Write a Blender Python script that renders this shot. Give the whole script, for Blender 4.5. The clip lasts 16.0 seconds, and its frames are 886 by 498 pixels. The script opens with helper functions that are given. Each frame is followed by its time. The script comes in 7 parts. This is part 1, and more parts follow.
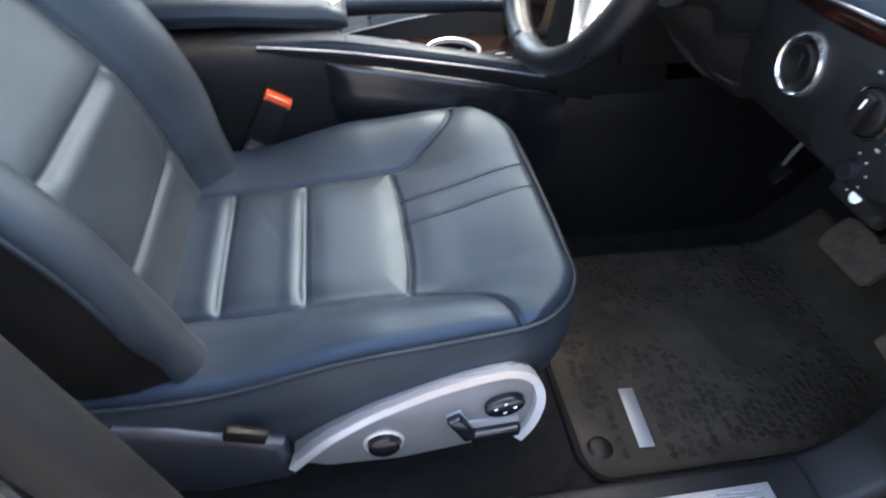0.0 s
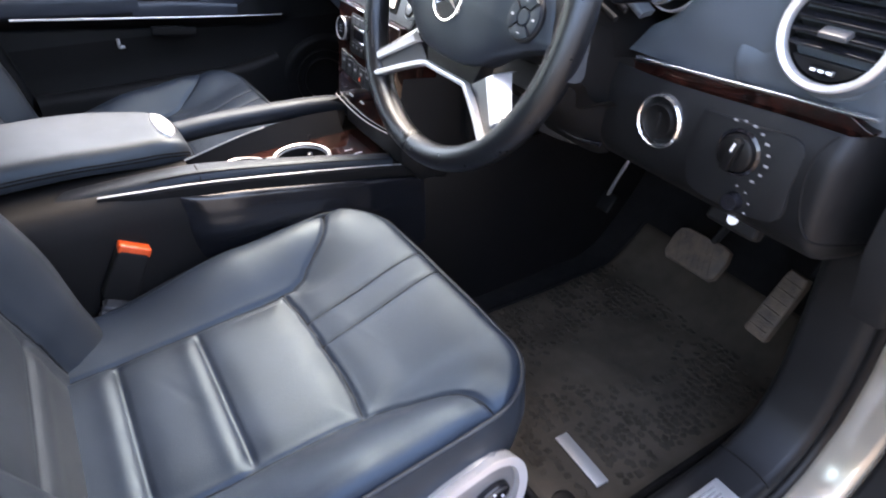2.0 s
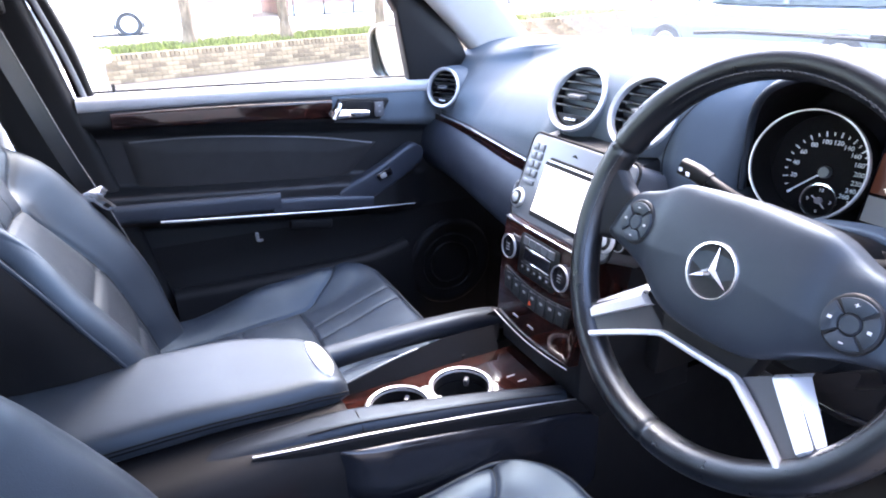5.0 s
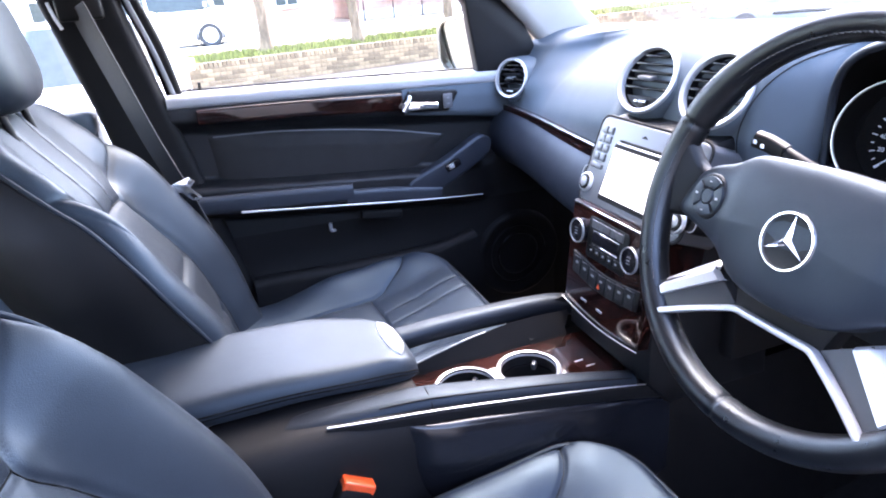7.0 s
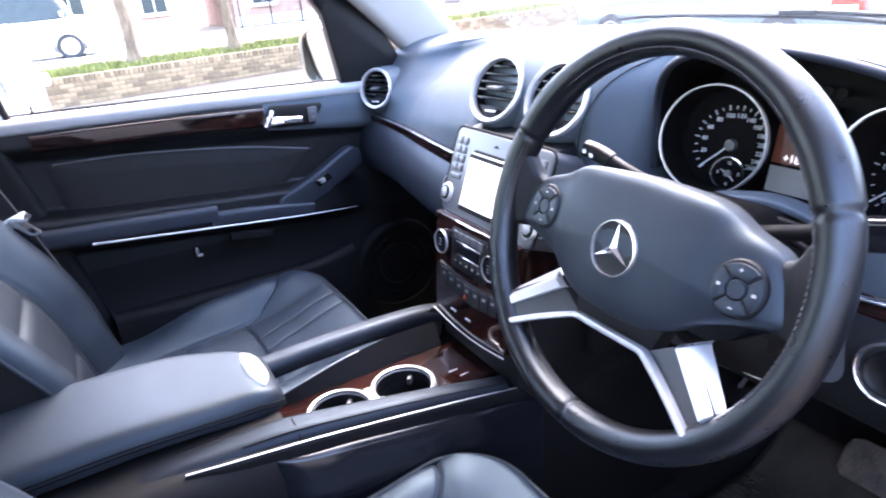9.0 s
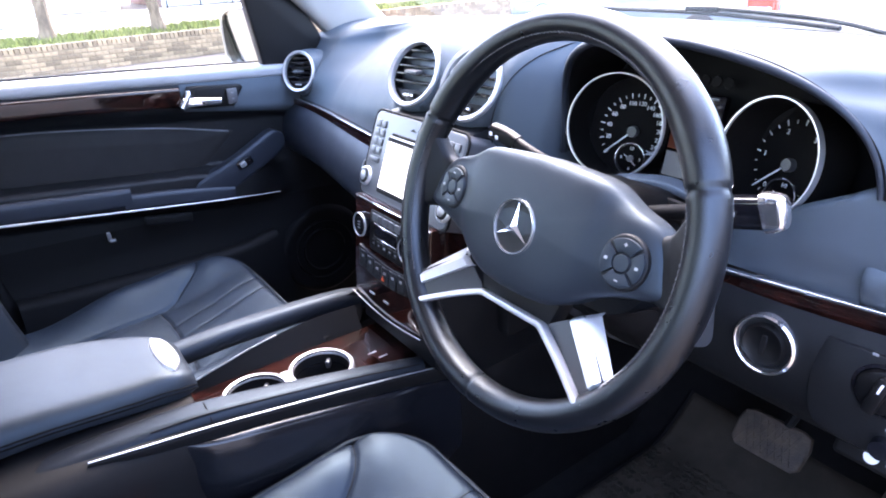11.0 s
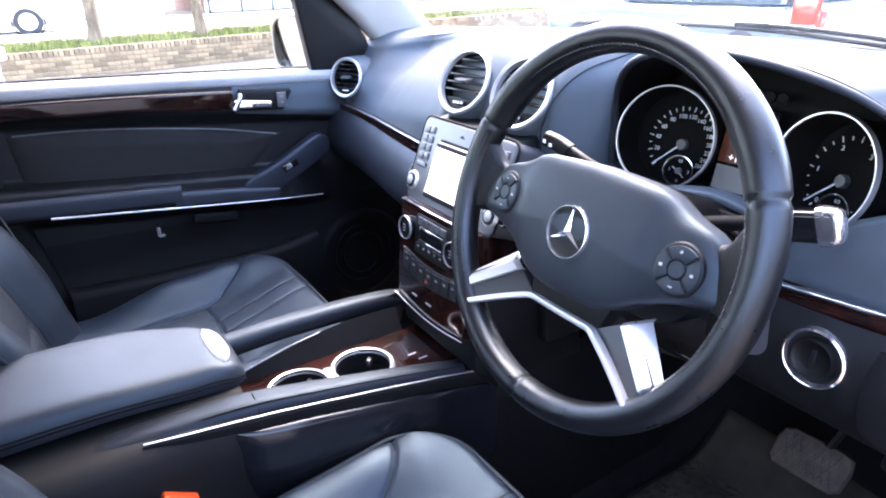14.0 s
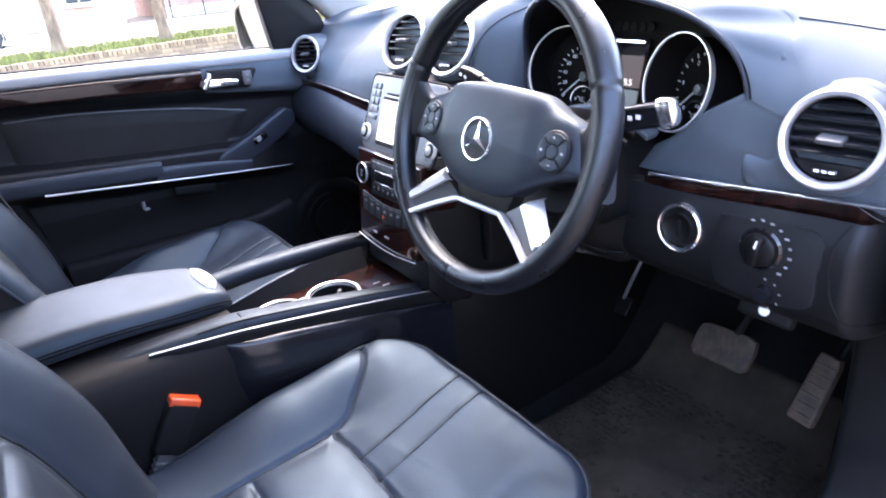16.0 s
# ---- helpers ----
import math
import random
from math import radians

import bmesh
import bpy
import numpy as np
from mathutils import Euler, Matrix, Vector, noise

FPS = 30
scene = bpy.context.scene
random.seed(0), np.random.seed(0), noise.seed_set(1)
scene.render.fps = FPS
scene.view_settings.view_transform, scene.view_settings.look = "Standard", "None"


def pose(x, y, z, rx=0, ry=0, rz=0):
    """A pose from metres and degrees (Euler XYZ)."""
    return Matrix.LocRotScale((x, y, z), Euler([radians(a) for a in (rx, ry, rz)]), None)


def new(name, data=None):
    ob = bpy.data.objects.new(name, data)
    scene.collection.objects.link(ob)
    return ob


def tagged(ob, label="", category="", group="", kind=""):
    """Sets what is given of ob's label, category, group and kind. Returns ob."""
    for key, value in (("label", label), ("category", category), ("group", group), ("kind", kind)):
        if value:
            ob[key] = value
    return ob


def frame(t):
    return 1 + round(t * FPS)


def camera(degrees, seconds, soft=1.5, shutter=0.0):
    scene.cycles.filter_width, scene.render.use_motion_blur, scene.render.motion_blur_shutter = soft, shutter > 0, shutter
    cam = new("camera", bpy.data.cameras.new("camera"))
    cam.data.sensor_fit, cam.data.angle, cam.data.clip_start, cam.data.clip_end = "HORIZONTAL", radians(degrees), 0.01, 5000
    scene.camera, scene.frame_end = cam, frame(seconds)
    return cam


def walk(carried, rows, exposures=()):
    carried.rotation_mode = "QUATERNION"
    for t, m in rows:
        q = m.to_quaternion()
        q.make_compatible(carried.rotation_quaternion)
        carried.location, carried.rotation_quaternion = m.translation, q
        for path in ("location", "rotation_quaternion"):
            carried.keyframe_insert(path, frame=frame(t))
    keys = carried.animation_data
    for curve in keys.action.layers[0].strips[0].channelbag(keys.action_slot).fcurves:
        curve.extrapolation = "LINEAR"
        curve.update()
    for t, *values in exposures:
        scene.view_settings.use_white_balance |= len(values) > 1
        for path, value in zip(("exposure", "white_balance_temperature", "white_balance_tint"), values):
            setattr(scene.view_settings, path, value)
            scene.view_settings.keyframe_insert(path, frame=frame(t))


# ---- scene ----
cam = camera(70.8, 16.0, 1.9, 0.45)
METRES = 0.92
BASE = pose(1.0770, -0.2633, 1.4433, -41.864, -1.1457, 81.0374)
ROWS = [
    (0.0, 0.0, 0.0, 0.0, 0.0, 0.0, -0.0),
    (0.5, -0.0609, -0.0412, 0.0115, -6.68, 3.68, 8.82),
    (1.0, -0.1044, -0.0394, 0.0187, -14.82, 2.98, 15.68),
    (1.5, -0.1217, -0.0162, 0.0407, -15.55, 3.72, 13.85),
    (2.0, -0.1555, 0.0278, 0.0734, -17.24, 3.6, 15.81),
    (2.5, -0.1653, 0.0905, 0.1585, -10.34, 9.76, 12.59),
    (3.0, -0.1921, 0.1429, 0.2277, -9.25, 11.62, 14.1),
    (3.5, -0.2283, 0.1729, 0.2754, -11.74, 13.08, 13.38),
    (4.0, -0.2406, 0.1746, 0.3027, -12.08, 15.28, 13.38),
    (4.5, -0.2409, 0.1758, 0.3035, -11.95, 15.8, 13.64),
    (5.0, -0.2466, 0.1646, 0.3166, -10.85, 17.25, 13.6),
    (7.5, -0.2541, 0.1577, 0.2796, -4.32, 18.53, 11.42),
    (8.0, -0.24, 0.1613, 0.2832, -5.62, 18.36, 13.41),
    (8.5, -0.212, 0.1632, 0.2897, -9.47, 17.28, 15.65),
    (9.0, -0.1857, 0.1568, 0.2924, -12.36, 16.98, 18.6),
    (9.5, -0.1656, 0.1532, 0.284, -15.03, 16.25, 20.58),
    (12.0, -0.1647, 0.1417, 0.2647, -18.86, 13.87, 20.05),
    (12.5, -0.1785, 0.1415, 0.2645, -17.72, 14.76, 18.54),
    (13.0, -0.181, 0.1414, 0.2682, -17.45, 14.85, 18.59),
    (13.5, -0.1889, 0.1405, 0.2687, -16.93, 15.32, 18.08),
    (14.0, -0.1995, 0.1367, 0.2633, -16.38, 15.62, 17.46),
    (14.5, -0.2121, 0.126, 0.2479, -16.17, 15.39, 16.86),
    (15.0, -0.233, 0.0997, 0.2166, -17.22, 14.06, 17.73),
    (15.5, -0.2599, 0.0554, 0.1651, -19.1, 14.34, 20.95),
    (16.0, -0.2338, 0.0014, 0.0955, -16.77, 14.7, 21.86),
]
EXPOSURES = [(0.0, 4.63, 8000, 11), (0.5, 4.73, 8900, 17), (1.5, 4.68, 8450, 18), (2.5, 4.91, 8450, 20), (3.5, 4.95, 7650, 22), (5.0, 5.03, 6950, 23), (7.5, 5.01, 6900, 24), (9.0, 4.84, 6850, 24), (12.0, 4.77, 6800, 24), (16.0, 4.79, 7100, 24)]
walk(cam, [(t, BASE @ pose(METRES * x, METRES * y, METRES * z, 90 + pitch, roll, yaw)) for t, x, y, z, yaw, pitch, roll in ROWS], EXPOSURES)

# ---- sky and sun ----
world = bpy.data.worlds.new("sky")
scene.world = world
world.use_nodes = True
wn = world.node_tree.nodes
sky = wn.new("ShaderNodeTexSky")
sky.sky_type = "NISHITA"
sky.sun_disc = False
sky.sun_elevation, sky.sun_rotation = radians(56), radians(310)
sky.air_density, sky.dust_density = 1.0, 2.0
wn["Background"].inputs["Strength"].default_value = 0.15
world.node_tree.links.new(sky.outputs["Color"], wn["Background"].inputs["Color"])
sun_data = bpy.data.lights.new("sun", "SUN")
sun_data.energy, sun_data.angle, sun_data.color = 0.5, radians(50), (1.0, 0.98, 0.95)
sun = new("sun", sun_data)
SUN_AZ, SUN_EL = radians(310), radians(56)
sun.rotation_euler = Vector((math.sin(SUN_AZ) * math.cos(SUN_EL), math.cos(SUN_AZ) * math.cos(SUN_EL), math.sin(SUN_EL))).to_track_quat("Z", "Y").to_euler()


# ---- materials ----
def material(name, color, rough=0.5, metal=0.0, grain=0.0, grain_scale=600.0, vary=0.0, vary_scale=6.0, rough_vary=0.0,
             coat=0.0, second=None, emit=None, emit_strength=0.0, spec=0.5, sheen=0.0, kind="noise", island=False, stretch=(1, 1, 1), tint=None):
    """A procedural surface: base colour with slow variation, fine relief and uneven gloss, in metres."""
    m = bpy.data.materials.new(name)
    m.use_nodes = True
    nt = m.node_tree
    n, link = nt.nodes, nt.links.new
    b = n["Principled BSDF"]
    b.inputs["Roughness"].default_value, b.inputs["Metallic"].default_value = rough, metal
    b.inputs["Specular IOR Level"].default_value = spec
    b.inputs["Coat Weight"].default_value, b.inputs["Coat Roughness"].default_value = coat, 0.06
    b.inputs["Sheen Weight"].default_value = sheen
    if tint:
        b.inputs["Specular Tint"].default_value = (*tint, 1)
    b.inputs["Base Color"].default_value = (*color, 1)
    tc = n.new("ShaderNodeTexCoord")
    mp = n.new("ShaderNodeMapping")
    mp.inputs["Scale"].default_value = stretch
    link(tc.outputs["Object"], mp.inputs["Vector"])
    if vary > 0 or second:
        tex = n.new("ShaderNodeTexNoise")
        tex.inputs["Scale"].default_value, tex.inputs["Detail"].default_value, tex.inputs["Roughness"].default_value = vary_scale, 5, 0.6
        link(mp.outputs["Vector"], tex.inputs["Vector"])
        ramp = n.new("ShaderNodeValToRGB")
        lo = second if second else tuple(c * (1 - vary) for c in color)
        hi = color if second else tuple(min(1, c * (1 + vary)) for c in color)
        ramp.color_ramp.elements[0].color, ramp.color_ramp.elements[1].color = (*lo, 1), (*hi, 1)
        ramp.color_ramp.elements[0].position, ramp.color_ramp.elements[1].position = 0.35, 0.65
        link(tex.outputs["Fac"], ramp.inputs["Fac"])
        out = ramp.outputs["Color"]
        if island:
            info = n.new("ShaderNodeObjectInfo")
            geo = n.new("ShaderNodeNewGeometry")
            add = n.new("ShaderNodeMath")
            add.operation = "ADD"
            link(info.outputs["Random"], add.inputs[0]), link(geo.outputs["Random Per Island"], add.inputs[1])
            wrap = n.new("ShaderNodeMath")
            wrap.operation = "FRACT"
            link(add.outputs[0], wrap.inputs[0])
            rng = n.new("ShaderNodeMapRange")
            rng.inputs["To Min"].default_value, rng.inputs["To Max"].default_value = 0.6, 1.35
            link(wrap.outputs[0], rng.inputs["Value"])
            hsv = n.new("ShaderNodeHueSaturation")
            link(rng.outputs["Result"], hsv.inputs["Value"]), link(out, hsv.inputs["Color"])
            out = hsv.outputs["Color"]
        link(out, b.inputs["Base Color"])
    if rough_vary > 0:
        tex2 = n.new("ShaderNodeTexNoise")
        tex2.inputs["Scale"].default_value, tex2.inputs["Detail"].default_value = vary_scale * 4, 6
        link(mp.outputs["Vector"], tex2.inputs["Vector"])
        rr = n.new("ShaderNodeMapRange")
        rr.inputs["From Min"].default_value, rr.inputs["From Max"].default_value = 0.3, 0.7
        rr.inputs["To Min"].default_value, rr.inputs["To Max"].default_value = max(0.02, rough - rough_vary), min(1, rough + rough_vary)
        link(tex2.outputs["Fac"], rr.inputs["Value"]), link(rr.outputs["Result"], b.inputs["Roughness"])
    if grain > 0:
        g = n.new("ShaderNodeTexVoronoi" if kind == "pebble" else "ShaderNodeTexNoise")
        g.inputs["Scale"].default_value = grain_scale
        link(mp.outputs["Vector"], g.inputs["Vector"])
        bump = n.new("ShaderNodeBump")
        bump.inputs["Strength"].default_value, bump.inputs["Distance"].default_value = grain, 0.6 / grain_scale
        link(g.outputs["Distance"] if kind == "pebble" else g.outputs["Fac"], bump.inputs["Height"])
        link(bump.outputs["Normal"], b.inputs["Normal"])
    if emit:
        b.inputs["Emission Color"].default_value, b.inputs["Emission Strength"].default_value = (*emit, 1), emit_strength
    return m


def glass_material(name, tint=(0.9, 0.95, 0.93)):
    m = bpy.data.materials.new(name)
    m.use_nodes = True
    nt = m.node_tree
    nt.nodes.remove(nt.nodes["Principled BSDF"])
    t, g, mix = nt.nodes.new("ShaderNodeBsdfTransparent"), nt.nodes.new("ShaderNodeBsdfGlossy"), nt.nodes.new("ShaderNodeMixShader")
    lw = nt.nodes.new("ShaderNodeLayerWeight")
    lw.inputs["Blend"].default_value = 0.5
    power = nt.nodes.new("ShaderNodeMath")
    power.operation, power.inputs[1].default_value = "POWER", 4.0
    nt.links.new(lw.outputs["Facing"], power.inputs[0])
    fres = nt.nodes.new("ShaderNodeMath")
    fres.operation, fres.inputs[1].default_value, fres.inputs[2].default_value = "MULTIPLY_ADD", 0.35, 0.03
    nt.links.new(power.outputs[0], fres.inputs[0])
    t.inputs["Color"].default_value = (*tint, 1)
    g.inputs["Roughness"].default_value = 0.01
    nt.links.new(fres.outputs[0], mix.inputs[0]), nt.links.new(t.outputs[0], mix.inputs[1]), nt.links.new(g.outputs[0], mix.inputs[2])
    nt.links.new(mix.outputs[0], nt.nodes["Material Output"].inputs["Surface"])
    return m


# blue of the reflected sky, put into black leather and vinyl colours and tints
SKY_TINT = (0.64, 0.83, 1.0)
LEATHER = material("leather", (0.0095, 0.0124, 0.0168), 0.48, grain=0.22, grain_scale=900, kind="pebble", vary=0.15, vary_scale=9, rough_vary=0.025, spec=0.40, tint=(0.66, 0.85, 1.0))
LEATHER_WORN = material("leather_worn", (0.0070, 0.0110, 0.0190), 0.47, grain=0.25, grain_scale=800, kind="pebble", vary=0.2, vary_scale=12, rough_vary=0.05, spec=0.33, tint=(0.52, 0.78, 1.0))
RIM_LEATHER = material("rim_leather", (0.0036, 0.0038, 0.0046), 0.30, grain=0.25, grain_scale=1100, kind="pebble", vary=0.25, vary_scale=20, rough_vary=0.03, spec=0.5, tint=(0.78, 0.89, 1.0))
STITCH = material("stitch", (0.0025, 0.0025, 0.003), 0.8, vary=0.3, vary_scale=300, spec=0.12)
DIAL = material("dial_face", (0.0045, 0.0042, 0.0042), 0.7, vary=0.1, vary_scale=40, spec=0.10)
PIPING = material("piping", (0.005, 0.006, 0.009), 0.6, vary=0.2, vary_scale=30, spec=0.35, tint=SKY_TINT)
AIRBAG = material("airbag_vinyl", (0.0150, 0.0176, 0.0228), 0.46, grain=0.18, grain_scale=1300, kind="pebble", vary=0.12, vary_scale=5, rough_vary=0.05, spec=0.40, tint=(0.60, 0.83, 1.0))
# black vinyl like the lower dash; windscreen light is mixed into this paler colour
DASH_SKYLIT = material("dash_pad", (0.0520, 0.0635, 0.0770), 0.60, grain=0.25, grain_scale=1100, kind="pebble", vary=0.12, vary_scale=5, rough_vary=0.05, spec=0.36, tint=(0.62, 0.86, 1.0))
VINYL = material("soft_vinyl", (0.0105, 0.0125, 0.0180), 0.50, grain=0.25, grain_scale=1100, kind="pebble", vary=0.12, vary_scale=5, rough_vary=0.05, spec=0.42, tint=(0.72, 0.86, 1.0))
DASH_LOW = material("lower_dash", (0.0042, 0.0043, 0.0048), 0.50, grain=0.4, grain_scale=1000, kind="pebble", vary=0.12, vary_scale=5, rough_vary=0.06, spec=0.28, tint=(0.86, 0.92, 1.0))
PLASTIC = material("black_plastic", (0.0036, 0.0036, 0.0040), 0.45, spec=0.20, grain=0.2, grain_scale=1300, vary=0.15, vary_scale=8, rough_vary=0.06)
GLOSS = material("gloss_black", (0.006, 0.006, 0.008), 0.12, rough_vary=0.04, vary=0.2, vary_scale=20)
DARK = material("deep_black", (0.003, 0.003, 0.0035), 0.7, vary=0.2, spec=0.18)
PANEL_GLOSS = material("satin_panel", (0.006, 0.0066, 0.0085), 0.16, grain=0.1, grain_scale=1000, vary=0.15, vary_scale=8, rough_vary=0.03, spec=0.36)
PLATE = material("plate_silver", (0.17, 0.173, 0.18), 0.36, metal=0.5, vary=0.04, vary_scale=8)
FABRIC = material("door_cloth", (0.0085, 0.0085, 0.0092), 0.75, spec=0.25, grain=0.5, grain_scale=1500, vary=0.15, vary_scale=15)
CARPET = material("carpet", (0.0052, 0.0050, 0.0052), 0.95, grain=1.0, grain_scale=900, vary=0.35, vary_scale=40, spec=0.15)
MAT = material("mat_pile", (0.046, 0.038, 0.030), 0.95, grain=1.0, grain_scale=700, second=(0.025, 0.021, 0.017), vary_scale=7, spec=0.08)
SILVER = material("satin_silver", (0.50, 0.51, 0.53), 0.33, metal=0.65, vary=0.02, vary_scale=8)
MATT_SILVER = material("matt_silver", (0.25, 0.255, 0.265), 0.40, metal=0.5, vary=0.03, vary_scale=8)
UNIT_GREY = material("unit_grey", (0.085, 0.088, 0.095), 0.36, metal=0.35, vary=0.03, vary_scale=8)
CHROME = material("chrome", (0.78, 0.79, 0.81), 0.08, metal=0.95, vary=0.02)
WHITE_MARK = material("white_marking", (0.78, 0.79, 0.80), 0.5, vary=0.05)
GREY_MARK = material("grey_marking", (0.16, 0.165, 0.175), 0.5, vary=0.05)
RED = material("buckle_red", (0.55, 0.06, 0.012), 0.38, vary=0.12, vary_scale=60, rough_vary=0.08)
WEB = material("belt_webbing", (0.022, 0.022, 0.024), 0.6, grain=0.8, grain_scale=900, stretch=(1, 1, 0.2), vary=0.1)
RUBBER = material("pedal_rubber", (0.024, 0.019, 0.015), 0.75, grain=0.6, grain_scale=300, second=(0.066, 0.046, 0.032), vary_scale=30)
PAINT = material("champagne_paint", (0.30, 0.27, 0.23), 0.22, metal=0.55, coat=0.8, grain=0.02, grain_scale=2000, vary=0.06, vary_scale=4)
LINER = material("roof_lining", (0.68, 0.66, 0.63), 0.9, grain=0.4, grain_scale=800, vary=0.06)
PILLAR_TRIM = material("pillar_cloth", (0.30, 0.288, 0.268), 0.85, grain=0.4, grain_scale=900, vary=0.05)
SCREEN = material("lit_screen", (0.5, 0.52, 0.55), 0.25, emit=(0.95, 0.98, 1.0), emit_strength=0.10, vary=0.04)
GLASS = glass_material("clear_glass")


def wood_material():
    m = material("burr_wood", (0.055, 0.022, 0.014), 0.07, coat=0.15, rough_vary=0.02, spec=0.32)
    nt = m.node_tree
    n, link = nt.nodes, nt.links.new
    tc = n.new("ShaderNodeTexCoord")
    mp = n.new("ShaderNodeMapping")
    mp.inputs["Scale"].default_value = (12, 5, 14)
    a = n.new("ShaderNodeTexNoise")
    a.inputs["Scale"].default_value, a.inputs["Detail"].default_value, a.inputs["Distortion"].default_value = 2.5, 8, 2.0
    r = n.new("ShaderNodeValToRGB")
    r.color_ramp.elements[0].color, r.color_ramp.elements[1].color = (0.0042, 0.0020, 0.0018, 1), (0.022, 0.0062, 0.0045, 1)
    r.color_ramp.elements[0].position, r.color_ramp.elements[1].position = 0.40, 0.70
    link(tc.outputs["Object"], mp.inputs["Vector"]), link(mp.outputs["Vector"], a.inputs["Vector"]), link(a.outputs["Fac"], r.inputs["Fac"])
    link(r.outputs["Color"], n["Principled BSDF"].inputs["Base Color"])
    return m


WOOD = wood_material()


# ---- mesh tools: every shape is a pair (vertices, faces) ----
def grid(fn, nu, nv, close_u=False, close_v=False):
    us = [i / nu for i in range(nu if close_u else nu + 1)]
    vs = [j / nv for j in range(nv if close_v else nv + 1)]
    verts = [tuple(fn(u, v)) for u in us for v in vs]
    w, h = len(vs), len(us)
    faces = []
    for i in range(nu):
        for j in range(nv):
            a, b = i * w + j, i * w + (j + 1) % w
            c, d = ((i + 1) % h) * w + (j + 1) % w, ((i + 1) % h) * w + j
            faces.append((a, b, c, d))
    return verts, faces


def moved(shape, m):
    return [tuple(m @ Vector(v)) for v in shape[0]], shape[1]


def joined(*shapes):
    verts, faces = [], []
    for v, f in shapes:
        k = len(verts)
        verts += v
        faces += [tuple(i + k for i in face) for face in f]
    return verts, faces


def from_bm(bm):
    bm.verts.index_update()
    out = [tuple(v.co) for v in bm.verts], [tuple(v.index for v in f.verts) for f in bm.faces]
    bm.free()
    return out


def rbox(sx, sy, sz, bevel=0.004, segs=3, at=(0, 0, 0), taper=1.0):
    """A box with rounded edges; taper narrows its top."""
    bm = bmesh.new()
    bmesh.ops.create_cube(bm, size=1)
    for v in bm.verts:
        k = taper if v.co.z > 0 else 1
        v.co = Vector((v.co.x * sx * k, v.co.y * sy * k, v.co.z * sz))
    if bevel > 0:
        bmesh.ops.bevel(bm, geom=bm.edges[:], offset=min(bevel, 0.49 * min(sx, sy, sz) * min(1, taper)), segments=segs, profile=0.5, affect="EDGES")
    for v in bm.verts:
        v.co += Vector(at)
    return from_bm(bm)


def prism(outline, depth, bevel=0.002, segs=2):
    """An outline in x, y, thick from z = -depth to z = 0, its edges rounded."""
    bm = bmesh.new()
    vs = [bm.verts.new((x, y, -depth)) for x, y in outline]
    face = bm.faces.new(vs)
    r = bmesh.ops.extrude_face_region(bm, geom=[face])
    for v in r["geom"]:
        if isinstance(v, bmesh.types.BMVert):
            v.co.z = 0
    bmesh.ops.recalc_face_normals(bm, faces=bm.faces[:])
    if bevel > 0:
        rim = [e for e in bm.edges if all(abs(v.co.z) < 1e-6 for v in e.verts)]
        bmesh.ops.bevel(bm, geom=rim, offset=bevel, segments=segs, profile=0.5, affect="EDGES")
    return from_bm(bm)


def lathe(profile, n=48):
    """A profile of (radius, z) turned round z."""
    k = len(profile) - 1
    def f(u, v):
        r, z = profile[min(k, round(v * k))]
        return r * math.cos(2 * math.pi * u), r * math.sin(2 * math.pi * u), z
    return grid(f, n, k, close_u=True)


def spline(points, n):
    """A smooth line through the points."""
    p = [Vector(q) for q in points]
    p = [2 * p[0] - p[1]] + p + [2 * p[-1] - p[-2]]
    out = []
    for s in range(n + 1):
        t = s / n * (len(points) - 1)
        i = min(int(t), len(points) - 2)
        t -= i
        a, b, c, d = p[i:i + 4]
        out.append(0.5 * (2 * b + (c - a) * t + (2 * a - 5 * b + 4 * c - d) * t * t + (3 * b - a - 3 * c + d) * t ** 3))
    return out


def sweep(line, section, up=(0, 0, 1), closed=False, caps=True):
    """A section of (side, up) carried along a line of points; section may be a function of 0..1."""
    n = len(line)
    up = Vector(up)
    rings = []
    for i, p in enumerate(line):
        a = line[(i - 1) % n] if closed or i > 0 else line[0]
        b = line[(i + 1) % n] if closed or i < n - 1 else line[-1]
        d = (b - a).normalized()
        side = d.cross(up).normalized()
        u = side.cross(d).normalized()
        sec = section(i / max(1, n - 1)) if callable(section) else section
        rings.append([tuple(p + side * x + u * y) for x, y in sec])
    k = len(rings[0])
    verts = [v for r in rings for v in r]
    faces = [(i * k + j, i * k + (j + 1) % k, ((i + 1) % n) * k + (j + 1) % k, ((i + 1) % n) * k + j) for i in range(n if closed else n - 1) for j in range(k)]
    if caps and not closed:
        faces += [tuple(range(k)), tuple((n - 1) * k + j for j in reversed(range(k)))]
    return verts, faces


def circle(r, n=12, flat=1.0):
    return [(r * math.cos(2 * math.pi * i / n), r * flat * math.sin(2 * math.pi * i / n)) for i in range(n)]


def rounded(w, h, r, n=5):
    """The outline of a rectangle with round corners, about the origin."""
    out = []
    for cx, cy, a in ((w / 2 - r, h / 2 - r, 0), (-w / 2 + r, h / 2 - r, 90), (-w / 2 + r, -h / 2 + r, 180), (w / 2 - r, -h / 2 + r, 270)):
        out += [(cx + r * math.cos(radians(a + 90 * i / n)), cy + r * math.sin(radians(a + 90 * i / n))) for i in range(n + 1)]
    return out


def tube(points, r, n=10, steps=40, closed=False, up=(0, 0, 1)):
    return sweep(spline(points, steps), circle(r, n), up, closed)


def step(x, a, b):
    t = min(1.0, max(0.0, (x - a) / (b - a)))
    return t * t * (3 - 2 * t)


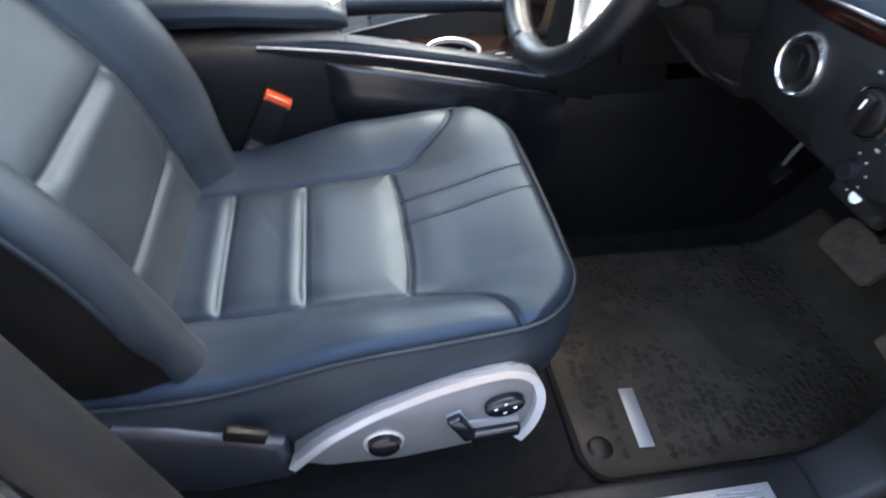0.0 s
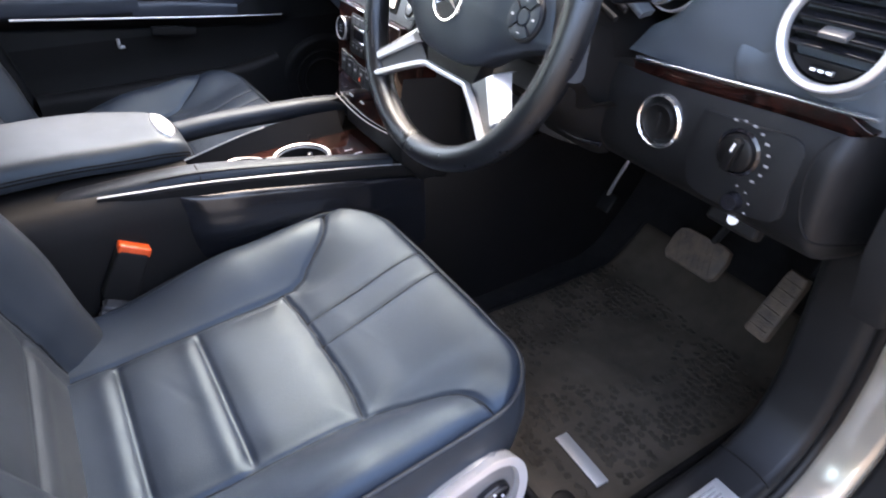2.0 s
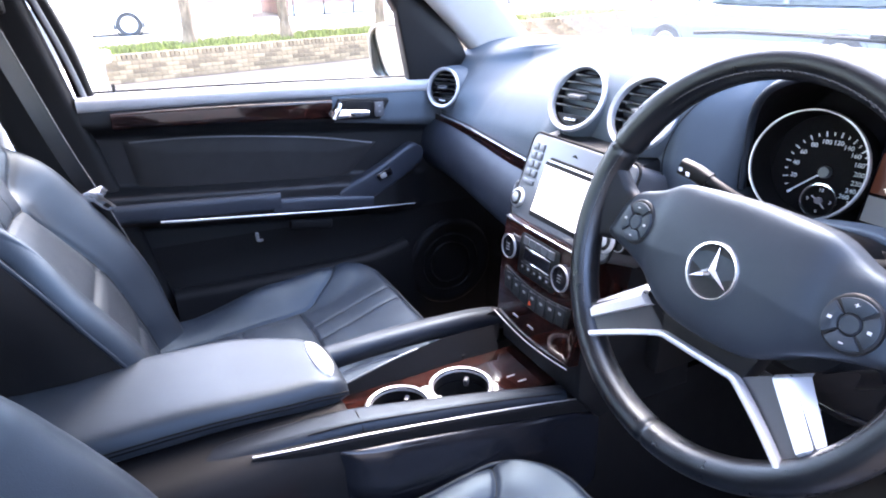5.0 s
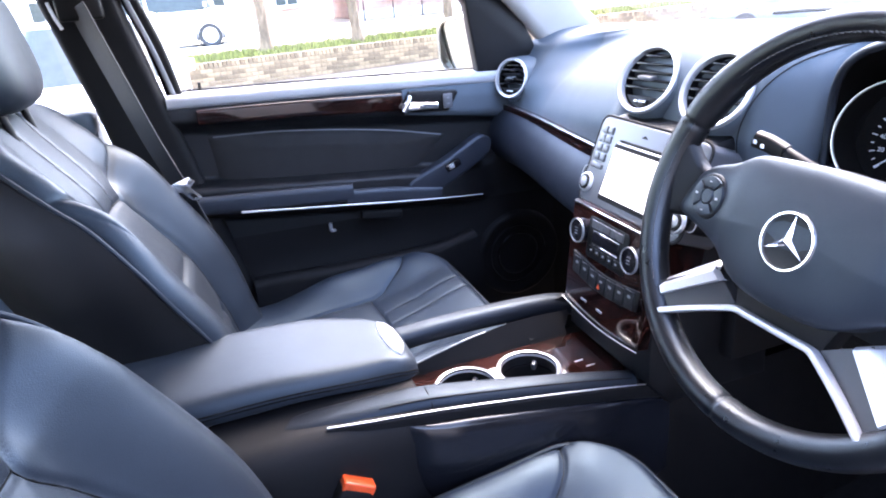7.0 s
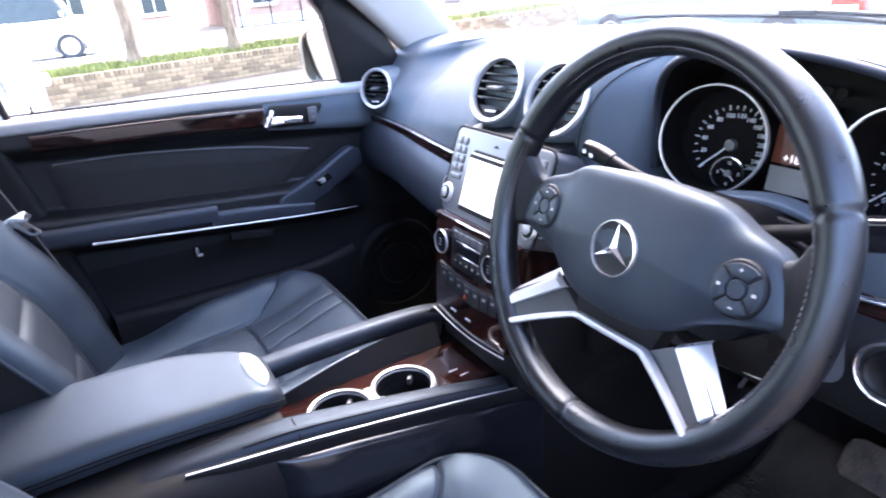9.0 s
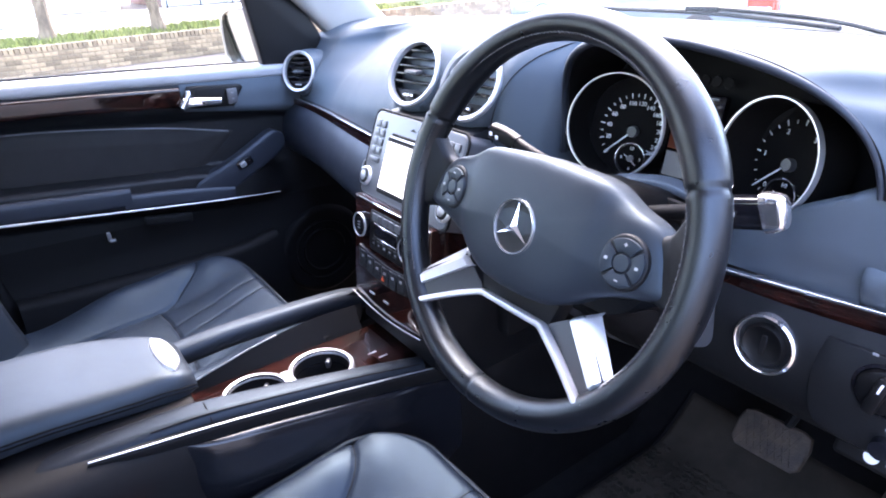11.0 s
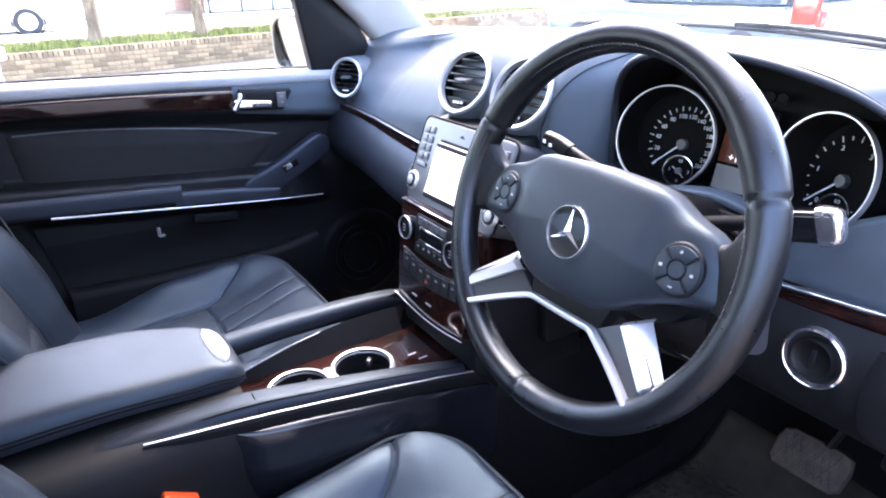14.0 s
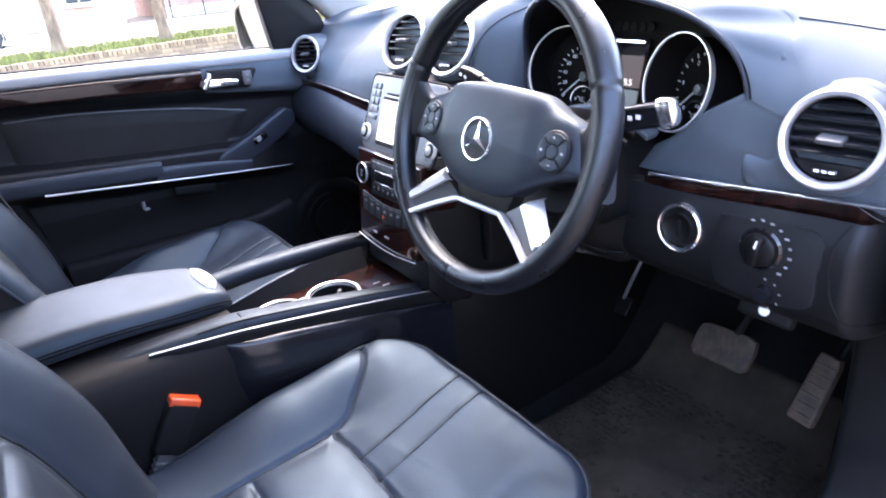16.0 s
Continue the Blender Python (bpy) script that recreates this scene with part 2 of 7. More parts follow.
def mesh_of(name, shape, mat, smooth=40):
    me = bpy.data.meshes.new(name)
    me.from_pydata(shape[0], [], shape[1])
    bm = bmesh.new()
    bm.from_mesh(me)
    bmesh.ops.recalc_face_normals(bm, faces=bm.faces[:])
    sharp = radians(smooth)
    for f in bm.faces:
        f.smooth = smooth > 0
    for e in bm.edges:
        e.smooth = not (len(e.link_faces) == 2 and e.calc_face_angle(0) > sharp)
    bm.to_mesh(me)
    bm.free()
    me.materials.append(mat)
    return me


def thing(name, label, category, at=(0, 0, 0), group="", kind="", m=None):
    """An Empty that carries the parts of one thing."""
    ob = new(name)
    ob.empty_display_size = 0.02
    ob.matrix_basis = m if m else Matrix.Translation(at)
    return tagged(ob, label, category, group, kind)


def part(name, shape, mat, parent, label="", m=None, smooth=40):
    """One mesh under a thing or a part; the shape is given in the parent's own space unless m places it."""
    ob = new(name, mesh_of(name, shape, mat, smooth))
    ob.parent = parent
    if m:
        ob.matrix_basis = m
    return tagged(ob, label)


def solo(name, shape, mat, label, category="", group="", kind="", smooth=40):
    return tagged(new(name, mesh_of(name, shape, mat, smooth)), label, category, group, kind)


def in_world(parent, shape):
    """A shape given in the world's metres, brought into the space of a thing."""
    return moved(shape, parent.matrix_basis.inverted())


def letters(text, size, thick=0.0004):
    """The mesh of a few characters in the built-in font, centred on the origin."""
    cu = bpy.data.curves.new("writing", "FONT")
    cu.body, cu.size, cu.extrude = text, size, thick
    cu.align_x, cu.align_y = "CENTER", "CENTER"
    ob = bpy.data.objects.new("writing", cu)
    scene.collection.objects.link(ob)
    me = bpy.data.meshes.new_from_object(ob.evaluated_get(bpy.context.evaluated_depsgraph_get()))
    shape = [tuple(v.co) for v in me.vertices], [tuple(p.vertices) for p in me.polygons]
    bpy.data.objects.remove(ob)
    bpy.data.curves.remove(cu)
    bpy.data.meshes.remove(me)
    return shape


# ---- the street ----
ASPHALT = material("asphalt", (0.125, 0.098, 0.074), 0.9, grain=0.8, grain_scale=120, vary=0.10, vary_scale=2.5, rough_vary=0.05)
PAVING = material("pale_concrete", (0.42, 0.41, 0.39), 0.9, grain=0.5, grain_scale=60, vary=0.12, vary_scale=0.7)
BRICK = material("tan_brick", (0.225, 0.155, 0.088), 0.85, grain=0.7, grain_scale=160, vary=0.16, vary_scale=14, island=True)
MORTAR = material("mortar", (0.165, 0.122, 0.075), 0.95, grain=0.6, grain_scale=200, vary=0.2)
GRASS = material("grass", (0.15, 0.155, 0.035), 0.8, vary=0.45, vary_scale=8, island=True)
SOIL = material("soil", (0.07, 0.055, 0.04), 0.95, grain=0.8, grain_scale=40, vary=0.3, vary_scale=5)
BARK = material("bark", (0.16, 0.11, 0.07), 0.9, grain=1.0, grain_scale=40, vary=0.35, vary_scale=12, stretch=(1, 1, 0.3))
LEAF = material("leaves", (0.09, 0.12, 0.025), 0.65, vary=0.4, vary_scale=3, island=True)
WHITE_PAINT = material("white_car_paint", (0.72, 0.73, 0.75), 0.25, coat=0.6, vary=0.03)
BLUE_PAINT = material("blue_grey_car_paint", (0.09, 0.12, 0.16), 0.25, coat=0.8, vary=0.05)
TYRE = material("tyre", (0.025, 0.025, 0.026), 0.85, grain=0.5, grain_scale=120, vary=0.2)
ALLOY = material("alloy", (0.55, 0.56, 0.58), 0.35, metal=0.7, vary=0.08)
RED_LENS = material("red_lens", (0.55, 0.03, 0.012), 0.15, coat=0.8, vary=0.1)
RENDERED = material("pale_render", (0.62, 0.60, 0.56), 0.9, grain=0.3, grain_scale=80, vary=0.08, vary_scale=0.8)
FAR_BRICK = material("far_brick", (0.30, 0.19, 0.15), 0.9, grain=0.5, grain_scale=60, vary=0.2, vary_scale=3, island=True)
CAR_GLASS = material("dark_car_glass", (0.035, 0.045, 0.045), 0.12, vary=0.1, spec=0.25)

solo("ground", grid(lambda u, v: (-180 + 360 * u, -180 + 360 * v, 0), 12, 12), ASPHALT, "grey worn asphalt of street and parking place", "ground", kind="structure")
solo("pavement", rbox(17.0, 70, 0.06, 0.02, 2, (-24.6, 4, 0.02)), PAVING, "pale bright concrete road and footway beyond the planter", "pavement", kind="structure")

# ---- shell of the car ----
def floor_fn(u, v):
    x, y = -0.74 + 1.49 * u, -2.2 + 3.2 * v
    return x, y, 0.575 + 0.28 * step(y, 0.54, 0.90)


solo("floor", grid(floor_fn, 30, 64), CARPET, "black carpet of the car floor", "floor", kind="structure")


def slab(shape, dz):
    v, f = shape
    return joined(shape, ([(x, y, z + dz) for x, y, z in v], f))


def roof_fn(u, v):
    x, y = -0.66 + 1.32 * u, -2.4 + 2.35 * v
    return x, y, 1.80 - 0.05 * (x / 0.66) ** 2 - 0.07 * step(y, -0.6, 0.2) - 0.03 * step(-y, 1.4, 2.4)


solo("ceiling", slab(grid(roof_fn, 16, 24), 0.03), LINER, "pale cloth roof lining of the car", "ceiling", kind="structure")
solo("wall_front", rbox(1.60, 0.04, 0.80, 0.01, 2, (0, 0.92, 0.93)), CARPET, "carpeted bulkhead ahead of the footwells", "wall", kind="structure")
solo("wall_back", rbox(1.5, 0.05, 0.70, 0.02, 2, (0, -2.25, 0.82)), CARPET, "black trimmed rear of the cabin", "wall", kind="structure")


def pillar(name, points, section, mat, label, up=(0, 1, 0), steps=24):
    return solo(name, sweep(spline(points, steps), section, up), mat, label, "pillar", kind="structure", smooth=50)


for side, nm in ((-1, "left"), (1, "right")):
    wide = 0.150 if side < 0 else 0.10
    fore = ((0.600, 0.440, 0.262, 0.03, -0.10) if side < 0 else (0.56, 0.40, 0.20, -0.02, -0.12))
    pillar("pillar_front_" + nm, [(side * x, y, z) for x, y, z in zip((0.835, 0.79, 0.735, 0.68, 0.66), fore, (1.27, 1.42, 1.58, 1.72, 1.76))], rounded(wide, 0.07, 0.03), PILLAR_TRIM, "pale cloth windscreen pillar", (side, 0, 0.3))
    pillar("roof_rail_" + nm, [(side * 0.665, -0.10, 1.765), (side * 0.67, -0.7, 1.79), (side * 0.66, -1.6, 1.77), (side * 0.64, -2.3, 1.70)], rounded(0.09, 0.09, 0.03), LINER, "pale cloth roof rail", (0, 0, 1))
# pillar between the doors on the passenger's side: black trim, raked
pillar("pillar_middle_left", [(-0.80, -0.50, 0.46), (-0.80, -0.545, 0.85), (-0.795, -0.615, 1.25), (-0.765, -0.672, 1.55), (-0.70, -0.705, 1.76)], lambda t: rounded(0.07, 0.20 - 0.06 * min(1, t * 1.8), 0.02), DARK, "black plastic pillar between the doors", (0, 1, 0))
pillar("pillar_middle_right", [(0.845, -0.59, 0.44), (0.845, -0.595, 0.85), (0.842, -0.635, 1.25), (0.80, -0.72, 1.55), (0.71, -0.755, 1.76)], lambda t: rounded(0.10, 0.19 - 0.06 * min(1, t * 1.8), 0.03), PAINT, "champagne painted pillar between the doors", (0, 1, 0))
pillar("pillar_trim_right", [(0.80, -0.435, 0.60), (0.80, -0.455, 0.85), (0.80, -0.51, 1.10), (0.79, -0.585, 1.35), (0.75, -0.66, 1.58), (0.69, -0.70, 1.74)], lambda t: rounded(0.05, 0.06, 0.018), DASH_LOW, "grey-black trim and seal of the pillar", (0, 1, 0))
pillar("pillar_rear_left", [(-0.82, -1.75, 0.5), (-0.80, -1.78, 1.3), (-0.66, -1.9, 1.75)], rounded(0.09, 0.30, 0.03), PLASTIC, "black rear pillar")
pillar("pillar_rear_right", [(0.82, -1.75, 0.5), (0.80, -1.78, 1.3), (0.66, -1.9, 1.75)], rounded(0.09, 0.30, 0.03), PLASTIC, "black rear pillar")

# painted aperture of the open driver's door: sill, curve and front post
APERTURE = [(-0.62, 0.590), (-0.2, 0.590), (0.10, 0.590), (0.225, 0.596), (0.310, 0.618), (0.372, 0.668), (0.410, 0.750), (0.415, 0.850), (0.400, 0.945), (0.380, 1.025), (0.360, 1.10), (0.330, 1.20), (0.295, 1.30), (0.245, 1.42)]
line = spline([(0.834, y, z) for y, z in [(0.258, 0.603)] + APERTURE[4:]], 90)
solo("sill_cover", sweep(spline([(0.834, y, z) for y, z in APERTURE[:3]] + [(0.834, 0.200, 0.594), (0.834, 0.257, 0.603)], 40), rounded(0.052, 0.056, 0.012), (1, 0, 0)), DASH_LOW, "black plastic cover of the outer sill", "sill", kind="structure", smooth=50)
solo("sill_joint", tube([(0.712, 0.287, 0.678), (0.735, 0.287, 0.6835), (0.775, 0.287, 0.6835), (0.796, 0.287, 0.675)], 0.0016, 6), DARK, "thin gap between sill trim and kick panel", "gap", kind="structure")
solo("door_frame", sweep(line, rounded(0.052, 0.062, 0.012), (1, 0, 0)), PAINT, "champagne painted sill and post of the door opening", "door frame", kind="structure", smooth=50)
jamb = spline([(0.905, y + 0.022, z - 0.02) for y, z in APERTURE], 60)
solo("door_jamb", sweep(jamb, rounded(0.04, 0.085, 0.010), (1, 0, 0)), DARK, "dark rubber-sealed outer door jamb", "door frame", kind="structure", smooth=50)
seal = spline([(0.800, y - 0.020 * step(z, 0.60, 0.72), z + 0.024 * (1 - step(z, 0.62, 0.74))) for y, z in APERTURE], 90)
solo("door_seal", sweep(seal, circle(0.010, 10), (1, 0, 0)), PLASTIC, "black rubber door seal", "seal", kind="structure")
# inner sill trim and kick panel
kick_line = spline([(0.752, y, z) for y, z in ((-0.62, 0.630), (-0.2, 0.630), (0.10, 0.630), (0.25, 0.632), (0.335, 0.655), (0.392, 0.715), (0.408, 0.80), (0.403, 0.90), (0.392, 1.00), (0.380, 1.09))], 60)
solo("sill_trim", sweep(kick_line, rounded(0.085, 0.088, 0.016), (1, 0, 0)), DASH_LOW, "black plastic inner sill and kick panel", "sill trim", kind="structure", smooth=50)
solo("wall_right", joined(rbox(0.05, 1.7, 0.75, 0.02, 2, (0.84, -1.45, 0.85)), rbox(0.05, 0.50, 0.85, 0.02, 2, (0.80, 0.68, 0.88))), DASH_LOW, "black side trim of footwell and rear door", "wall", kind="structure")

solo("wall_left", rbox(0.05, 0.62, 0.95, 0.02, 2, (-0.825, 0.72, 0.90)), CARPET, "black footwell side wall", "wall", kind="structure")


# glass
def pane(name, corners, label, cat):
    a, b, c, d = [Vector(p) for p in corners]
    bow = (b - a).cross(d - a).normalized()
    shape = grid(lambda u, v: (a * (1 - u) * (1 - v) + b * u * (1 - v) + c * u * v + d * (1 - u) * v) + bow * 0.02 * math.sin(math.pi * u) * math.sin(math.pi * v), 10, 8)
    ob = solo(name, shape, GLASS, label, cat, kind="structure", smooth=80)
    ob.visible_shadow = False
    return ob


pane("window_1", [(-0.80, 0.64, 1.40), (0.80, 0.64, 1.40), (0.63, -0.08, 1.76), (-0.63, -0.08, 1.76)], "clear windscreen glass", "windscreen")
pane("window_2", [(-0.822, 0.24, 1.29), (-0.822, -0.54, 1.33), (-0.715, -0.62, 1.74), (-0.73, 0.02, 1.70)], "clear side window of the passenger door", "window")
pane("window_3", [(-0.82, -0.74, 1.33), (-0.82, -1.62, 1.36), (-0.69, -1.75, 1.72), (-0.71, -0.76, 1.74)], "clear rear side window", "window")
# black door frame round the glass
pillar("frame_edge", [(-0.800, -0.540, 1.335), (-0.784, -0.562, 1.45), (-0.754, -0.594, 1.58), (-0.704, -0.622, 1.73)], rounded(0.012, 0.020, 0.004), MATT_SILVER, "pale grey edge of the door frame", (1, 0, 0.2), 20)
pillar("window_frame", [(-0.815, -0.535, 1.30), (-0.795, -0.556, 1.45), (-0.765, -0.588, 1.58), (-0.715, -0.616, 1.74), (-0.70, -0.35, 1.755), (-0.72, -0.05, 1.72), (-0.765, 0.10, 1.60), (-0.80, 0.20, 1.46), (-0.822, 0.25, 1.30)], rounded(0.035, 0.035, 0.01), PLASTIC, "black window frame of the passenger door", (1, 0, 0.2), 60)
# black triangle ahead of the side window
tri = [(0.195, 1.30), (0.400, 1.30), (0.368, 1.345), (0.350, 1.390), (0.322, 1.435), (0.280, 1.485), (0.225, 1.540), (0.165, 1.595), (0.125, 1.595), (0.165, 1.50)]
solo("mirror_triangle", moved(prism(tri, 0.03, 0.006, 3), Matrix(((0, 0, 1, -0.772), (1, 0, 0, 0), (0, 1, 0, 0), (0, 0, 0, 1)))), PLASTIC, "black plastic triangle at the mirror foot", "trim", kind="structure")
# rear door, seen behind the belt
solo("rear_door", joined(rbox(0.07, 1.10, 0.86, 0.02, 2, (-0.83, -1.26, 0.90)), rbox(0.09, 1.10, 0.06, 0.02, 3, (-0.80, -1.26, 1.315))), DASH_SKYLIT, "black trimmed rear passenger door", "car door")

# ---- outer bodywork ----
body = thing("car_body", "champagne painted bodywork of the large estate car", "car", (0, 0, 0.5))
BD = lambda shape: in_world(body, shape)
part("roof_panel", BD(slab(grid(lambda u, v: (-0.70 + 1.40 * u, -2.45 + 2.38 * v, 1.850 - 0.05 * (2 * u - 1) ** 2 - 0.075 * step(v, 0.72, 1.0) - 0.04 * step(1 - v, 0.7, 1)), 20, 30), 0.012)), PAINT, body, smooth=60)


def bonnet_fn(u, v):
    x, y = -0.86 + 1.72 * u, 0.86 + 0.98 * v
    return x, y - 0.10 * (2 * u - 1) ** 2 * v, 1.285 - 0.07 * v - 0.10 * max(0.0, v - 0.75) * 2 - 0.09 * abs(2 * u - 1) ** 4 + 0.012 * math.cos(3 * math.pi * (u - 0.5)) * (1 - v)


part("bonnet", BD(slab(grid(bonnet_fn, 28, 20), 0.012)), PAINT, body, "champagne painted bonnet", smooth=60)
for s in (-1, 1):
    wing = part("wing", BD(rbox(0.10, 0.98, 0.62, 0.045, 4, (s * 0.885, 1.33, 0.88))), PAINT, body)
    part("headlamp", BD(rbox(0.26, 0.10, 0.16, 0.04, 4, (s * 0.70, 1.81, 0.98))), CAR_GLASS, wing)
    part("rear_quarter", BD(rbox(0.08, 0.70, 0.86, 0.035, 4, (s * 0.90, -2.15, 0.90))), PAINT, body)
    part("sill_panel", BD(rbox(0.06, 2.6, 0.16, 0.02, 3, (s * 0.915, -0.72, 0.42))), PAINT, body)
    part("roof_bar", BD(tube([(s * 0.60, -0.35, 1.83), (s * 0.60, -0.45, 1.865), (s * 0.60, -1.3, 1.87), (s * 0.59, -2.1, 1.85), (s * 0.59, -2.2, 1.82)], 0.016, 10)), MATT_SILVER, body)
    for yy in (1.35, -1.55):
        tyre = part("wheel", BD(moved(lathe([(0.22, -0.11), (0.34, -0.125), (0.37, -0.09), (0.37, 0.09), (0.34, 0.125), (0.22, 0.11)], 40), Matrix.Translation((s * 0.80, yy, 0.37)) @ pose(0, 0, 0, 0, 90, 0))), TYRE, body)
        part("rim", BD(moved(lathe([(0, 0.07), (0.07, 0.08), (0.20, 0.10), (0.225, 0.12), (0.23, 0.02)], 30), Matrix.Translation((s * 0.80, yy, 0.37)) @ pose(0, 0, 0, 0, 90 * s, 0))), ALLOY, tyre)
part("front_bumper", BD(rbox(1.80, 0.22, 0.42, 0.08, 4, (0, 1.84, 0.62))), PAINT, body)
part("grille", BD(rbox(0.74, 0.06, 0.24, 0.03, 3, (0, 1.90, 0.97))), PLASTIC, body)
part("rear_bumper", BD(rbox(1.80, 0.22, 0.34, 0.07, 4, (0, -2.50, 0.60))), PAINT, body)
part("tailgate", BD(moved(rbox(1.50, 0.06, 0.52, 0.03, 3), pose(0, -2.47, 0.98, -4, 0, 0))), PAINT, body)
rear_pane = part("rear_window", BD(moved(rbox(1.36, 0.006, 0.56, 0.002, 1), pose(0, -2.41, 1.51, -14, 0, 0))), GLASS, body, "clear rear window")
rear_pane.visible_shadow = False


# ---- seats ----
def seam_distance(X, Y, lines):
    best = np.full(X.shape, 9.0)
    for line in lines:
        for (ax, ay), (bx, by) in zip(line[:-1], line[1:]):
            dx, dy = bx - ax, by - ay
            t = np.clip(((X - ax) * dx + (Y - ay) * dy) / (dx * dx + dy * dy + 1e-12), 0, 1)
            best = np.minimum(best, np.hypot(X - ax - t * dx, Y - ay - t * dy))
    return best


def smooth2(points, n=14):
    return [(p.x, p.y) for p in spline([(x, y, 0) for x, y in points], n)]


def both(line):
    return [line, [(-x, y) for x, y in line]]


def sheet(X, Y, Z):
    h, w = X.shape
    verts = np.stack([X, Y, Z], -1).reshape(-1, 3).tolist()
    idx = np.arange(h * w).reshape(h, w)
    q = np.stack([idx[:-1, :-1], idx[:-1, 1:], idx[1:, 1:], idx[1:, :-1]], -1).reshape(-1, 4)
    return [tuple(v) for v in verts], [tuple(f) for f in q.tolist()]


def corner(d, r):
    d = np.clip(d, 0, r)
    return r - np.sqrt(np.maximum(r * r - d * d, 0))


def ease(x, a, b):
    t = np.clip((x - a) / (b - a), 0, 1)
    return t * t * (3 - 2 * t)


def threads(P, Q, R, lines, place):
    """Thin seam lines that follow a relief R over the plan P, Q."""
    out = []
    for line in lines:
        pts = []
        for (ax, ay), (bx, by) in zip(line[:-1], line[1:]):
            n = max(2, int(math.hypot(bx - ax, by - ay) / 0.006))
            for k in range(n):
                a, b = ax + (bx - ax) * k / n, ay + (by - ay) * k / n
                i = int(np.argmin((P - a) ** 2 + (Q - b) ** 2))
                if math.hypot(P.flat[i] - a, Q.flat[i] - b) < 0.004:
                    pts.append(Vector(place(a, b, float(R.flat[i]))))
        if len(pts) > 3:
            out.append(sweep(pts, circle(0.0010, 6), (0.3, 1, 0.2)))
    return out


CUSHION_HALF, CUSHION_REAR, CUSHION_FRONT = 0.252, -0.60, 0.004


def cushion_top(X, Y):
    """Height of the seat cushion over the plan, before its seams."""
    z = 0.846 + 0.010 * ease(Y, -0.5, -0.2) + 0.052 * ease(Y, -0.20, 0.02)
    side = ease(np.abs(X), 0.12, 0.225)
    z = z + 0.042 * side * (1 - 0.75 * ease(Y, -0.20, -0.03))
    z = z + side * (0.012 * ease(Y, -0.24, -0.10) * (1 - ease(Y, -0.09, 0.0)) - 0.036 * ease(-Y, 0.24, 0.44))
    return z


def cushion_shapes():
    n, m = 240, 200
    a, b = np.meshgrid(np.linspace(-1, 1, n), np.linspace(0, 1, m))
    half = CUSHION_HALF
    # even spacing, closer towards the rim
    X = half * np.sin(a * math.pi / 2 * 0.93) / math.sin(math.pi / 2 * 0.93)
    front = CUSHION_FRONT - corner(np.abs(X) - (half - 0.11), 0.11) * 0.95
    Y = CUSHION_REAR + (front - CUSHION_REAR) * (1 - (1 - b) ** 1.15)
    inner = both(smooth2([(-0.128, -0.62), (-0.136, -0.40), (-0.140, -0.205), (-0.168, -0.150), (-0.205, -0.105), (-0.256, -0.085)]))
    cross = [smooth2([(-0.140, -0.205), (-0.07, -0.197), (0.07, -0.197), (0.140, -0.205)])]
    folds = [[(-0.15, -0.342), (0.15, -0.342)], [(-0.15, -0.452), (0.15, -0.452)]]
    fine = [[(-0.066, -0.198), (-0.068, 0.02)], [(-0.010, -0.198), (-0.012, 0.02)]]
    Z = cushion_top(X, Y)
    d1, d2, d3 = seam_distance(X, Y, inner + cross), seam_distance(X, Y, folds), seam_distance(X, Y, fine)
    Z -= 0.0050 * np.exp(-(d1 / 0.0035) ** 2) + 0.006 * np.exp(-(d1 / 0.024) ** 2)
    # soft folds with a raised lip behind each
    inside = ease(0.142 - np.abs(X), 0, 0.03)
    Z -= inside * (0.0055 * np.exp(-(d2 / 0.0045) ** 2) + 0.004 * np.exp(-(d2 / 0.02) ** 2))
    for yy in (-0.342, -0.452):
        Z += inside * 0.0035 * np.exp(-((Y - yy + 0.017) / 0.013) ** 2)
    Z -= 0.0016 * np.exp(-(d3 / 0.0034) ** 2) + 0.0008 * np.exp(-(d3 / 0.012) ** 2)
    # slack and creases
    rng = np.random.RandomState(4)
    for k in range(26):
        cx, cy, ang, ln = rng.uniform(-0.2, 0.2), rng.uniform(-0.52, -0.03), rng.uniform(-0.5, 0.5), rng.uniform(0.02, 0.06)
        p, q = (X - cx) * math.cos(ang) + (Y - cy) * math.sin(ang), -(X - cx) * math.sin(ang) + (Y - cy) * math.cos(ang)
        Z += rng.uniform(-0.0005, 0.0004) * np.exp(-(p / ln) ** 2 - (q / rng.uniform(0.005, 0.012)) ** 2)
    # rounded rim
    rim = np.minimum(half - np.abs(X), front - Y)
    Z -= corner(0.022 - np.clip(rim, 0, 0.022), 0.022) * 0.9
    return sheet(X, Y, Z), threads(X, Y, Z, inner + cross + fine, lambda a, b, c: (a, b, c + 0.0002))


def cushion_loop(drop=0.0, out=0.0):
    half, r = CUSHION_HALF + out, 0.11
    pts = [(-half, CUSHION_REAR), (-half, -0.45), (-half, -0.3), (-half, -0.18)]
    pts += [(-half + r - r * math.cos(t), CUSHION_FRONT + out - 0.11 + 0.107 * math.sin(t)) for t in [radians(a) for a in range(0, 91, 15)]]
    pts += [(-0.07, CUSHION_FRONT + out), (0, CUSHION_FRONT + out)]
    pts += [(-x, y) for x, y in reversed(pts[:-1])]
    out_pts = []
    for x, y in pts:
        z = float(cushion_top(np.array(x * CUSHION_HALF / half), np.array(y))) - 0.020 + drop
        out_pts.append((x, y, z))
    return out_pts


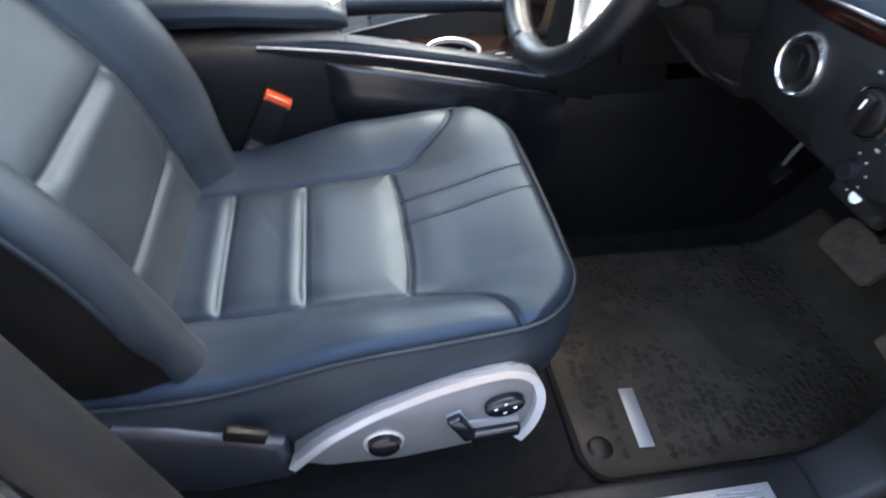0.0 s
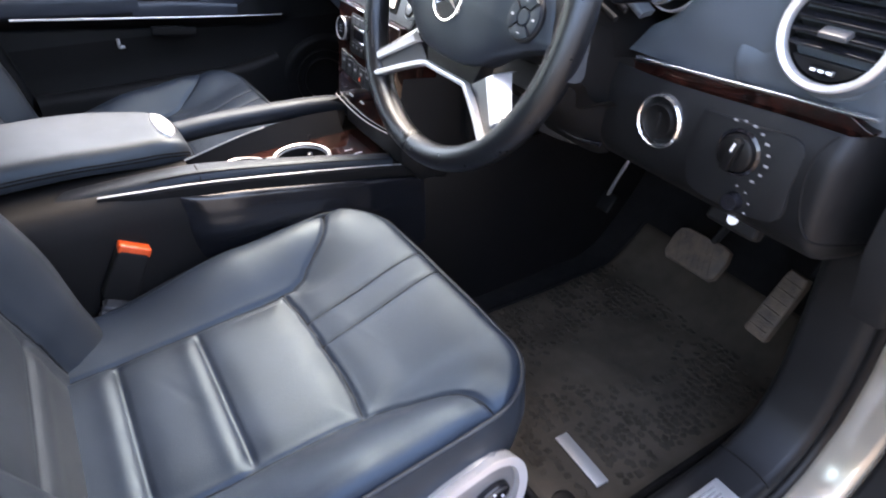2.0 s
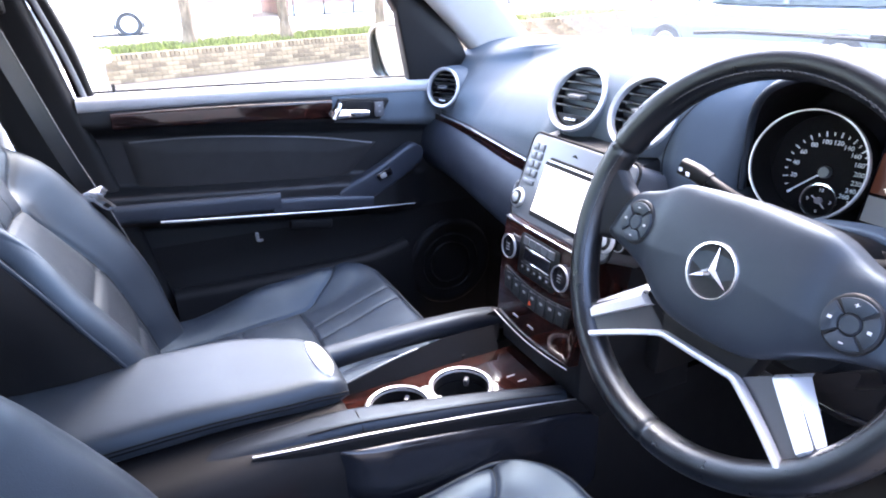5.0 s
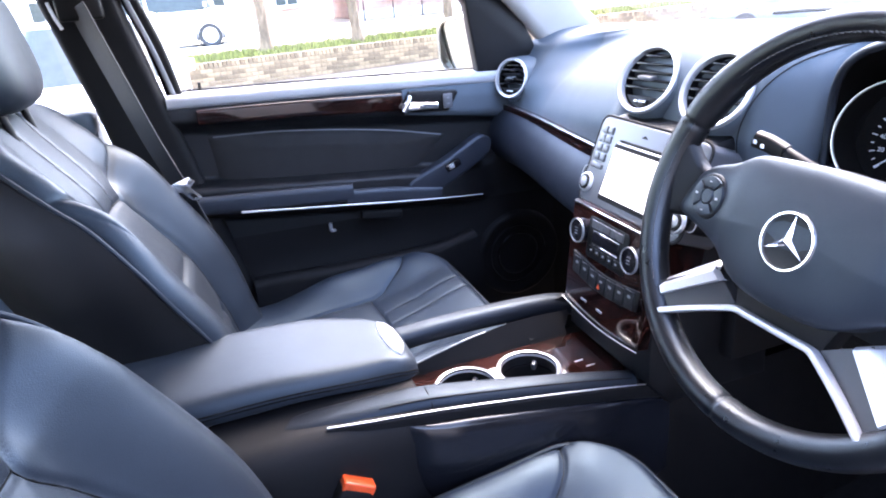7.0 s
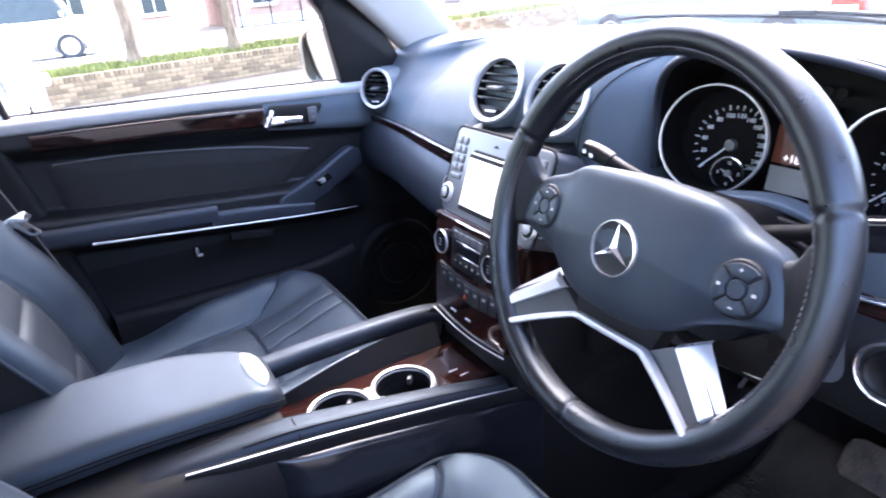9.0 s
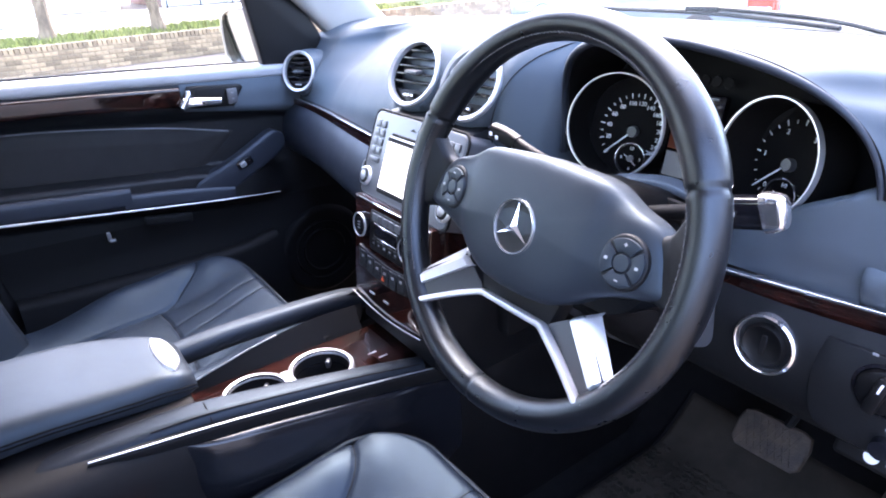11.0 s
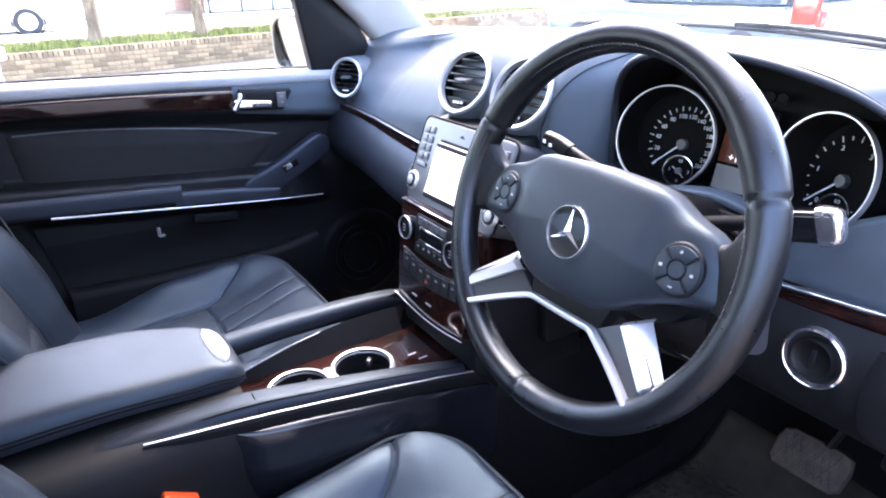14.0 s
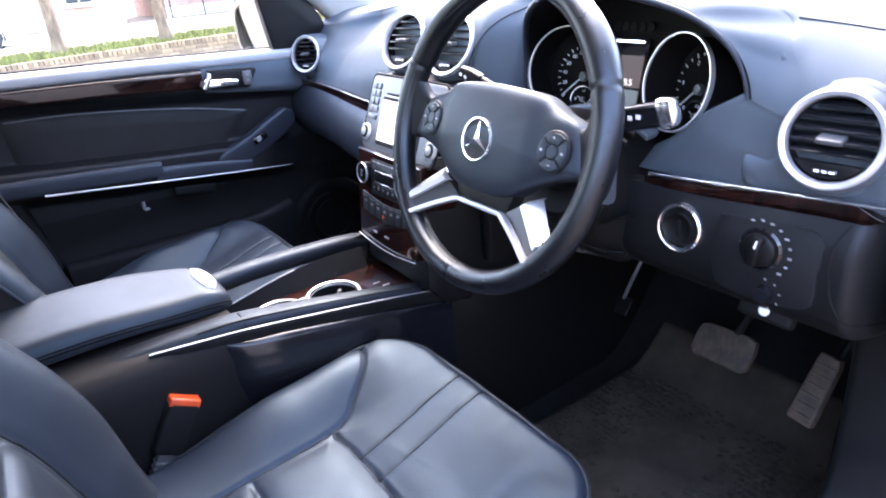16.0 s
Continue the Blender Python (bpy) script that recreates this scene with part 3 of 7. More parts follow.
def skirt_shape():
    top = spline(cushion_loop(), 110)
    rings = []
    for dz, sh in ((0.0, 0.0), (-0.02, 0.010), (-0.05, 0.012), (-0.09, 0.006), (-0.14, -0.008), (-0.19, -0.03), (-0.21, -0.06)):
        ring = []
        for p in top:
            n = Vector((p.x / 0.25, max(0.0, (p.y + 0.12) / 0.12) if p.y > -0.12 else 0, 0))
            n = n.normalized() if n.length > 0 else n
            z = p.z + dz
            ring.append((p.x + n.x * sh, p.y + n.y * sh, max(z, 0.66)))
        rings.append(ring)
    w = len(rings[0])
    verts = [v for r in rings for v in r]
    faces = [(i * w + j, i * w + j + 1, (i + 1) * w + j + 1, (i + 1) * w + j) for i in range(len(rings) - 1) for j in range(w - 1)]
    return verts, faces


BACK_H, BACK_LOW = 0.59, -0.15


def back_half(h):
    return 0.262 - 0.02 * (1 - ease(h, 0, 0.1)) - 0.03 * (1 - ease(h, -0.15, 0.0)) - 0.055 * ease(h, 0.30, 0.62)


def back_front(X, H):
    """How far the front of the backrest stands out from its middle plane."""
    half = back_half(H)
    s = np.abs(X) / half
    d = 0.060 + 0.055 * ease(s, 0.50, 0.84) * (1 - 0.75 * ease(H, 0.32, 0.56)) + 0.012 * np.exp(-((H - 0.16) / 0.1) ** 2)
    return d - 0.03 * ease(H, 0.36, 0.60) - 0.022 * (1 - ease(H, -0.10, 0.10))


def back_shapes():
    n, m = 220, 180
    a, b = np.meshgrid(np.linspace(-1, 1, n), np.linspace(0, 1, m))
    H0 = BACK_LOW + (BACK_H - BACK_LOW) * (1 - (1 - b) ** 1.12)
    half = back_half(H0)
    X = half * np.sin(a * math.pi / 2 * 0.95) / math.sin(math.pi / 2 * 0.95)
    top = BACK_H - corner(np.abs(X) - 0.10, 0.12) * 0.8
    H = BACK_LOW + (H0 - BACK_LOW) / (BACK_H - BACK_LOW) * (top - BACK_LOW)
    D = back_front(X, H)
    inner = both(smooth2([(-0.140, -0.16), (-0.148, -0.02), (-0.152, 0.15), (-0.138, 0.28), (-0.105, 0.355), (-0.150, 0.405), (-0.215, 0.455)], 30))
    cross = [smooth2([(-0.105, 0.355), (-0.05, 0.362), (0, 0.364), (0.05, 0.362), (0.105, 0.355)])]
    folds = [[(-0.148, 0.045), (0.148, 0.045)], [(-0.148, 0.19), (0.148, 0.19)]]
    fine = [[(-0.04, 0.364), (-0.046, 0.62)], [(0.04, 0.364), (0.046, 0.62)]]
    d1, d2, d3 = seam_distance(X, H, inner + cross), seam_distance(X, H, folds), seam_distance(X, H, fine)
    D -= 0.006 * np.exp(-(d1 / 0.005) ** 2) + 0.008 * np.exp(-(d1 / 0.026) ** 2)
    inside = ease(0.16 - np.abs(X), 0, 0.03)
    for hh in (0.045, 0.19):
        D += inside * 0.003 * np.exp(-((H - hh + 0.020) / 0.016) ** 2) * ease(0.15 - np.abs(X), 0, 0.05)
    D -= ease(0.152 - np.abs(X), 0, 0.03) * (0.004 * np.exp(-(d2 / 0.005) ** 2) + 0.003 * np.exp(-(d2 / 0.02) ** 2))
    D -= 0.0016 * np.exp(-(d3 / 0.0036) ** 2) + 0.0008 * np.exp(-(d3 / 0.012) ** 2)
    rng = np.random.RandomState(9)
    for k in range(22):
        cx, cy, ang, ln = rng.uniform(-0.22, 0.22), rng.uniform(0.02, 0.55), rng.uniform(-0.6, 0.6), rng.uniform(0.02, 0.06)
        p, q = (X - cx) * math.cos(ang) + (H - cy) * math.sin(ang), -(X - cx) * math.sin(ang) + (H - cy) * math.cos(ang)
        D += rng.uniform(-0.0005, 0.0004) * np.exp(-(p / ln) ** 2 - (q / 0.009) ** 2)
    rim = np.minimum(half - np.abs(X), top - H)
    D -= corner(0.03 - np.clip(rim, 0, 0.03), 0.03) * 0.9
    return sheet(X, D, H), threads(X, H, D, inner + cross + fine, lambda a, b, c: (a, c + 0.0002, b))


def back_loop():
    pts = []
    for h in (-0.15, -0.08, 0.0, 0.08, 0.16, 0.24, 0.32, 0.40, 0.45):
        pts.append((-float(back_half(np.array(h))), h))
    half = float(back_half(np.array(0.52)))
    for t in (25, 50, 75):
        pts.append((-0.10 - (half - 0.10) * math.cos(radians(t)), 0.50 + 0.088 * math.sin(radians(t))))
    pts += [(-0.05, BACK_H), (0, BACK_H)]
    pts += [(-x, h) for x, h in reversed(pts[:-1])]
    return pts


def back_shell():
    line = spline([(x, 0, h) for x, h in back_loop()], 90)
    rings = []
    for k, s in ((0.0, 1.0), (0.3, 1.03), (0.65, 1.02), (1.0, 0.94), (1.0, 0.5), (1.0, 0.0)):
        ring = []
        for p in line:
            front = float(back_front(np.array(p.x * 0.97), np.array(p.z))) - 0.028
            y = front - k * (front + 0.075)
            ring.append((p.x * s, y, 0.28 + (p.z - 0.28) * (1 + (s - 1) * 0.6) if s > 0.9 else 0.28 + (p.z - 0.28) * s))
        rings.append(ring)
    w = len(rings[0])
    return [v for r in rings for v in r], [(i * w + j, i * w + j + 1, (i + 1) * w + j + 1, (i + 1) * w + j) for i in range(len(rings) - 1) for j in range(w - 1)]


def headrest_shape():
    def f(u, v):
        t, p = 2 * math.pi * u, math.pi * (v - 0.5)
        q = lambda c, e: math.copysign(abs(c) ** e, c)
        return 0.116 * q(math.cos(t), 0.55) * q(math.cos(p), 0.5), 0.055 * q(math.sin(t), 0.7) * q(math.cos(p), 0.5), 0.10 * q(math.sin(p), 0.6)
    return grid(f, 40, 24, close_u=True)


def make_seat(name, cx, label, head_forward=0.0, head_drop=0.0):
    seat = thing(name, label, "car seat", (cx, 0, 0.46), "front seats")
    L = lambda shape: moved(shape, Matrix.Translation((0, 0, -0.46)))
    relief, seams = cushion_shapes()
    cushion = part("cushion", L(relief), LEATHER_WORN, seat, "creased black leather seat cushion", smooth=80)
    part("piping", L(sweep(spline(cushion_loop(0.004, 0.003), 120), circle(0.0035, 8))), PIPING, cushion, "thin black welt")
    for line in seams:
        part("seam", L(line), STITCH, cushion)
    part("skirt", L(skirt_shape()), LEATHER, seat, smooth=80)
    part("seat_base", L(rbox(0.40, 0.48, 0.10, 0.03, 3, (0, -0.32, 0.665))), DARK, seat)
    for sx in (-0.2, 0.2):
        part("seat_rail", L(rbox(0.04, 0.50, 0.05, 0.008, 2, (sx * 0.9, -0.36, 0.600))), DARK, seat)
    back = pose(0, -0.565, 0.86 - 0.46, 24, 0, 0)
    relief, seams = back_shapes()
    backrest = part("backrest", relief, LEATHER, seat, "black leather backrest with side bolsters", back, smooth=80)
    for line in seams:
        part("seam", line, STITCH, backrest)
    part("back_shell", back_shell(), PLASTIC, seat, "", back, smooth=80)
    part("piping", sweep(spline([(x, float(back_front(np.array(x * 0.97), np.array(h))) - 0.024, h) for x, h in back_loop()], 120), circle(0.0035, 8), (0, 1, 0)), PIPING, backrest)
    head = part("head_restraint", headrest_shape(), LEATHER, seat, "padded leather head restraint", back @ pose(0, 0.018 + head_forward, 0.692 - head_drop, -14, 0, 0), smooth=80)
    for sx in (-0.06, 0.06):
        part("headrest_post", lathe([(0.006, -0.19), (0.006, -0.05)], 12), PLASTIC, head, m=pose(sx, 0, 0))
    return seat


driver_seat = make_seat("driver_seat", 0.372, "black leather driver's seat with welted seams")
passenger_seat = make_seat("passenger_seat", -0.42, "black leather front passenger's seat with welted seams", 0.046, 0.022)


# ---- parts on the sides of the seats ----
SEAT_PLASTIC = material("seat_side_plastic", (0.011, 0.0135, 0.019), 0.38, grain=0.2, grain_scale=1200, vary=0.12, vary_scale=8, rough_vary=0.05, spec=0.5)
def side_plate(seat, outer):
    """Satin trim plate with seat controls, on the sill side of a seat."""
    S = lambda shape: moved(shape, Matrix.Translation((0, 0, -0.46)))
    rot = Matrix(((0, 0, outer, outer * 0.273), (1, 0, 0, 0), (0, 1, 0, 0), (0, 0, 0, 1)))
    outline = [(-0.372, 0.708), (-0.335, 0.748), (-0.307, 0.772), (-0.27, 0.797), (-0.234, 0.815), (-0.195, 0.832), (-0.16, 0.843), (-0.125, 0.851), (-0.100, 0.852), (-0.080, 0.842), (-0.068, 0.822), (-0.062, 0.784), (-0.068, 0.742), (-0.082, 0.712), (-0.142, 0.697), (-0.238, 0.683), (-0.33, 0.688)]
    plate_part = part("trim_plate", S(moved(prism(outline, 0.03, 0.004, 3), rot)), PLATE, seat, "satin silver trim plate with seat controls")
    edge = [(y, z + (0.0 if k < 11 else 0.004)) for k, (y, z) in enumerate(outline[:14])]
    lip = sweep(spline([(outer * 0.274, y, z - 0.006) for y, z in edge], 60), [(-0.007, -0.013), (0.004, -0.013), (0.006, -0.006), (0.004, 0.008), (-0.007, 0.010)], (outer, 0, 0.4))
    part("edge_strip", S(lip), SILVER, plate_part, "bright satin edge strip")
    part("lumbar_dial", lathe([(0.0, 0.012), (0.016, 0.012), (0.020, 0.009), (0.021, 0.0)], 28), GLOSS, plate_part, m=Matrix.Translation((0, 0, -0.46)) @ rot @ pose(-0.257, 0.728, 0.0))
    part("dial_ring", lathe([(0.021, 0.0), (0.023, 0.003), (0.026, 0.002), (0.027, -0.002)], 28), SILVER, plate_part, m=Matrix.Translation((0, 0, -0.46)) @ rot @ pose(-0.257, 0.728, 0.0))
    place = Matrix.Translation((0, 0, -0.46)) @ rot
    part("control_recess", prism([(y * 1.0, z) for y, z in ((-0.178, 0.772), (-0.160, 0.782), (-0.148, 0.755), (-0.085, 0.755), (-0.078, 0.728), (-0.135, 0.712), (-0.150, 0.722))], 0.004, 0.001), GREY_MARK, plate_part, m=place @ pose(0, 0, 0.0045))
    part("backrest_switch", rbox(0.020, 0.055, 0.014, 0.005, 3), GLOSS, plate_part, m=place @ pose(-0.158, 0.752, 0.008, 0, 0, 28))
    part("cushion_switch", rbox(0.066, 0.020, 0.014, 0.005, 3), GLOSS, plate_part, m=place @ pose(-0.114, 0.733, 0.008, 0, 0, 4))
    part("lumbar_switch", prism([(0.026 * math.cos(radians(a)), 0.019 * math.sin(radians(a))) for a in range(0, 360, 20)], 0.012, 0.003, 3), GLOSS, plate_part, m=place @ pose(-0.105, 0.785, 0.010, 0, 0, 18))
    for dx, dy in ((-0.012, 0), (0.012, 0), (0, 0.009), (0, -0.009)):
        part("mark", rbox(0.004, 0.002, 0.0006, 0), WHITE_MARK, plate_part, m=place @ pose(-0.105 + dx, 0.785 + dy, 0.0105, 0, 0, 18))
    part("recliner_cover", S(moved(prism([(-0.375, 0.665), (-0.378, 0.745), (-0.43, 0.772), (-0.50, 0.800), (-0.56, 0.815), (-0.62, 0.77), (-0.60, 0.68), (-0.48, 0.655)], 0.035, 0.014, 3), rot)), SEAT_PLASTIC, seat, "grey-black plastic recliner cover")
    part("belt_anchor", S(moved(rbox(0.05, 0.022, 0.012, 0.004, 2), rot @ pose(-0.415, 0.795, 0.008, 0, 0, -22))), PLASTIC, seat)


side_plate(driver_seat, 1)
side_plate(passenger_seat, -1)


def seat_buckle(x, y, label, lean):
    b = thing("belt_buckle", label, "belt buckle", m=pose(x, y - 0.055, 0.794, -30, lean, 0))
    part("stalk", rbox(0.018, 0.034, 0.15, 0.005, 2, (0, 0, -0.005)), WEB, b, "ribbed grey sleeve")
    for k in range(9):
        part("rib", rbox(0.020, 0.036, 0.0050, 0.001, 1, (0, 0, -0.03 + 0.010 * k)), UNIT_GREY, b)
    housing = part("housing", rbox(0.027, 0.050, 0.085, 0.006, 3, (0, 0, 0.108), 0.95), DARK, b)
    part("press_button", rbox(0.024, 0.046, 0.016, 0.003, 3, (0, 0.0, 0.150)), RED, housing, "orange-red press button")
    return b


seat_buckle(0.104, -0.400, "black belt buckle with orange-red button beside the driver's seat", -4)


# ---- dashboard ----
dashboard = thing("dashboard", "black grained dashboard with wood trim and silver-ringed vents", "dashboard", (0, 0.35, 1.2))
D = lambda shape: in_world(dashboard, shape)
INV = dashboard.matrix_basis.inverted()
BINN = 0.378


def lerp(a, b, t):
    return a + (b - a) * t


def dash_profile(x):
    """The upper pad from the windscreen to the trim line, as (y, z)."""
    e = abs(x) / 0.78
    out = (0.075 if x < 0 else 0.028) * step(e, 0.12, 0.95)
    hi = -0.082 * step(e, 0.15, 1.0) if x < 0 else -0.062 * step(e, 0.66, 1.0)
    ebb = 0.055 * step(x, 0.128, 0.192) * (1 - step(x, 0.42, 0.50))
    far = 0.80 - 0.27 * e ** 2.2
    p = [(far, 1.402), (lerp(far, 0.38, 0.42), 1.418 + hi * 0.15), (0.38 + out * 0.3, 1.438 + hi * 0.5), (0.30 + out * 0.6, 1.446 + hi * 0.85), (0.245 + out + ebb, 1.432 + hi), (0.208 + out + ebb, 1.395 + hi),
         (0.192 + out + ebb, 1.34 + hi * 0.7), (0.195 + out + ebb * 0.7, 1.28 + hi * 0.4), (0.215 + out * 0.7, 1.222)]
    lean = step(-x, 0.135, 0.24) * (1 - 0.8 * step(-x, 0.56, 0.67))
    p = [(y + lean * dy, z) for (y, z), dy in zip(p, (0, 0, 0.05, 0.095, 0.115, 0.098, 0.055, 0.018, 0))]
    turn = 0.13 * step(x, 0.745, 0.83) ** 1.3
    p = [(y + turn * k, z) for (y, z), k in zip(p, (0, 0, 0.2, 0.4, 0.7, 1, 1, 1, 1))]
    deep = [None, None, None, (0.36, 1.44), (0.36, 1.41), (0.36, 1.37), (0.36, 1.33), (0.35, 1.28), (0.33, 1.235)]
    low = step(x, 0.172, 0.206) * (1 - step(x, 0.575, 0.606))
    left = step(x, 0.178, 0.206)
    k = [0, 0, 0] + [left * (1 - step(x, edge - 0.022, edge + 0.012)) for edge in (0.500, 0.570, 0.611, 0.634)] + [low, low]
    return [q if d is None else (lerp(q[0], d[0], w), lerp(q[1], d[1], w)) for q, d, w in zip(p, deep, k)]


def along(p, v):
    """A smooth curve through the (y, z) points p."""
    t = v * (len(p) - 1)
    i = min(int(t), len(p) - 2)
    s = t - i
    out = []
    for k in (0, 1):
        a, b, c, d = p[max(0, i - 1)][k], p[i][k], p[i + 1][k], p[min(len(p) - 1, i + 2)][k]
        out.append(0.5 * (2 * b + (c - a) * s + (2 * a - 5 * b + 4 * c - d) * s * s + (3 * b - a - 3 * c + d) * s ** 3))
    return out


def dash_surface(u, v):
    x = -0.80 + 1.61 * u
    y, z = along(dash_profile(x), v)
    return x, y, z


part("dash_pad", D(grid(dash_surface, 320, 64)), DASH_SKYLIT, dashboard, "black soft grained dash pad, windscreen light put into its colour", smooth=80)


def lower_surface(u, v):
    x = -0.80 + 0.69 * u
    out = 0.05 * step(abs(x), 0.15, 0.75)
    p = [(0.214 + out, 1.212), (0.190 + out, 1.185), (0.174 + out, 1.140), (0.178 + out, 1.092), (0.22 + out, 1.052), (0.33, 1.03), (0.46, 1.02)]
    y, z = along(p, v)
    return x, y, z + 0.015 * step(-x, 0.3, 0.75)


glove = part("glovebox_panel", D(grid(lower_surface, 50, 40)), VINYL, dashboard, "black lower dash with glovebox lid", smooth=80)
part("lock_plate", D(moved(prism(rounded(0.036, 0.048, 0.011), 0.006, 0.002), pose(-0.262, 0.192, 1.160, 72, 0, 0))), PLASTIC, glove)
part("lock", D(moved(lathe([(0, 0.003), (0.008, 0.003), (0.009, 0.005), (0.011, 0.004), (0.011, 0)], 20), pose(-0.262, 0.192, 1.160, 72, 0, 0))), MATT_SILVER, glove)


def knee_surface(u, v):
    x = 0.43 + 0.36 * u
    side = 0.12 * step(x, 0.742, 0.79)
    up = 0.015 * step(x, 0.5, 0.76)
    p = [(0.212 + side, 1.208 + up), (0.199 + side, 1.175 + up), (0.202 + side, 1.125), (0.216 + side, 1.09), (0.255 + side, 1.065), (0.33 + side, 1.06), (0.45, 1.07)]
    y, z = along(p, v)
    return x, y, z


def panel_gap(v):
    x = 0.734 - 0.016 * math.sin(math.pi * min(1, 1.3 * v)) + 0.055 * v * v
    y, z = [float(c) for c in knee_surface((x - 0.43) / 0.36, 0.02 + 0.62 * v)[1:]]
    return Vector((x, y - 0.0006, z))


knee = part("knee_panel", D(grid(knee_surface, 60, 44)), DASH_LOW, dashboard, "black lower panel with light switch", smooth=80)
part("panel_gap", D(sweep([panel_gap(k / 30) for k in range(31)], circle(0.0013, 6), (1, 0, 0))), DARK, knee)
for k in range(4):
    part("side_slat", D(moved(rbox(0.004, 0.036, 0.006, 0.002, 2), pose(0.786, 0.252 + 0.003 * k, 1.318 - 0.011 * k, 16, 0, -38))), PLASTIC, dashboard)
part("end_cap", D(moved(prism([(0.24, 1.02), (0.20, 1.12), (0.205, 1.22), (0.225, 1.33), (0.29, 1.385), (0.44, 1.385), (0.50, 1.02)], 0.04, 0.012, 3), Matrix(((0, 0, 1, 0.832), (1, 0, 0, 0.02), (0, 1, 0, 0), (0, 0, 0, 1))))), DASH_LOW, dashboard)
part("lower_cover", D(grid(lambda u, v: (0.09 + 0.40 * u, 0.235 + 0.22 * v, 1.095 - 0.05 * math.sin(math.pi * u) + 0.02 * v), 16, 8)), DARK, dashboard)
part("stack_cheek", D(rbox(0.03, 0.30, 0.26, 0.008, 2, (0.125, 0.35, 1.10))), DARK, dashboard)
part("underside", D(rbox(1.50, 0.40, 0.02, 0.004, 1, (0, 0.66, 1.03))), DARK, dashboard)

# wood strips with a bright line along their upper edge
def strip_line(x0, x1, z0, z1, n, off):
    pts = []
    for i in range(n + 1):
        x = lerp(x0, x1, i / n)
        out = (0.075 if x < 0 else 0.028) * step(abs(x) / 0.78, 0.12, 0.95)
        pts.append((x, 0.214 + out * 0.7 - off, lerp(z0, z1, i / n)))
    return pts


for x0, x1, z0, z1 in ((-0.785, -0.135, 1.218, 1.212), (0.475, 0.757, 1.207, 1.2275)):
    s = part("wood_strip", D(sweep(spline(strip_line(x0, x1, z0, z1, 12, 0.004), 40), lambda t, end=x1: rounded(0.020, 0.026 * (1 if end < 0 else (0.75 + 0.45 * t) * max(0.1, min(1.0, (1 - t) / 0.10))), 0.0014))), WOOD, dashboard, "dark glossy burr wood strip")
    part("bright_line", D(sweep(spline(strip_line(x0, x1, z0 + 0.0145, z1 + 0.0145, 12, 0.012), 40), rounded(0.008, 0.0035, 0.0015))), CHROME, s)


# round vents
def make_vent(x, y, z, r, tilt, yaw, label, deep=0.110):
    m = INV @ pose(x, y, z, 90 - tilt, 0, yaw)
    v = part("vent", lathe([(r * 1.30, -deep), (r * 1.20, -0.55 * deep), (r * 1.13, -0.022), (r * 1.07, -0.004), (r * 1.0, 0.0), (r * 0.98, -0.004)], 64), DASH_SKYLIT, dashboard, label, m)
    part("ring", lathe([(r * 1.03, -0.004), (r * 1.03, 0.003), (r * 0.99, 0.005), (r * 0.895, 0.003), (r * 0.875, -0.004), (r * 0.865, -0.02)], 64), SILVER, v, "satin silver ring")
    part("barrel", lathe([(r * 0.86, -0.004), (r * 0.84, -0.05), (0.0, -0.05)], 48), DARK, v)
    for k in range(6):
        h = r * (-0.46 + 0.235 * k)
        half = math.sqrt(max(0.0, (r * 0.83) ** 2 - h * h))
        if k == 0:
            continue
        part("slat", rbox(2 * half, 0.0035, 0.016, 0.0012, 2), PANEL_GLOSS, v, m=pose(0, h, -0.008, 28, 0, 0))
    part("thumb_tab", rbox(r * 0.52, r * 0.12, 0.016, 0.002, 2), UNIT_GREY, v, m=pose(0, r * 0.01, 0.001, 24, 0, 0))
    part("lower_lip", prism([(r * 0.83 * math.cos(radians(a)), r * 0.83 * math.sin(radians(a))) for a in range(216, 325, 9)], 0.01, 0.001), PLASTIC, v, m=pose(0, 0, -0.006))
    wheel_bit = part("flow_wheel", rbox(r * 0.50, r * 0.14, 0.006, 0.002, 2), GLOSS, v, m=pose(0, -r * 0.66, -0.004))
    for k in range(3):
        part("mark", rbox(r * 0.10, r * 0.05, 0.0006, 0), WHITE_MARK, wheel_bit, m=pose(r * (-0.15 + 0.15 * k), 0, 0.0032))


make_vent(-0.077, 0.188, 1.374, 0.0550, 27, 9, "round centre air vent with silver ring")
make_vent(0.071, 0.188, 1.374, 0.0550, 27, 9, "round centre air vent with silver ring")
make_vent(-0.714, 0.258, 1.302, 0.0485, 15, 26, "round outer air vent with silver ring", 0.055)
make_vent(0.700, 0.206, 1.307, 0.0500, 10, 4, "round outer air vent with silver ring", 0.045)

# hood over the instruments
def hood(u, v):
    a = math.pi * u
    s = v
    right = step(u, 0.42, 0.66)
    wx = 0.196 + 0.019 * right + 0.010 * s
    x = BINN + 0.012 - wx * math.cos(a)
    rise = max(0.0, math.sin(a)) ** (0.50 + 0.10 * right)
    z = 1.285 + (0.172 - 0.005 * right - 0.012 * s - 0.02 * s * s) * rise + 0.012 * s
    y = 0.182 + 0.29 * s + (0.075 - 0.045 * right) * (1 - rise ** 3) * (1 - s)
    return x, y, z


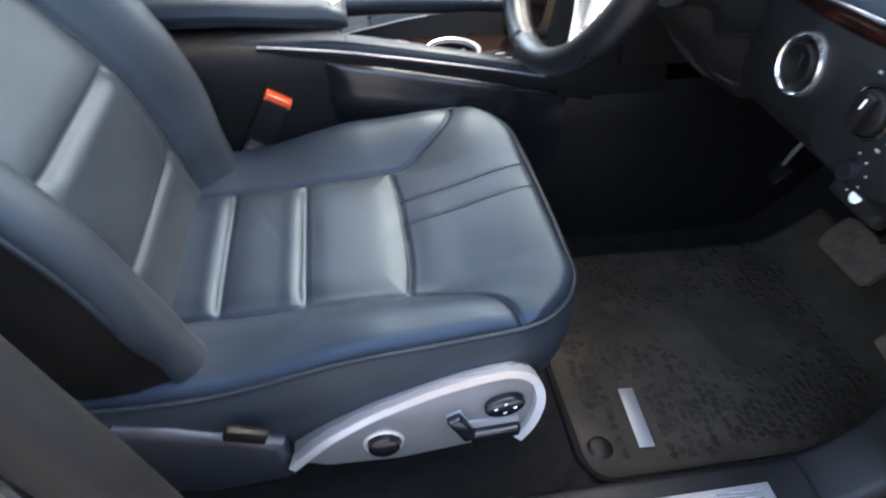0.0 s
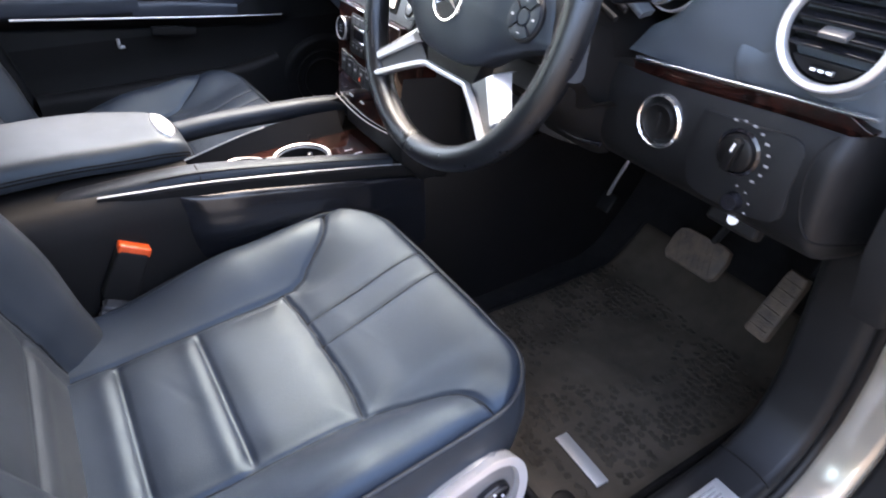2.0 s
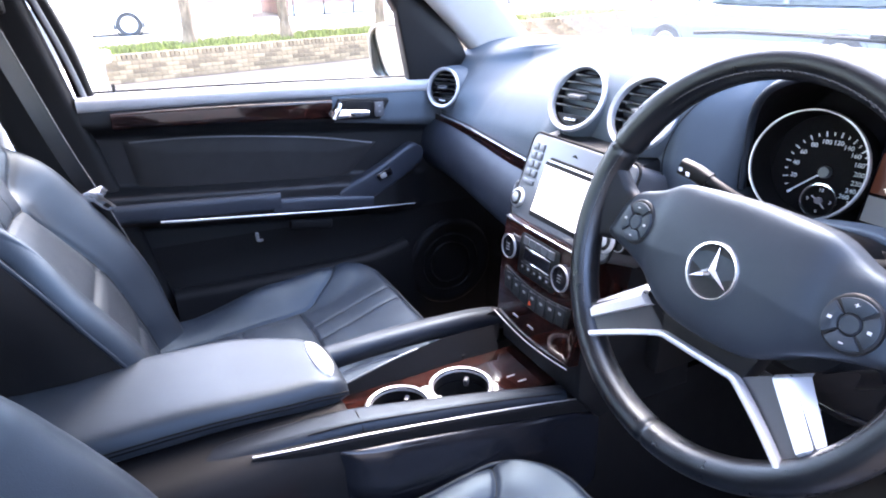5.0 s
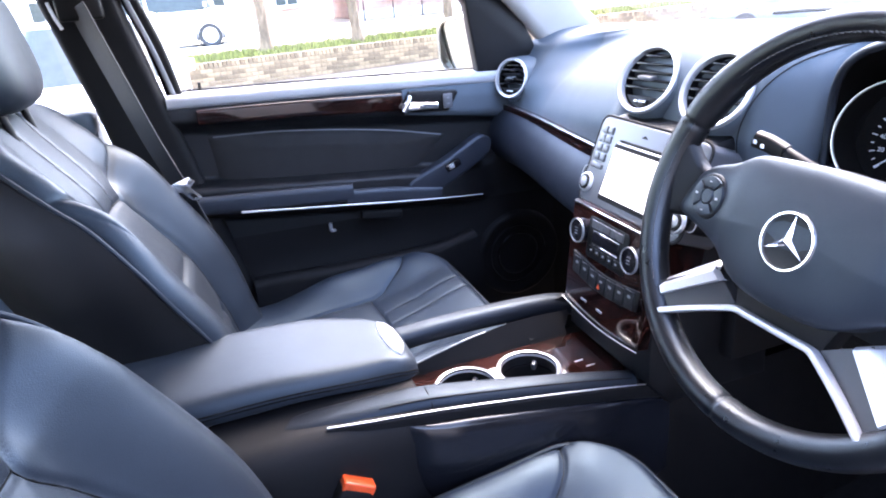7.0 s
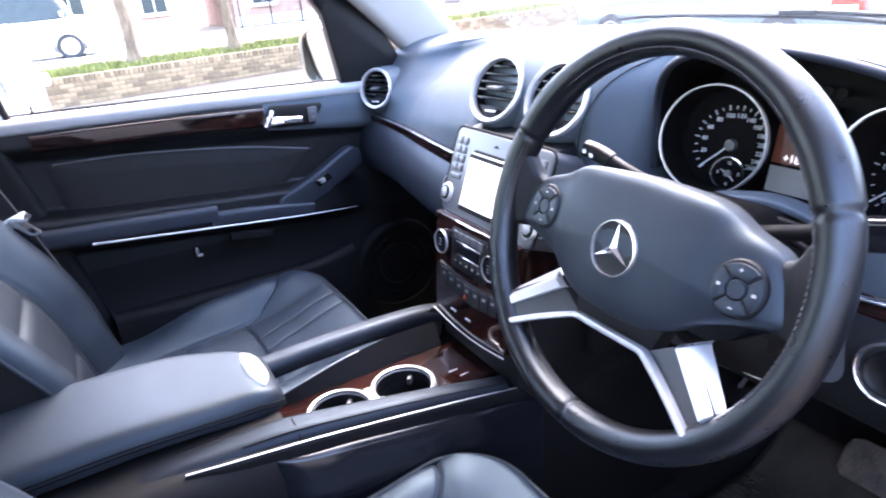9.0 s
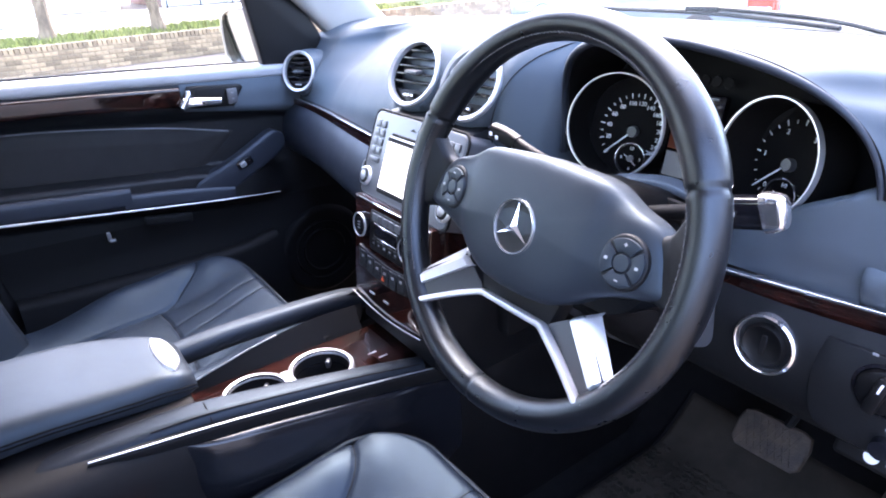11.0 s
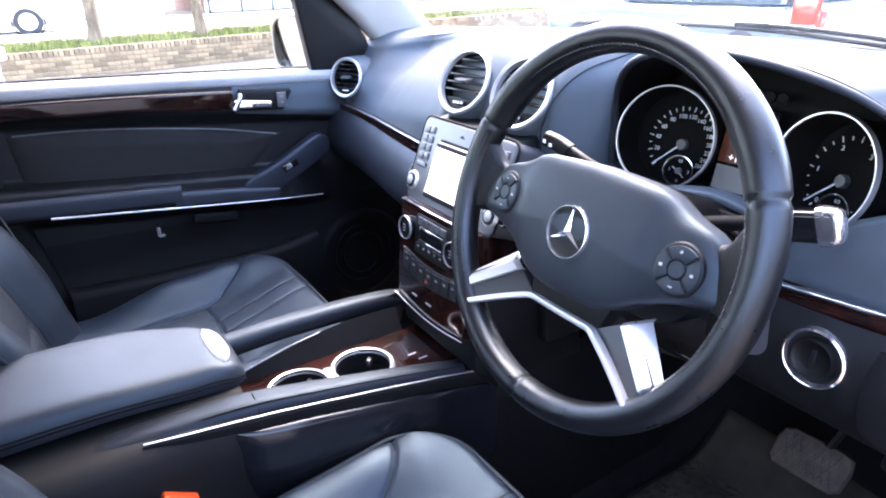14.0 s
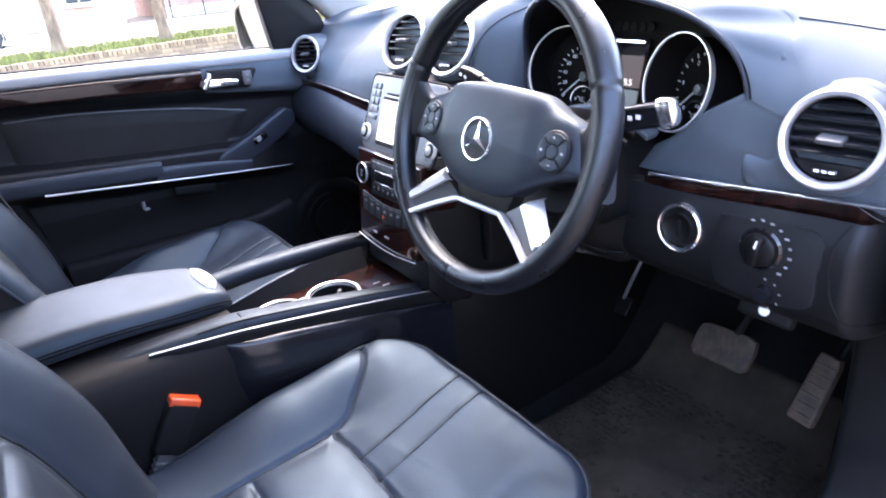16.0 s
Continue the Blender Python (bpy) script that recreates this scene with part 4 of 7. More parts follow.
def hood_skin(u, v):
    """From the lip back to the top of the pad, and round its end to the face beside the vent."""
    u = 0.955 * u
    lip = Vector(hood(u, 0))
    if u < 0.5:
        back = Vector(hood(u, 1))
    else:
        t = (u - 0.5) / 0.455
        level = 0.20 + 0.56 * t
        ends = [(0.20, 0.40), (0.375, 0.545), (0.50, 0.610), (0.625, 0.645), (0.76, 0.668)]
        x = next(lerp(a[1], b[1], (level - a[0]) / (b[0] - a[0])) for a, b in zip(ends[:-1], ends[1:]) if level <= b[0] + 1e-6)
        back = Vector(dash_surface((x + 0.80) / 1.61, level))
        own = Vector(hood(0.5, 1))
        back = own.lerp(back, step(t, 0.0, 0.25))
        back.y -= 0.0008
        back.z += 0.0008
    bend = Vector((lerp(lip.x, back.x, 0.35), lerp(lip.y, back.y, 0.35), lerp(lip.z, back.z, 0.5) + 0.018 * (1 - step(u, 0.55, 0.93))))
    if u >= 0.5:
        # leave the pad along its own slope, so that the hood grows out of it
        a = Vector(dash_surface((x + 0.03 + 0.80) / 1.61, level)) - Vector(dash_surface((x + 0.80) / 1.61, level))
        b = Vector(dash_surface((x + 0.80) / 1.61, min(1.0, level + 0.02))) - Vector(dash_surface((x + 0.80) / 1.61, level - 0.02))
        n = a.cross(b).normalized()
        way = lip - back
        bend = bend.lerp(back + (way - n * way.dot(n)) * 0.55, step(t, 0.35, 0.85))
    return (1 - v) ** 2 * lip + 2 * v * (1 - v) * bend + v * v * back


part("instrument_hood", D(grid(hood_skin, 110, 24)), DASH_SKYLIT, dashboard, "leather-grained instrument hood", smooth=80)
part("pad_joint", D(tube([(0.6155, 0.2750, 1.4162), (0.639, 0.2836, 1.4122), (0.6643, 0.2923, 1.4077), (0.693, 0.3011, 1.4023)], 0.0007, 6)), STITCH, dashboard)
part("hood_lip", D(sweep([Vector(hood(0.955 * i / 70, 0.0)) for i in range(71)], lambda t: circle(0.0050 - 0.0025 * step(t, 0.6, 1.0), 10), (0, 1, 0))), VINYL, dashboard)


def hood_in(u, v):
    x, y, z = hood(0.935 * u, 0)
    k = 1 - 0.06 * v
    return BINN + 0.012 + (x - BINN - 0.012) * k, y + (0.335 - y) * v, 1.285 + (z - 1.285) * k


part("hood_lining", D(grid(hood_in, 60, 8)), PLASTIC, dashboard, smooth=80)
part("instrument_back", D(rbox(0.42, 0.01, 0.20, 0.003, 1, (BINN + 0.005, 0.338, 1.335))), DARK, dashboard)
part("stitch_line", D(sweep([Vector(hood_skin(i / 60, 0.06)) + Vector((0, 0, 0.001)) for i in range(61)], circle(0.0012, 6), (0, 1, 0))), STITCH, dashboard)
part("stitch_line", D(tube([(0.205, 0.35, 1.4450), (0.1672, 0.2700, 1.4225), (0.1521, 0.2355, 1.4094), (0.1394, 0.2085, 1.3880), (0.1285, 0.1900, 1.3560), (0.1200, 0.1850, 1.3160), (0.118, 0.195, 1.27)], 0.0008, 6)), STITCH, dashboard)


# smooth pad below and beside the right dial, rolling back into the dial well
CHEEK = [(0.440, 0.262, 1.240), (0.475, 0.254, 1.260), (0.505, 0.246, 1.284), (0.535, 0.238, 1.305), (0.575, 0.225, 1.328), (0.605, 0.2155, 1.343), (0.650, 0.214, 1.346)]
cheek_line = spline(CHEEK, 60)


def face_y(x, z):
    """How far forward the plain dash face lies at a height, left as it is where the dial well is cut."""
    e = abs(x) / 0.78
    out = 0.028 * step(e, 0.12, 0.95)
    hi = -0.062 * step(e, 0.66, 1.0)
    p = [(1.222, 0.215 + out * 0.7), (1.28 + hi * 0.4, 0.195 + out), (1.34 + hi * 0.7, 0.192 + out), (1.395 + hi, 0.208 + out)]
    for (z0, y0), (z1, y1) in zip(p[:-1], p[1:]):
        if z <= z1:
            return lerp(y0, y1, step((z - z0) / (z1 - z0), -0.15, 1.15))
    return p[-1][1]


def cheek(u, v):
    top = cheek_line[int(round(u * (len(cheek_line) - 1)))]
    bottom = Vector((top.x, 0.216 + 0.0196 * step(top.x / 0.78, 0.12, 0.95), 1.222))
    join = step(top.x, 0.50, 0.575)
    def on_face(p):
        p.y = lerp(p.y, face_y(p.x, p.z) - 0.0012 + 0.0045 * step(p.x, 0.628, 0.648), join)
        return p
    if v < 0.7:
        s = v / 0.7
        p = bottom.lerp(top, s)
        p.y -= 0.010 * math.sin(math.pi * s) * (1 - 0.5 * s) * step(top.x, 0.44, 0.52)
        return on_face(p)
    s = (v - 0.7) / 0.3
    rim = on_face(Vector(top))
    return Vector((top.x, lerp(rim.y, 0.335, s), top.z + 0.004 * math.sin(math.pi * min(1, s * 5)) - 0.012 * s))


part("cluster_pad", D(grid(cheek, 48, 30)), DASH_SKYLIT, dashboard, smooth=80)


# instruments
def make_gauge(x, yaw, numbers, start, stop, ticks, needle, small_numbers, hub_at, stretch=0.0, r=0.0640):
    hx, hy = hub_at
    small_at = (hx + 0.002, hy - 0.036)
    m = INV @ pose(x, 0.262, 1.334, 90 - 12, 0, yaw)
    g = part("gauge", lathe([(r, -0.056), (r * 0.97, -0.056), (0, -0.056)], 64), DIAL, dashboard, "black dial with white figures", m)
    part("barrel", lathe([(r * 1.012, -0.001), (r * 1.0, -0.056)], 64), DIAL, g)
    part("bezel", lathe([(r * 1.055, -0.005), (r * 1.055, -0.002), (r * 1.045, 0.002), (r * 1.018, 0.002), (r * 1.012, -0.002)], 64), SILVER, g, "thin satin silver bezel")
    spread = lambda q: q + stretch * q * (1 - q)
    for k in range(ticks + 1):
        a = radians(start + (stop - start) * spread(k / ticks))
        big = k % 2 == 0
        part("tick", rbox(0.0065 if big else 0.004, 0.0012, 0.0005, 0), WHITE_MARK, g, m=pose(hx + 0.0475 * math.cos(a), hy + 0.0475 * math.sin(a), -0.0555, 0, 0, math.degrees(a)))
    for k, text in enumerate(numbers):
        a = radians(start + (stop - start) * spread(k / (len(numbers) - 1)))
        part("figure", letters(text, 0.0080), WHITE_MARK, g, m=pose(hx + 0.0375 * math.cos(a), hy + 0.0375 * math.sin(a), -0.0552))
    part("hub", lathe([(0, 0.008), (0.0065, 0.008), (0.0075, 0.006), (0.0075, 0)], 24), UNIT_GREY, g, m=pose(hx, hy, -0.056))
    a = radians(needle)
    part("needle", rbox(0.052, 0.0016, 0.001, 0, 1, (0.022, 0, 0)), WHITE_MARK, g, m=pose(hx, hy, -0.049, 0, 0, needle))
    sm = part("small_dial", lathe([(0.0215, 0.0), (0.0215, 0.003), (0.0195, 0.0035), (0.019, 0.0), (0, 0.0)], 36), DIAL, g, m=pose(small_at[0], small_at[1], -0.0552))
    part("small_ring", lathe([(0.0218, 0.0), (0.0218, 0.004), (0.0200, 0.004), (0.0196, 0.0)], 36), CHROME, sm)
    for k, text in enumerate(small_numbers):
        b = radians(90 - 360 * k / 4)
        part("figure", letters(text, 0.006), WHITE_MARK, sm, m=pose(0.0135 * math.cos(b), 0.0135 * math.sin(b), 0.001))
    part("hub", lathe([(0, 0.005), (0.004, 0.005), (0.0045, 0.0)], 16), MATT_SILVER, sm)
    part("hand", rbox(0.013, 0.001, 0.0006, 0, 1, (0.006, 0, 0.004)), WHITE_MARK, sm, m=pose(0, 0, 0, 0, 0, -40))
    part("hand", rbox(0.010, 0.001, 0.0006, 0, 1, (0.005, 0, 0.0045)), WHITE_MARK, sm, m=pose(0, 0, 0, 0, 0, 150))
    return g


make_gauge(0.2725, 12, ["", "20", "40", "60", "80", "100", "120", "140", "160", "180", "200", "220", "240", "260"], 222, -42, 26, 222, ["12", "3", "6", "9"], (0.004, -0.007), 0.28)
make_gauge(0.473, -16, ["0", "1", "2", "3", "4", "5"], 230, -55, 20, 224, ["1/2", "", "", ""], (-0.012, -0.007), 0.0, 0.0615)
AMBER = material("amber_display", (0.035, 0.014, 0.009), 0.3, emit=(0.9, 0.28, 0.12), emit_strength=0.0014, vary=0.1)
GREYLCD = material("grey_display", (0.11, 0.12, 0.125), 0.25, emit=(0.6, 0.7, 0.75), emit_strength=0.003, vary=0.05)
LITTEXT = material("lit_text", (0.9, 0.9, 0.9), 0.4, emit=(1, 0.95, 0.9), emit_strength=0.04)
disp = part("centre_display", rbox(0.066, 0.118, 0.012, 0.003, 2), GLOSS, dashboard, "narrow display between the dials", INV @ pose(0.364, 0.300, 1.322, 78, 0, 0))
part("amber_field", rbox(0.056, 0.045, 0.001, 0), AMBER, disp, m=pose(0, 0.012, 0.0066))
part("grey_field", rbox(0.056, 0.030, 0.001, 0), GREYLCD, disp, m=pose(0, -0.029, 0.0066))
part("reading", letters("+18.5", 0.013), LITTEXT, disp, m=pose(0, -0.004, 0.0076))
part("bright_line", rbox(0.050, 0.003, 0.002, 0), CHROME, disp, m=pose(0, 0.054, 0.0066))
for k in range(5):
    part("warning_lamp", lathe([(0, 0.002), (0.006, 0.002), (0.007, 0)], 14), DARK, disp, m=pose(-0.03 + 0.015 * k, 0.074, 0.004))

# ignition lock and light switch
lock = part("ignition_lock", lathe([(0, 0.004), (0.016, 0.004), (0.020, 0.007), (0.022, 0.002), (0.024, -0.002)], 36), PLASTIC, knee, "ignition lock with chrome ring", INV @ pose(0.540, 0.199, 1.165, 84, 0, 0))
part("chrome_ring", lathe([(0.0262, -0.004), (0.0275, 0.003), (0.0298, 0.0055), (0.0320, 0.004), (0.0332, -0.004)], 48), CHROME, lock)
part("key_slot", rbox(0.006, 0.022, 0.003, 0.001, 1, (0, 0, 0.004)), DARK, lock)
plate2 = part("switch_plate", prism([(p.x, p.y) for p in spline([(-0.058, 0.044, 0), (0.0, 0.047, 0), (0.058, 0.048, 0), (0.062, 0.0, 0), (0.058, -0.040, 0), (0.0, -0.050, 0), (-0.045, -0.048, 0), (-0.060, -0.03, 0), (-0.064, 0.01, 0), (-0.058, 0.044, 0)], 40)][:-1], 0.006, 0.0012), DASH_LOW, knee, "black light-switch plate with white symbols", INV @ pose(0.652, 0.1965, 1.156, 86, 0, 0))
dial = part("light_dial", lathe([(0, 0.008), (0.017, 0.008), (0.020, 0.006), (0.0215, 0.0)], 36), PLASTIC, plate2, m=pose(-0.004, 0.014, 0.0))
part("dial_ring", lathe([(0.0215, 0.0), (0.0228, 0.002), (0.026, 0.0)], 36), GLOSS, dial)
part("grip", rbox(0.012, 0.038, 0.010, 0.003, 2, (0, 0, 0.011)), PLASTIC, dial, m=pose(0, 0, 0, 0, 0, -12))
part("mark", rbox(0.002, 0.010, 0.001, 0, 1, (0, 0.010, 0.0162)), WHITE_MARK, dial, m=pose(0, 0, 0, 0, 0, -12))
SYMBOL = material("symbol_print", (0.20, 0.205, 0.215), 0.5, vary=0.1)
for k in range(9):
    a = radians(112 - 19 * k)
    part("symbol", rbox(0.0048 - 0.0012 * (k % 2), 0.0024, 0.0006, 0.0, 1), SYMBOL, plate2, m=pose(-0.004 + 0.035 * math.cos(a), 0.014 + 0.035 * math.sin(a), 0.0008))
part("level_dial", lathe([(0, 0.010), (0.009, 0.010), (0.011, 0.0)], 24), GLOSS, plate2, m=pose(0.010, -0.038, 0))
for k in range(5):
    a = radians(95 - 40 * k)
    part("symbol", rbox(0.0024, 0.0018, 0.0006, 0.0, 1), SYMBOL, plate2, m=pose(0.010 + 0.018 * math.cos(a), -0.038 + 0.018 * math.sin(a), 0.0008))
handle = part("brake_release", rbox(0.070, 0.026, 0.022, 0.006, 3), DARK, knee, "parking brake release handle", INV @ pose(0.646, 0.244, 1.066, 62, 0, 0))
part("symbol", lathe([(0, 0.001), (0.0068, 0.001), (0.0072, 0)], 20), WHITE_MARK, handle, "round white parking symbol", m=pose(0, 0.0, 0.0112))

# ---- steering column, stalks and wheel ----
GLOSS_CLOTH = material("boot_cloth", (0.007, 0.007, 0.008), 0.34, grain=0.3, grain_scale=500, vary=0.2, vary_scale=20, spec=0.5)
column = thing("steering_column", "black plastic steering column cover with stalks", "steering column", m=pose(BINN, 0.10, 1.275, 71.5, 0, 0))
part("cover", sweep([Vector((0, -0.010 * t, -0.30 * t + 0.04)) for t in (0, 0.15, 0.3, 0.5, 0.75, 1)], lambda t: [(x * (1 + 0.25 * t), y * (1 + 0.3 * t)) for x, y in rounded(0.12, 0.10, 0.035)], (0, 1, 0)), PLASTIC, column)
part("lower_boot", sweep([Vector((0, -0.03 - 0.012 * k, -0.05 - 0.028 * k)) for k in range(7)], lambda t: rounded(0.14 + 0.012 * (round(t * 6) % 2), 0.13 + 0.012 * (round(t * 6) % 2), 0.04), (0, 1, 0)), DARK, column, "ribbed dark boot")
CI = column.matrix_basis.inverted()
part("cowl_lip", moved(sweep(spline([(0.29, 0.205, 1.270), (0.33, 0.20, 1.290), (0.375, 0.198, 1.301), (0.41, 0.198, 1.304), (0.45, 0.20, 1.296), (0.485, 0.205, 1.276)], 30), rounded(0.026, 0.009, 0.003)), CI), DASH_SKYLIT, column)
for dy, dz in ((0.0, 0.0), (-0.014, -0.008)):
    part("boot_rib", moved(tube([(0.33, 0.172 + dy, 1.272 + dz), (0.375, 0.170 + dy, 1.290 + dz), (0.415, 0.170 + dy, 1.296 + dz), (0.45, 0.170 + dy, 1.296 + dz), (0.482, 0.172 + dy, 1.284 + dz)], 0.004, 8), CI), PLASTIC, column)
def boot_fn(u, v):
    """Gathered cloth between the column and the lower panel."""
    x, y = 0.285 + 0.185 * u, 0.105 + 0.150 * v
    fold = 0.0045 * math.sin(2 * math.pi * (2.6 * v + 0.2 * math.sin(4 * u + 1))) + 0.002 * math.sin(2 * math.pi * (1.3 * u + 1.7 * v))
    return x, y + 0.4 * fold, 1.215 - 0.100 * v - 0.045 * math.sin(math.pi * u) * (1 - 0.4 * v) + fold


part("boot_rim", moved(tube([(0.318, 0.196, 1.122), (0.325, 0.196, 1.113), (0.352, 0.194, 1.100), (0.385, 0.194, 1.094), (0.420, 0.194, 1.094), (0.455, 0.196, 1.100)], 0.0035, 8), CI), GLOSS, column, "glossy rim of the boot")
part("boot_cloth", moved(grid(boot_fn, 40, 44), CI), GLOSS_CLOTH, column, "gathered black boot below the column", smooth=80)
lever = part("wiper_stalk", moved(tube([(0.345, 0.10, 1.325), (0.315, 0.085, 1.34), (0.288, 0.078, 1.352)], 0.0072, 12), CI), PLASTIC, column)
part("stalk_tip", moved(sweep(spline([(0.292, 0.079, 1.350), (0.276, 0.075, 1.357), (0.262, 0.070, 1.361)], 8), rounded(0.018, 0.017, 0.006), (0, 0, 1)), CI), PLASTIC, lever, "black stalk end with white marks")
for k in range(2):
    part("mark", moved(rbox(0.004, 0.001, 0.004, 0, 1, (0.268 + 0.010 * k, 0.062, 1.360 - 0.003 * k)), CI), WHITE_MARK, lever)
part("cruise_stalk", moved(tube([(0.345, 0.105, 1.30), (0.30, 0.088, 1.315), (0.268, 0.082, 1.325)], 0.0075, 10), CI), PLASTIC, column)
gear = part("gear_stalk", moved(tube([(0.43, 0.13, 1.295), (0.48, 0.135, 1.310), (0.515, 0.14, 1.320)], 0.008, 12), CI), DARK, column)
part("gear_body", moved(sweep(spline([(0.495, 0.137, 1.314), (0.520, 0.140, 1.320), (0.547, 0.142, 1.3265)], 8), rounded(0.019, 0.030, 0.006), (0, 0, 1)), CI), GLOSS, gear)
part("chrome_end", moved(sweep(spline([(0.543, 0.1415, 1.3255), (0.546, 0.142, 1.3265), (0.550, 0.1425, 1.3275), (0.559, 0.143, 1.330), (0.563, 0.1432, 1.331)], 16), lambda t: rounded(0.021 * math.sqrt(max(0.05, 1 - t ** 4)), 0.037 * math.sqrt(max(0.05, 1 - t ** 4)), 0.0085 * math.sqrt(max(0.05, 1 - t ** 4)), 6), (0, 0, 1)), CI), CHROME, gear, "chrome selector end", smooth=60)
for k in range(2):
    part("mark", moved(rbox(0.006, 0.001, 0.005, 0, 1, (0.508 + 0.012 * k, 0.1285, 1.318 + 0.003 * k)), CI), WHITE_MARK, gear)

WHEEL = pose(BINN, 0.016, 1.302, 71.5, 0, 0)
wheel = thing("steering_wheel", "black leather steering wheel with silver lower spokes", "steering wheel", m=WHEEL)
RR = 0.1865


def rim_fn(u, v):
    a, b = 2 * math.pi * u, 2 * math.pi * v
    grip = 0.0018 * (math.exp(-((math.degrees(a) % 360 - 35) / 14) ** 2) + math.exp(-((math.degrees(a) % 360 - 145) / 14) ** 2))
    groove = sum(math.exp(-(((math.degrees(a) - s + 180) % 360 - 180) / 0.55) ** 2) for s in (23, 156, 267)) * 0.0030
    r1, r2 = 0.0155 + grip - groove, 0.0175 + grip - groove
    return (RR + r1 * math.cos(b)) * math.cos(a), (RR + r1 * math.cos(b)) * math.sin(a), r2 * math.sin(b)


rim = part("rim", grid(rim_fn, 400, 24, True, True), RIM_LEATHER, wheel, "worn black leather rim", smooth=80)
STITCH_GREY = material("grey_thread", (0.035, 0.036, 0.040), 0.6, vary=0.2, vary_scale=200)
# running stitch on the inner side of the rim
stitches = []
for k in range(150):
    a = radians(-35 + 250 * k / 149)
    stitches.append(moved(rbox(0.0042, 0.0012, 0.0010, 0), Matrix.Translation(((RR - 0.0105) * math.cos(a), (RR - 0.0105) * math.sin(a), 0.0130)) @ pose(0, 0, 0, 0, 0, math.degrees(a) + 78)))
tagged(part("stitching", joined(*stitches), STITCH_GREY, rim), kind="stuff")

SPOKE_GREY = material("spoke_grey", (0.040, 0.041, 0.045), 0.36, metal=0.6, vary=0.05, vary_scale=10)
GREY_MARK2 = material("light_grey_marking", (0.34, 0.345, 0.36), 0.5, vary=0.05)
HALF_PAD = [(0.0, 0.066), (0.045, 0.064), (0.078, 0.060), (0.108, 0.046), (0.136, 0.036), (0.151, 0.020), (0.160, 0.000), (0.1645, -0.0165), (0.148, -0.0235), (0.120, -0.0315), (0.090, -0.044), (0.062, -0.062), (0.036, -0.070), (0.0, -0.072)]


def closed_outline(half, n=96):
    pts = half + [(-x, y) for x, y in reversed(half[1:-1])]
    pts = [(x, y, 0) for x, y in pts]
    ring = spline(pts + [pts[0]], n)
    return [(p.x, p.y) for p in ring[:-1]]


def domed(outline, depth, height, steps=(0.0, 0.3, 0.45, 0.5, 0.55, 0.6, 0.65, 0.7, 0.75, 0.8, 0.85, 0.9, 0.945, 0.98, 1.0)):
    """A cushion over an outline: flat below, domed above, its rim rounded."""
    n = len(outline)
    rings = [[(x, y, -depth) for x, y in outline]]
    for s in reversed(steps):
        edge = max(0.0, 1 - s ** 12)
        rings.append([(x * s, y * s, -0.010 * (1 - edge ** 0.5) + height * (1 - s * s) - 0.0042 * step(abs(x * s), 0.076, 0.098)) for x, y in outline])
    verts = [v for r in rings for v in r]
    faces = [(i * n + j, i * n + (j + 1) % n, (i + 1) * n + (j + 1) % n, (i + 1) * n + j) for i in range(len(rings) - 1) for j in range(n)]
    return verts, faces


part("airbag_cover", domed(closed_outline(HALF_PAD), 0.035, 0.0095), AIRBAG, wheel, "smooth black airbag cover", pose(0, -0.002, 0.004), smooth=60)
badge = part("emblem", lathe([(0.0248, 0.000), (0.0256, 0.0030), (0.0270, 0.0030), (0.0280, 0.0)], 56), CHROME, wheel, "round chrome emblem", pose(-0.002, -0.0075, 0.0125))
part("emblem_ground", lathe([(0, 0.0005), (0.0245, 0.0005)], 40), DASH_LOW, badge)
star = []
for k in range(3):
    a = radians(90 + 120 * k)
    tip = (0.0240 * math.cos(a), 0.0240 * math.sin(a), 0.0012)
    l, r = a + radians(60), a - radians(60)
    pl, pr = (0.0042 * math.cos(l), 0.0042 * math.sin(l), 0.0012), (0.0042 * math.cos(r), 0.0042 * math.sin(r), 0.0012)
    star.append(([tip, pl, (0, 0, 0.0055), pr], [(0, 1, 2), (0, 2, 3)]))
part("emblem_rays", joined(*star), CHROME, badge, smooth=0)
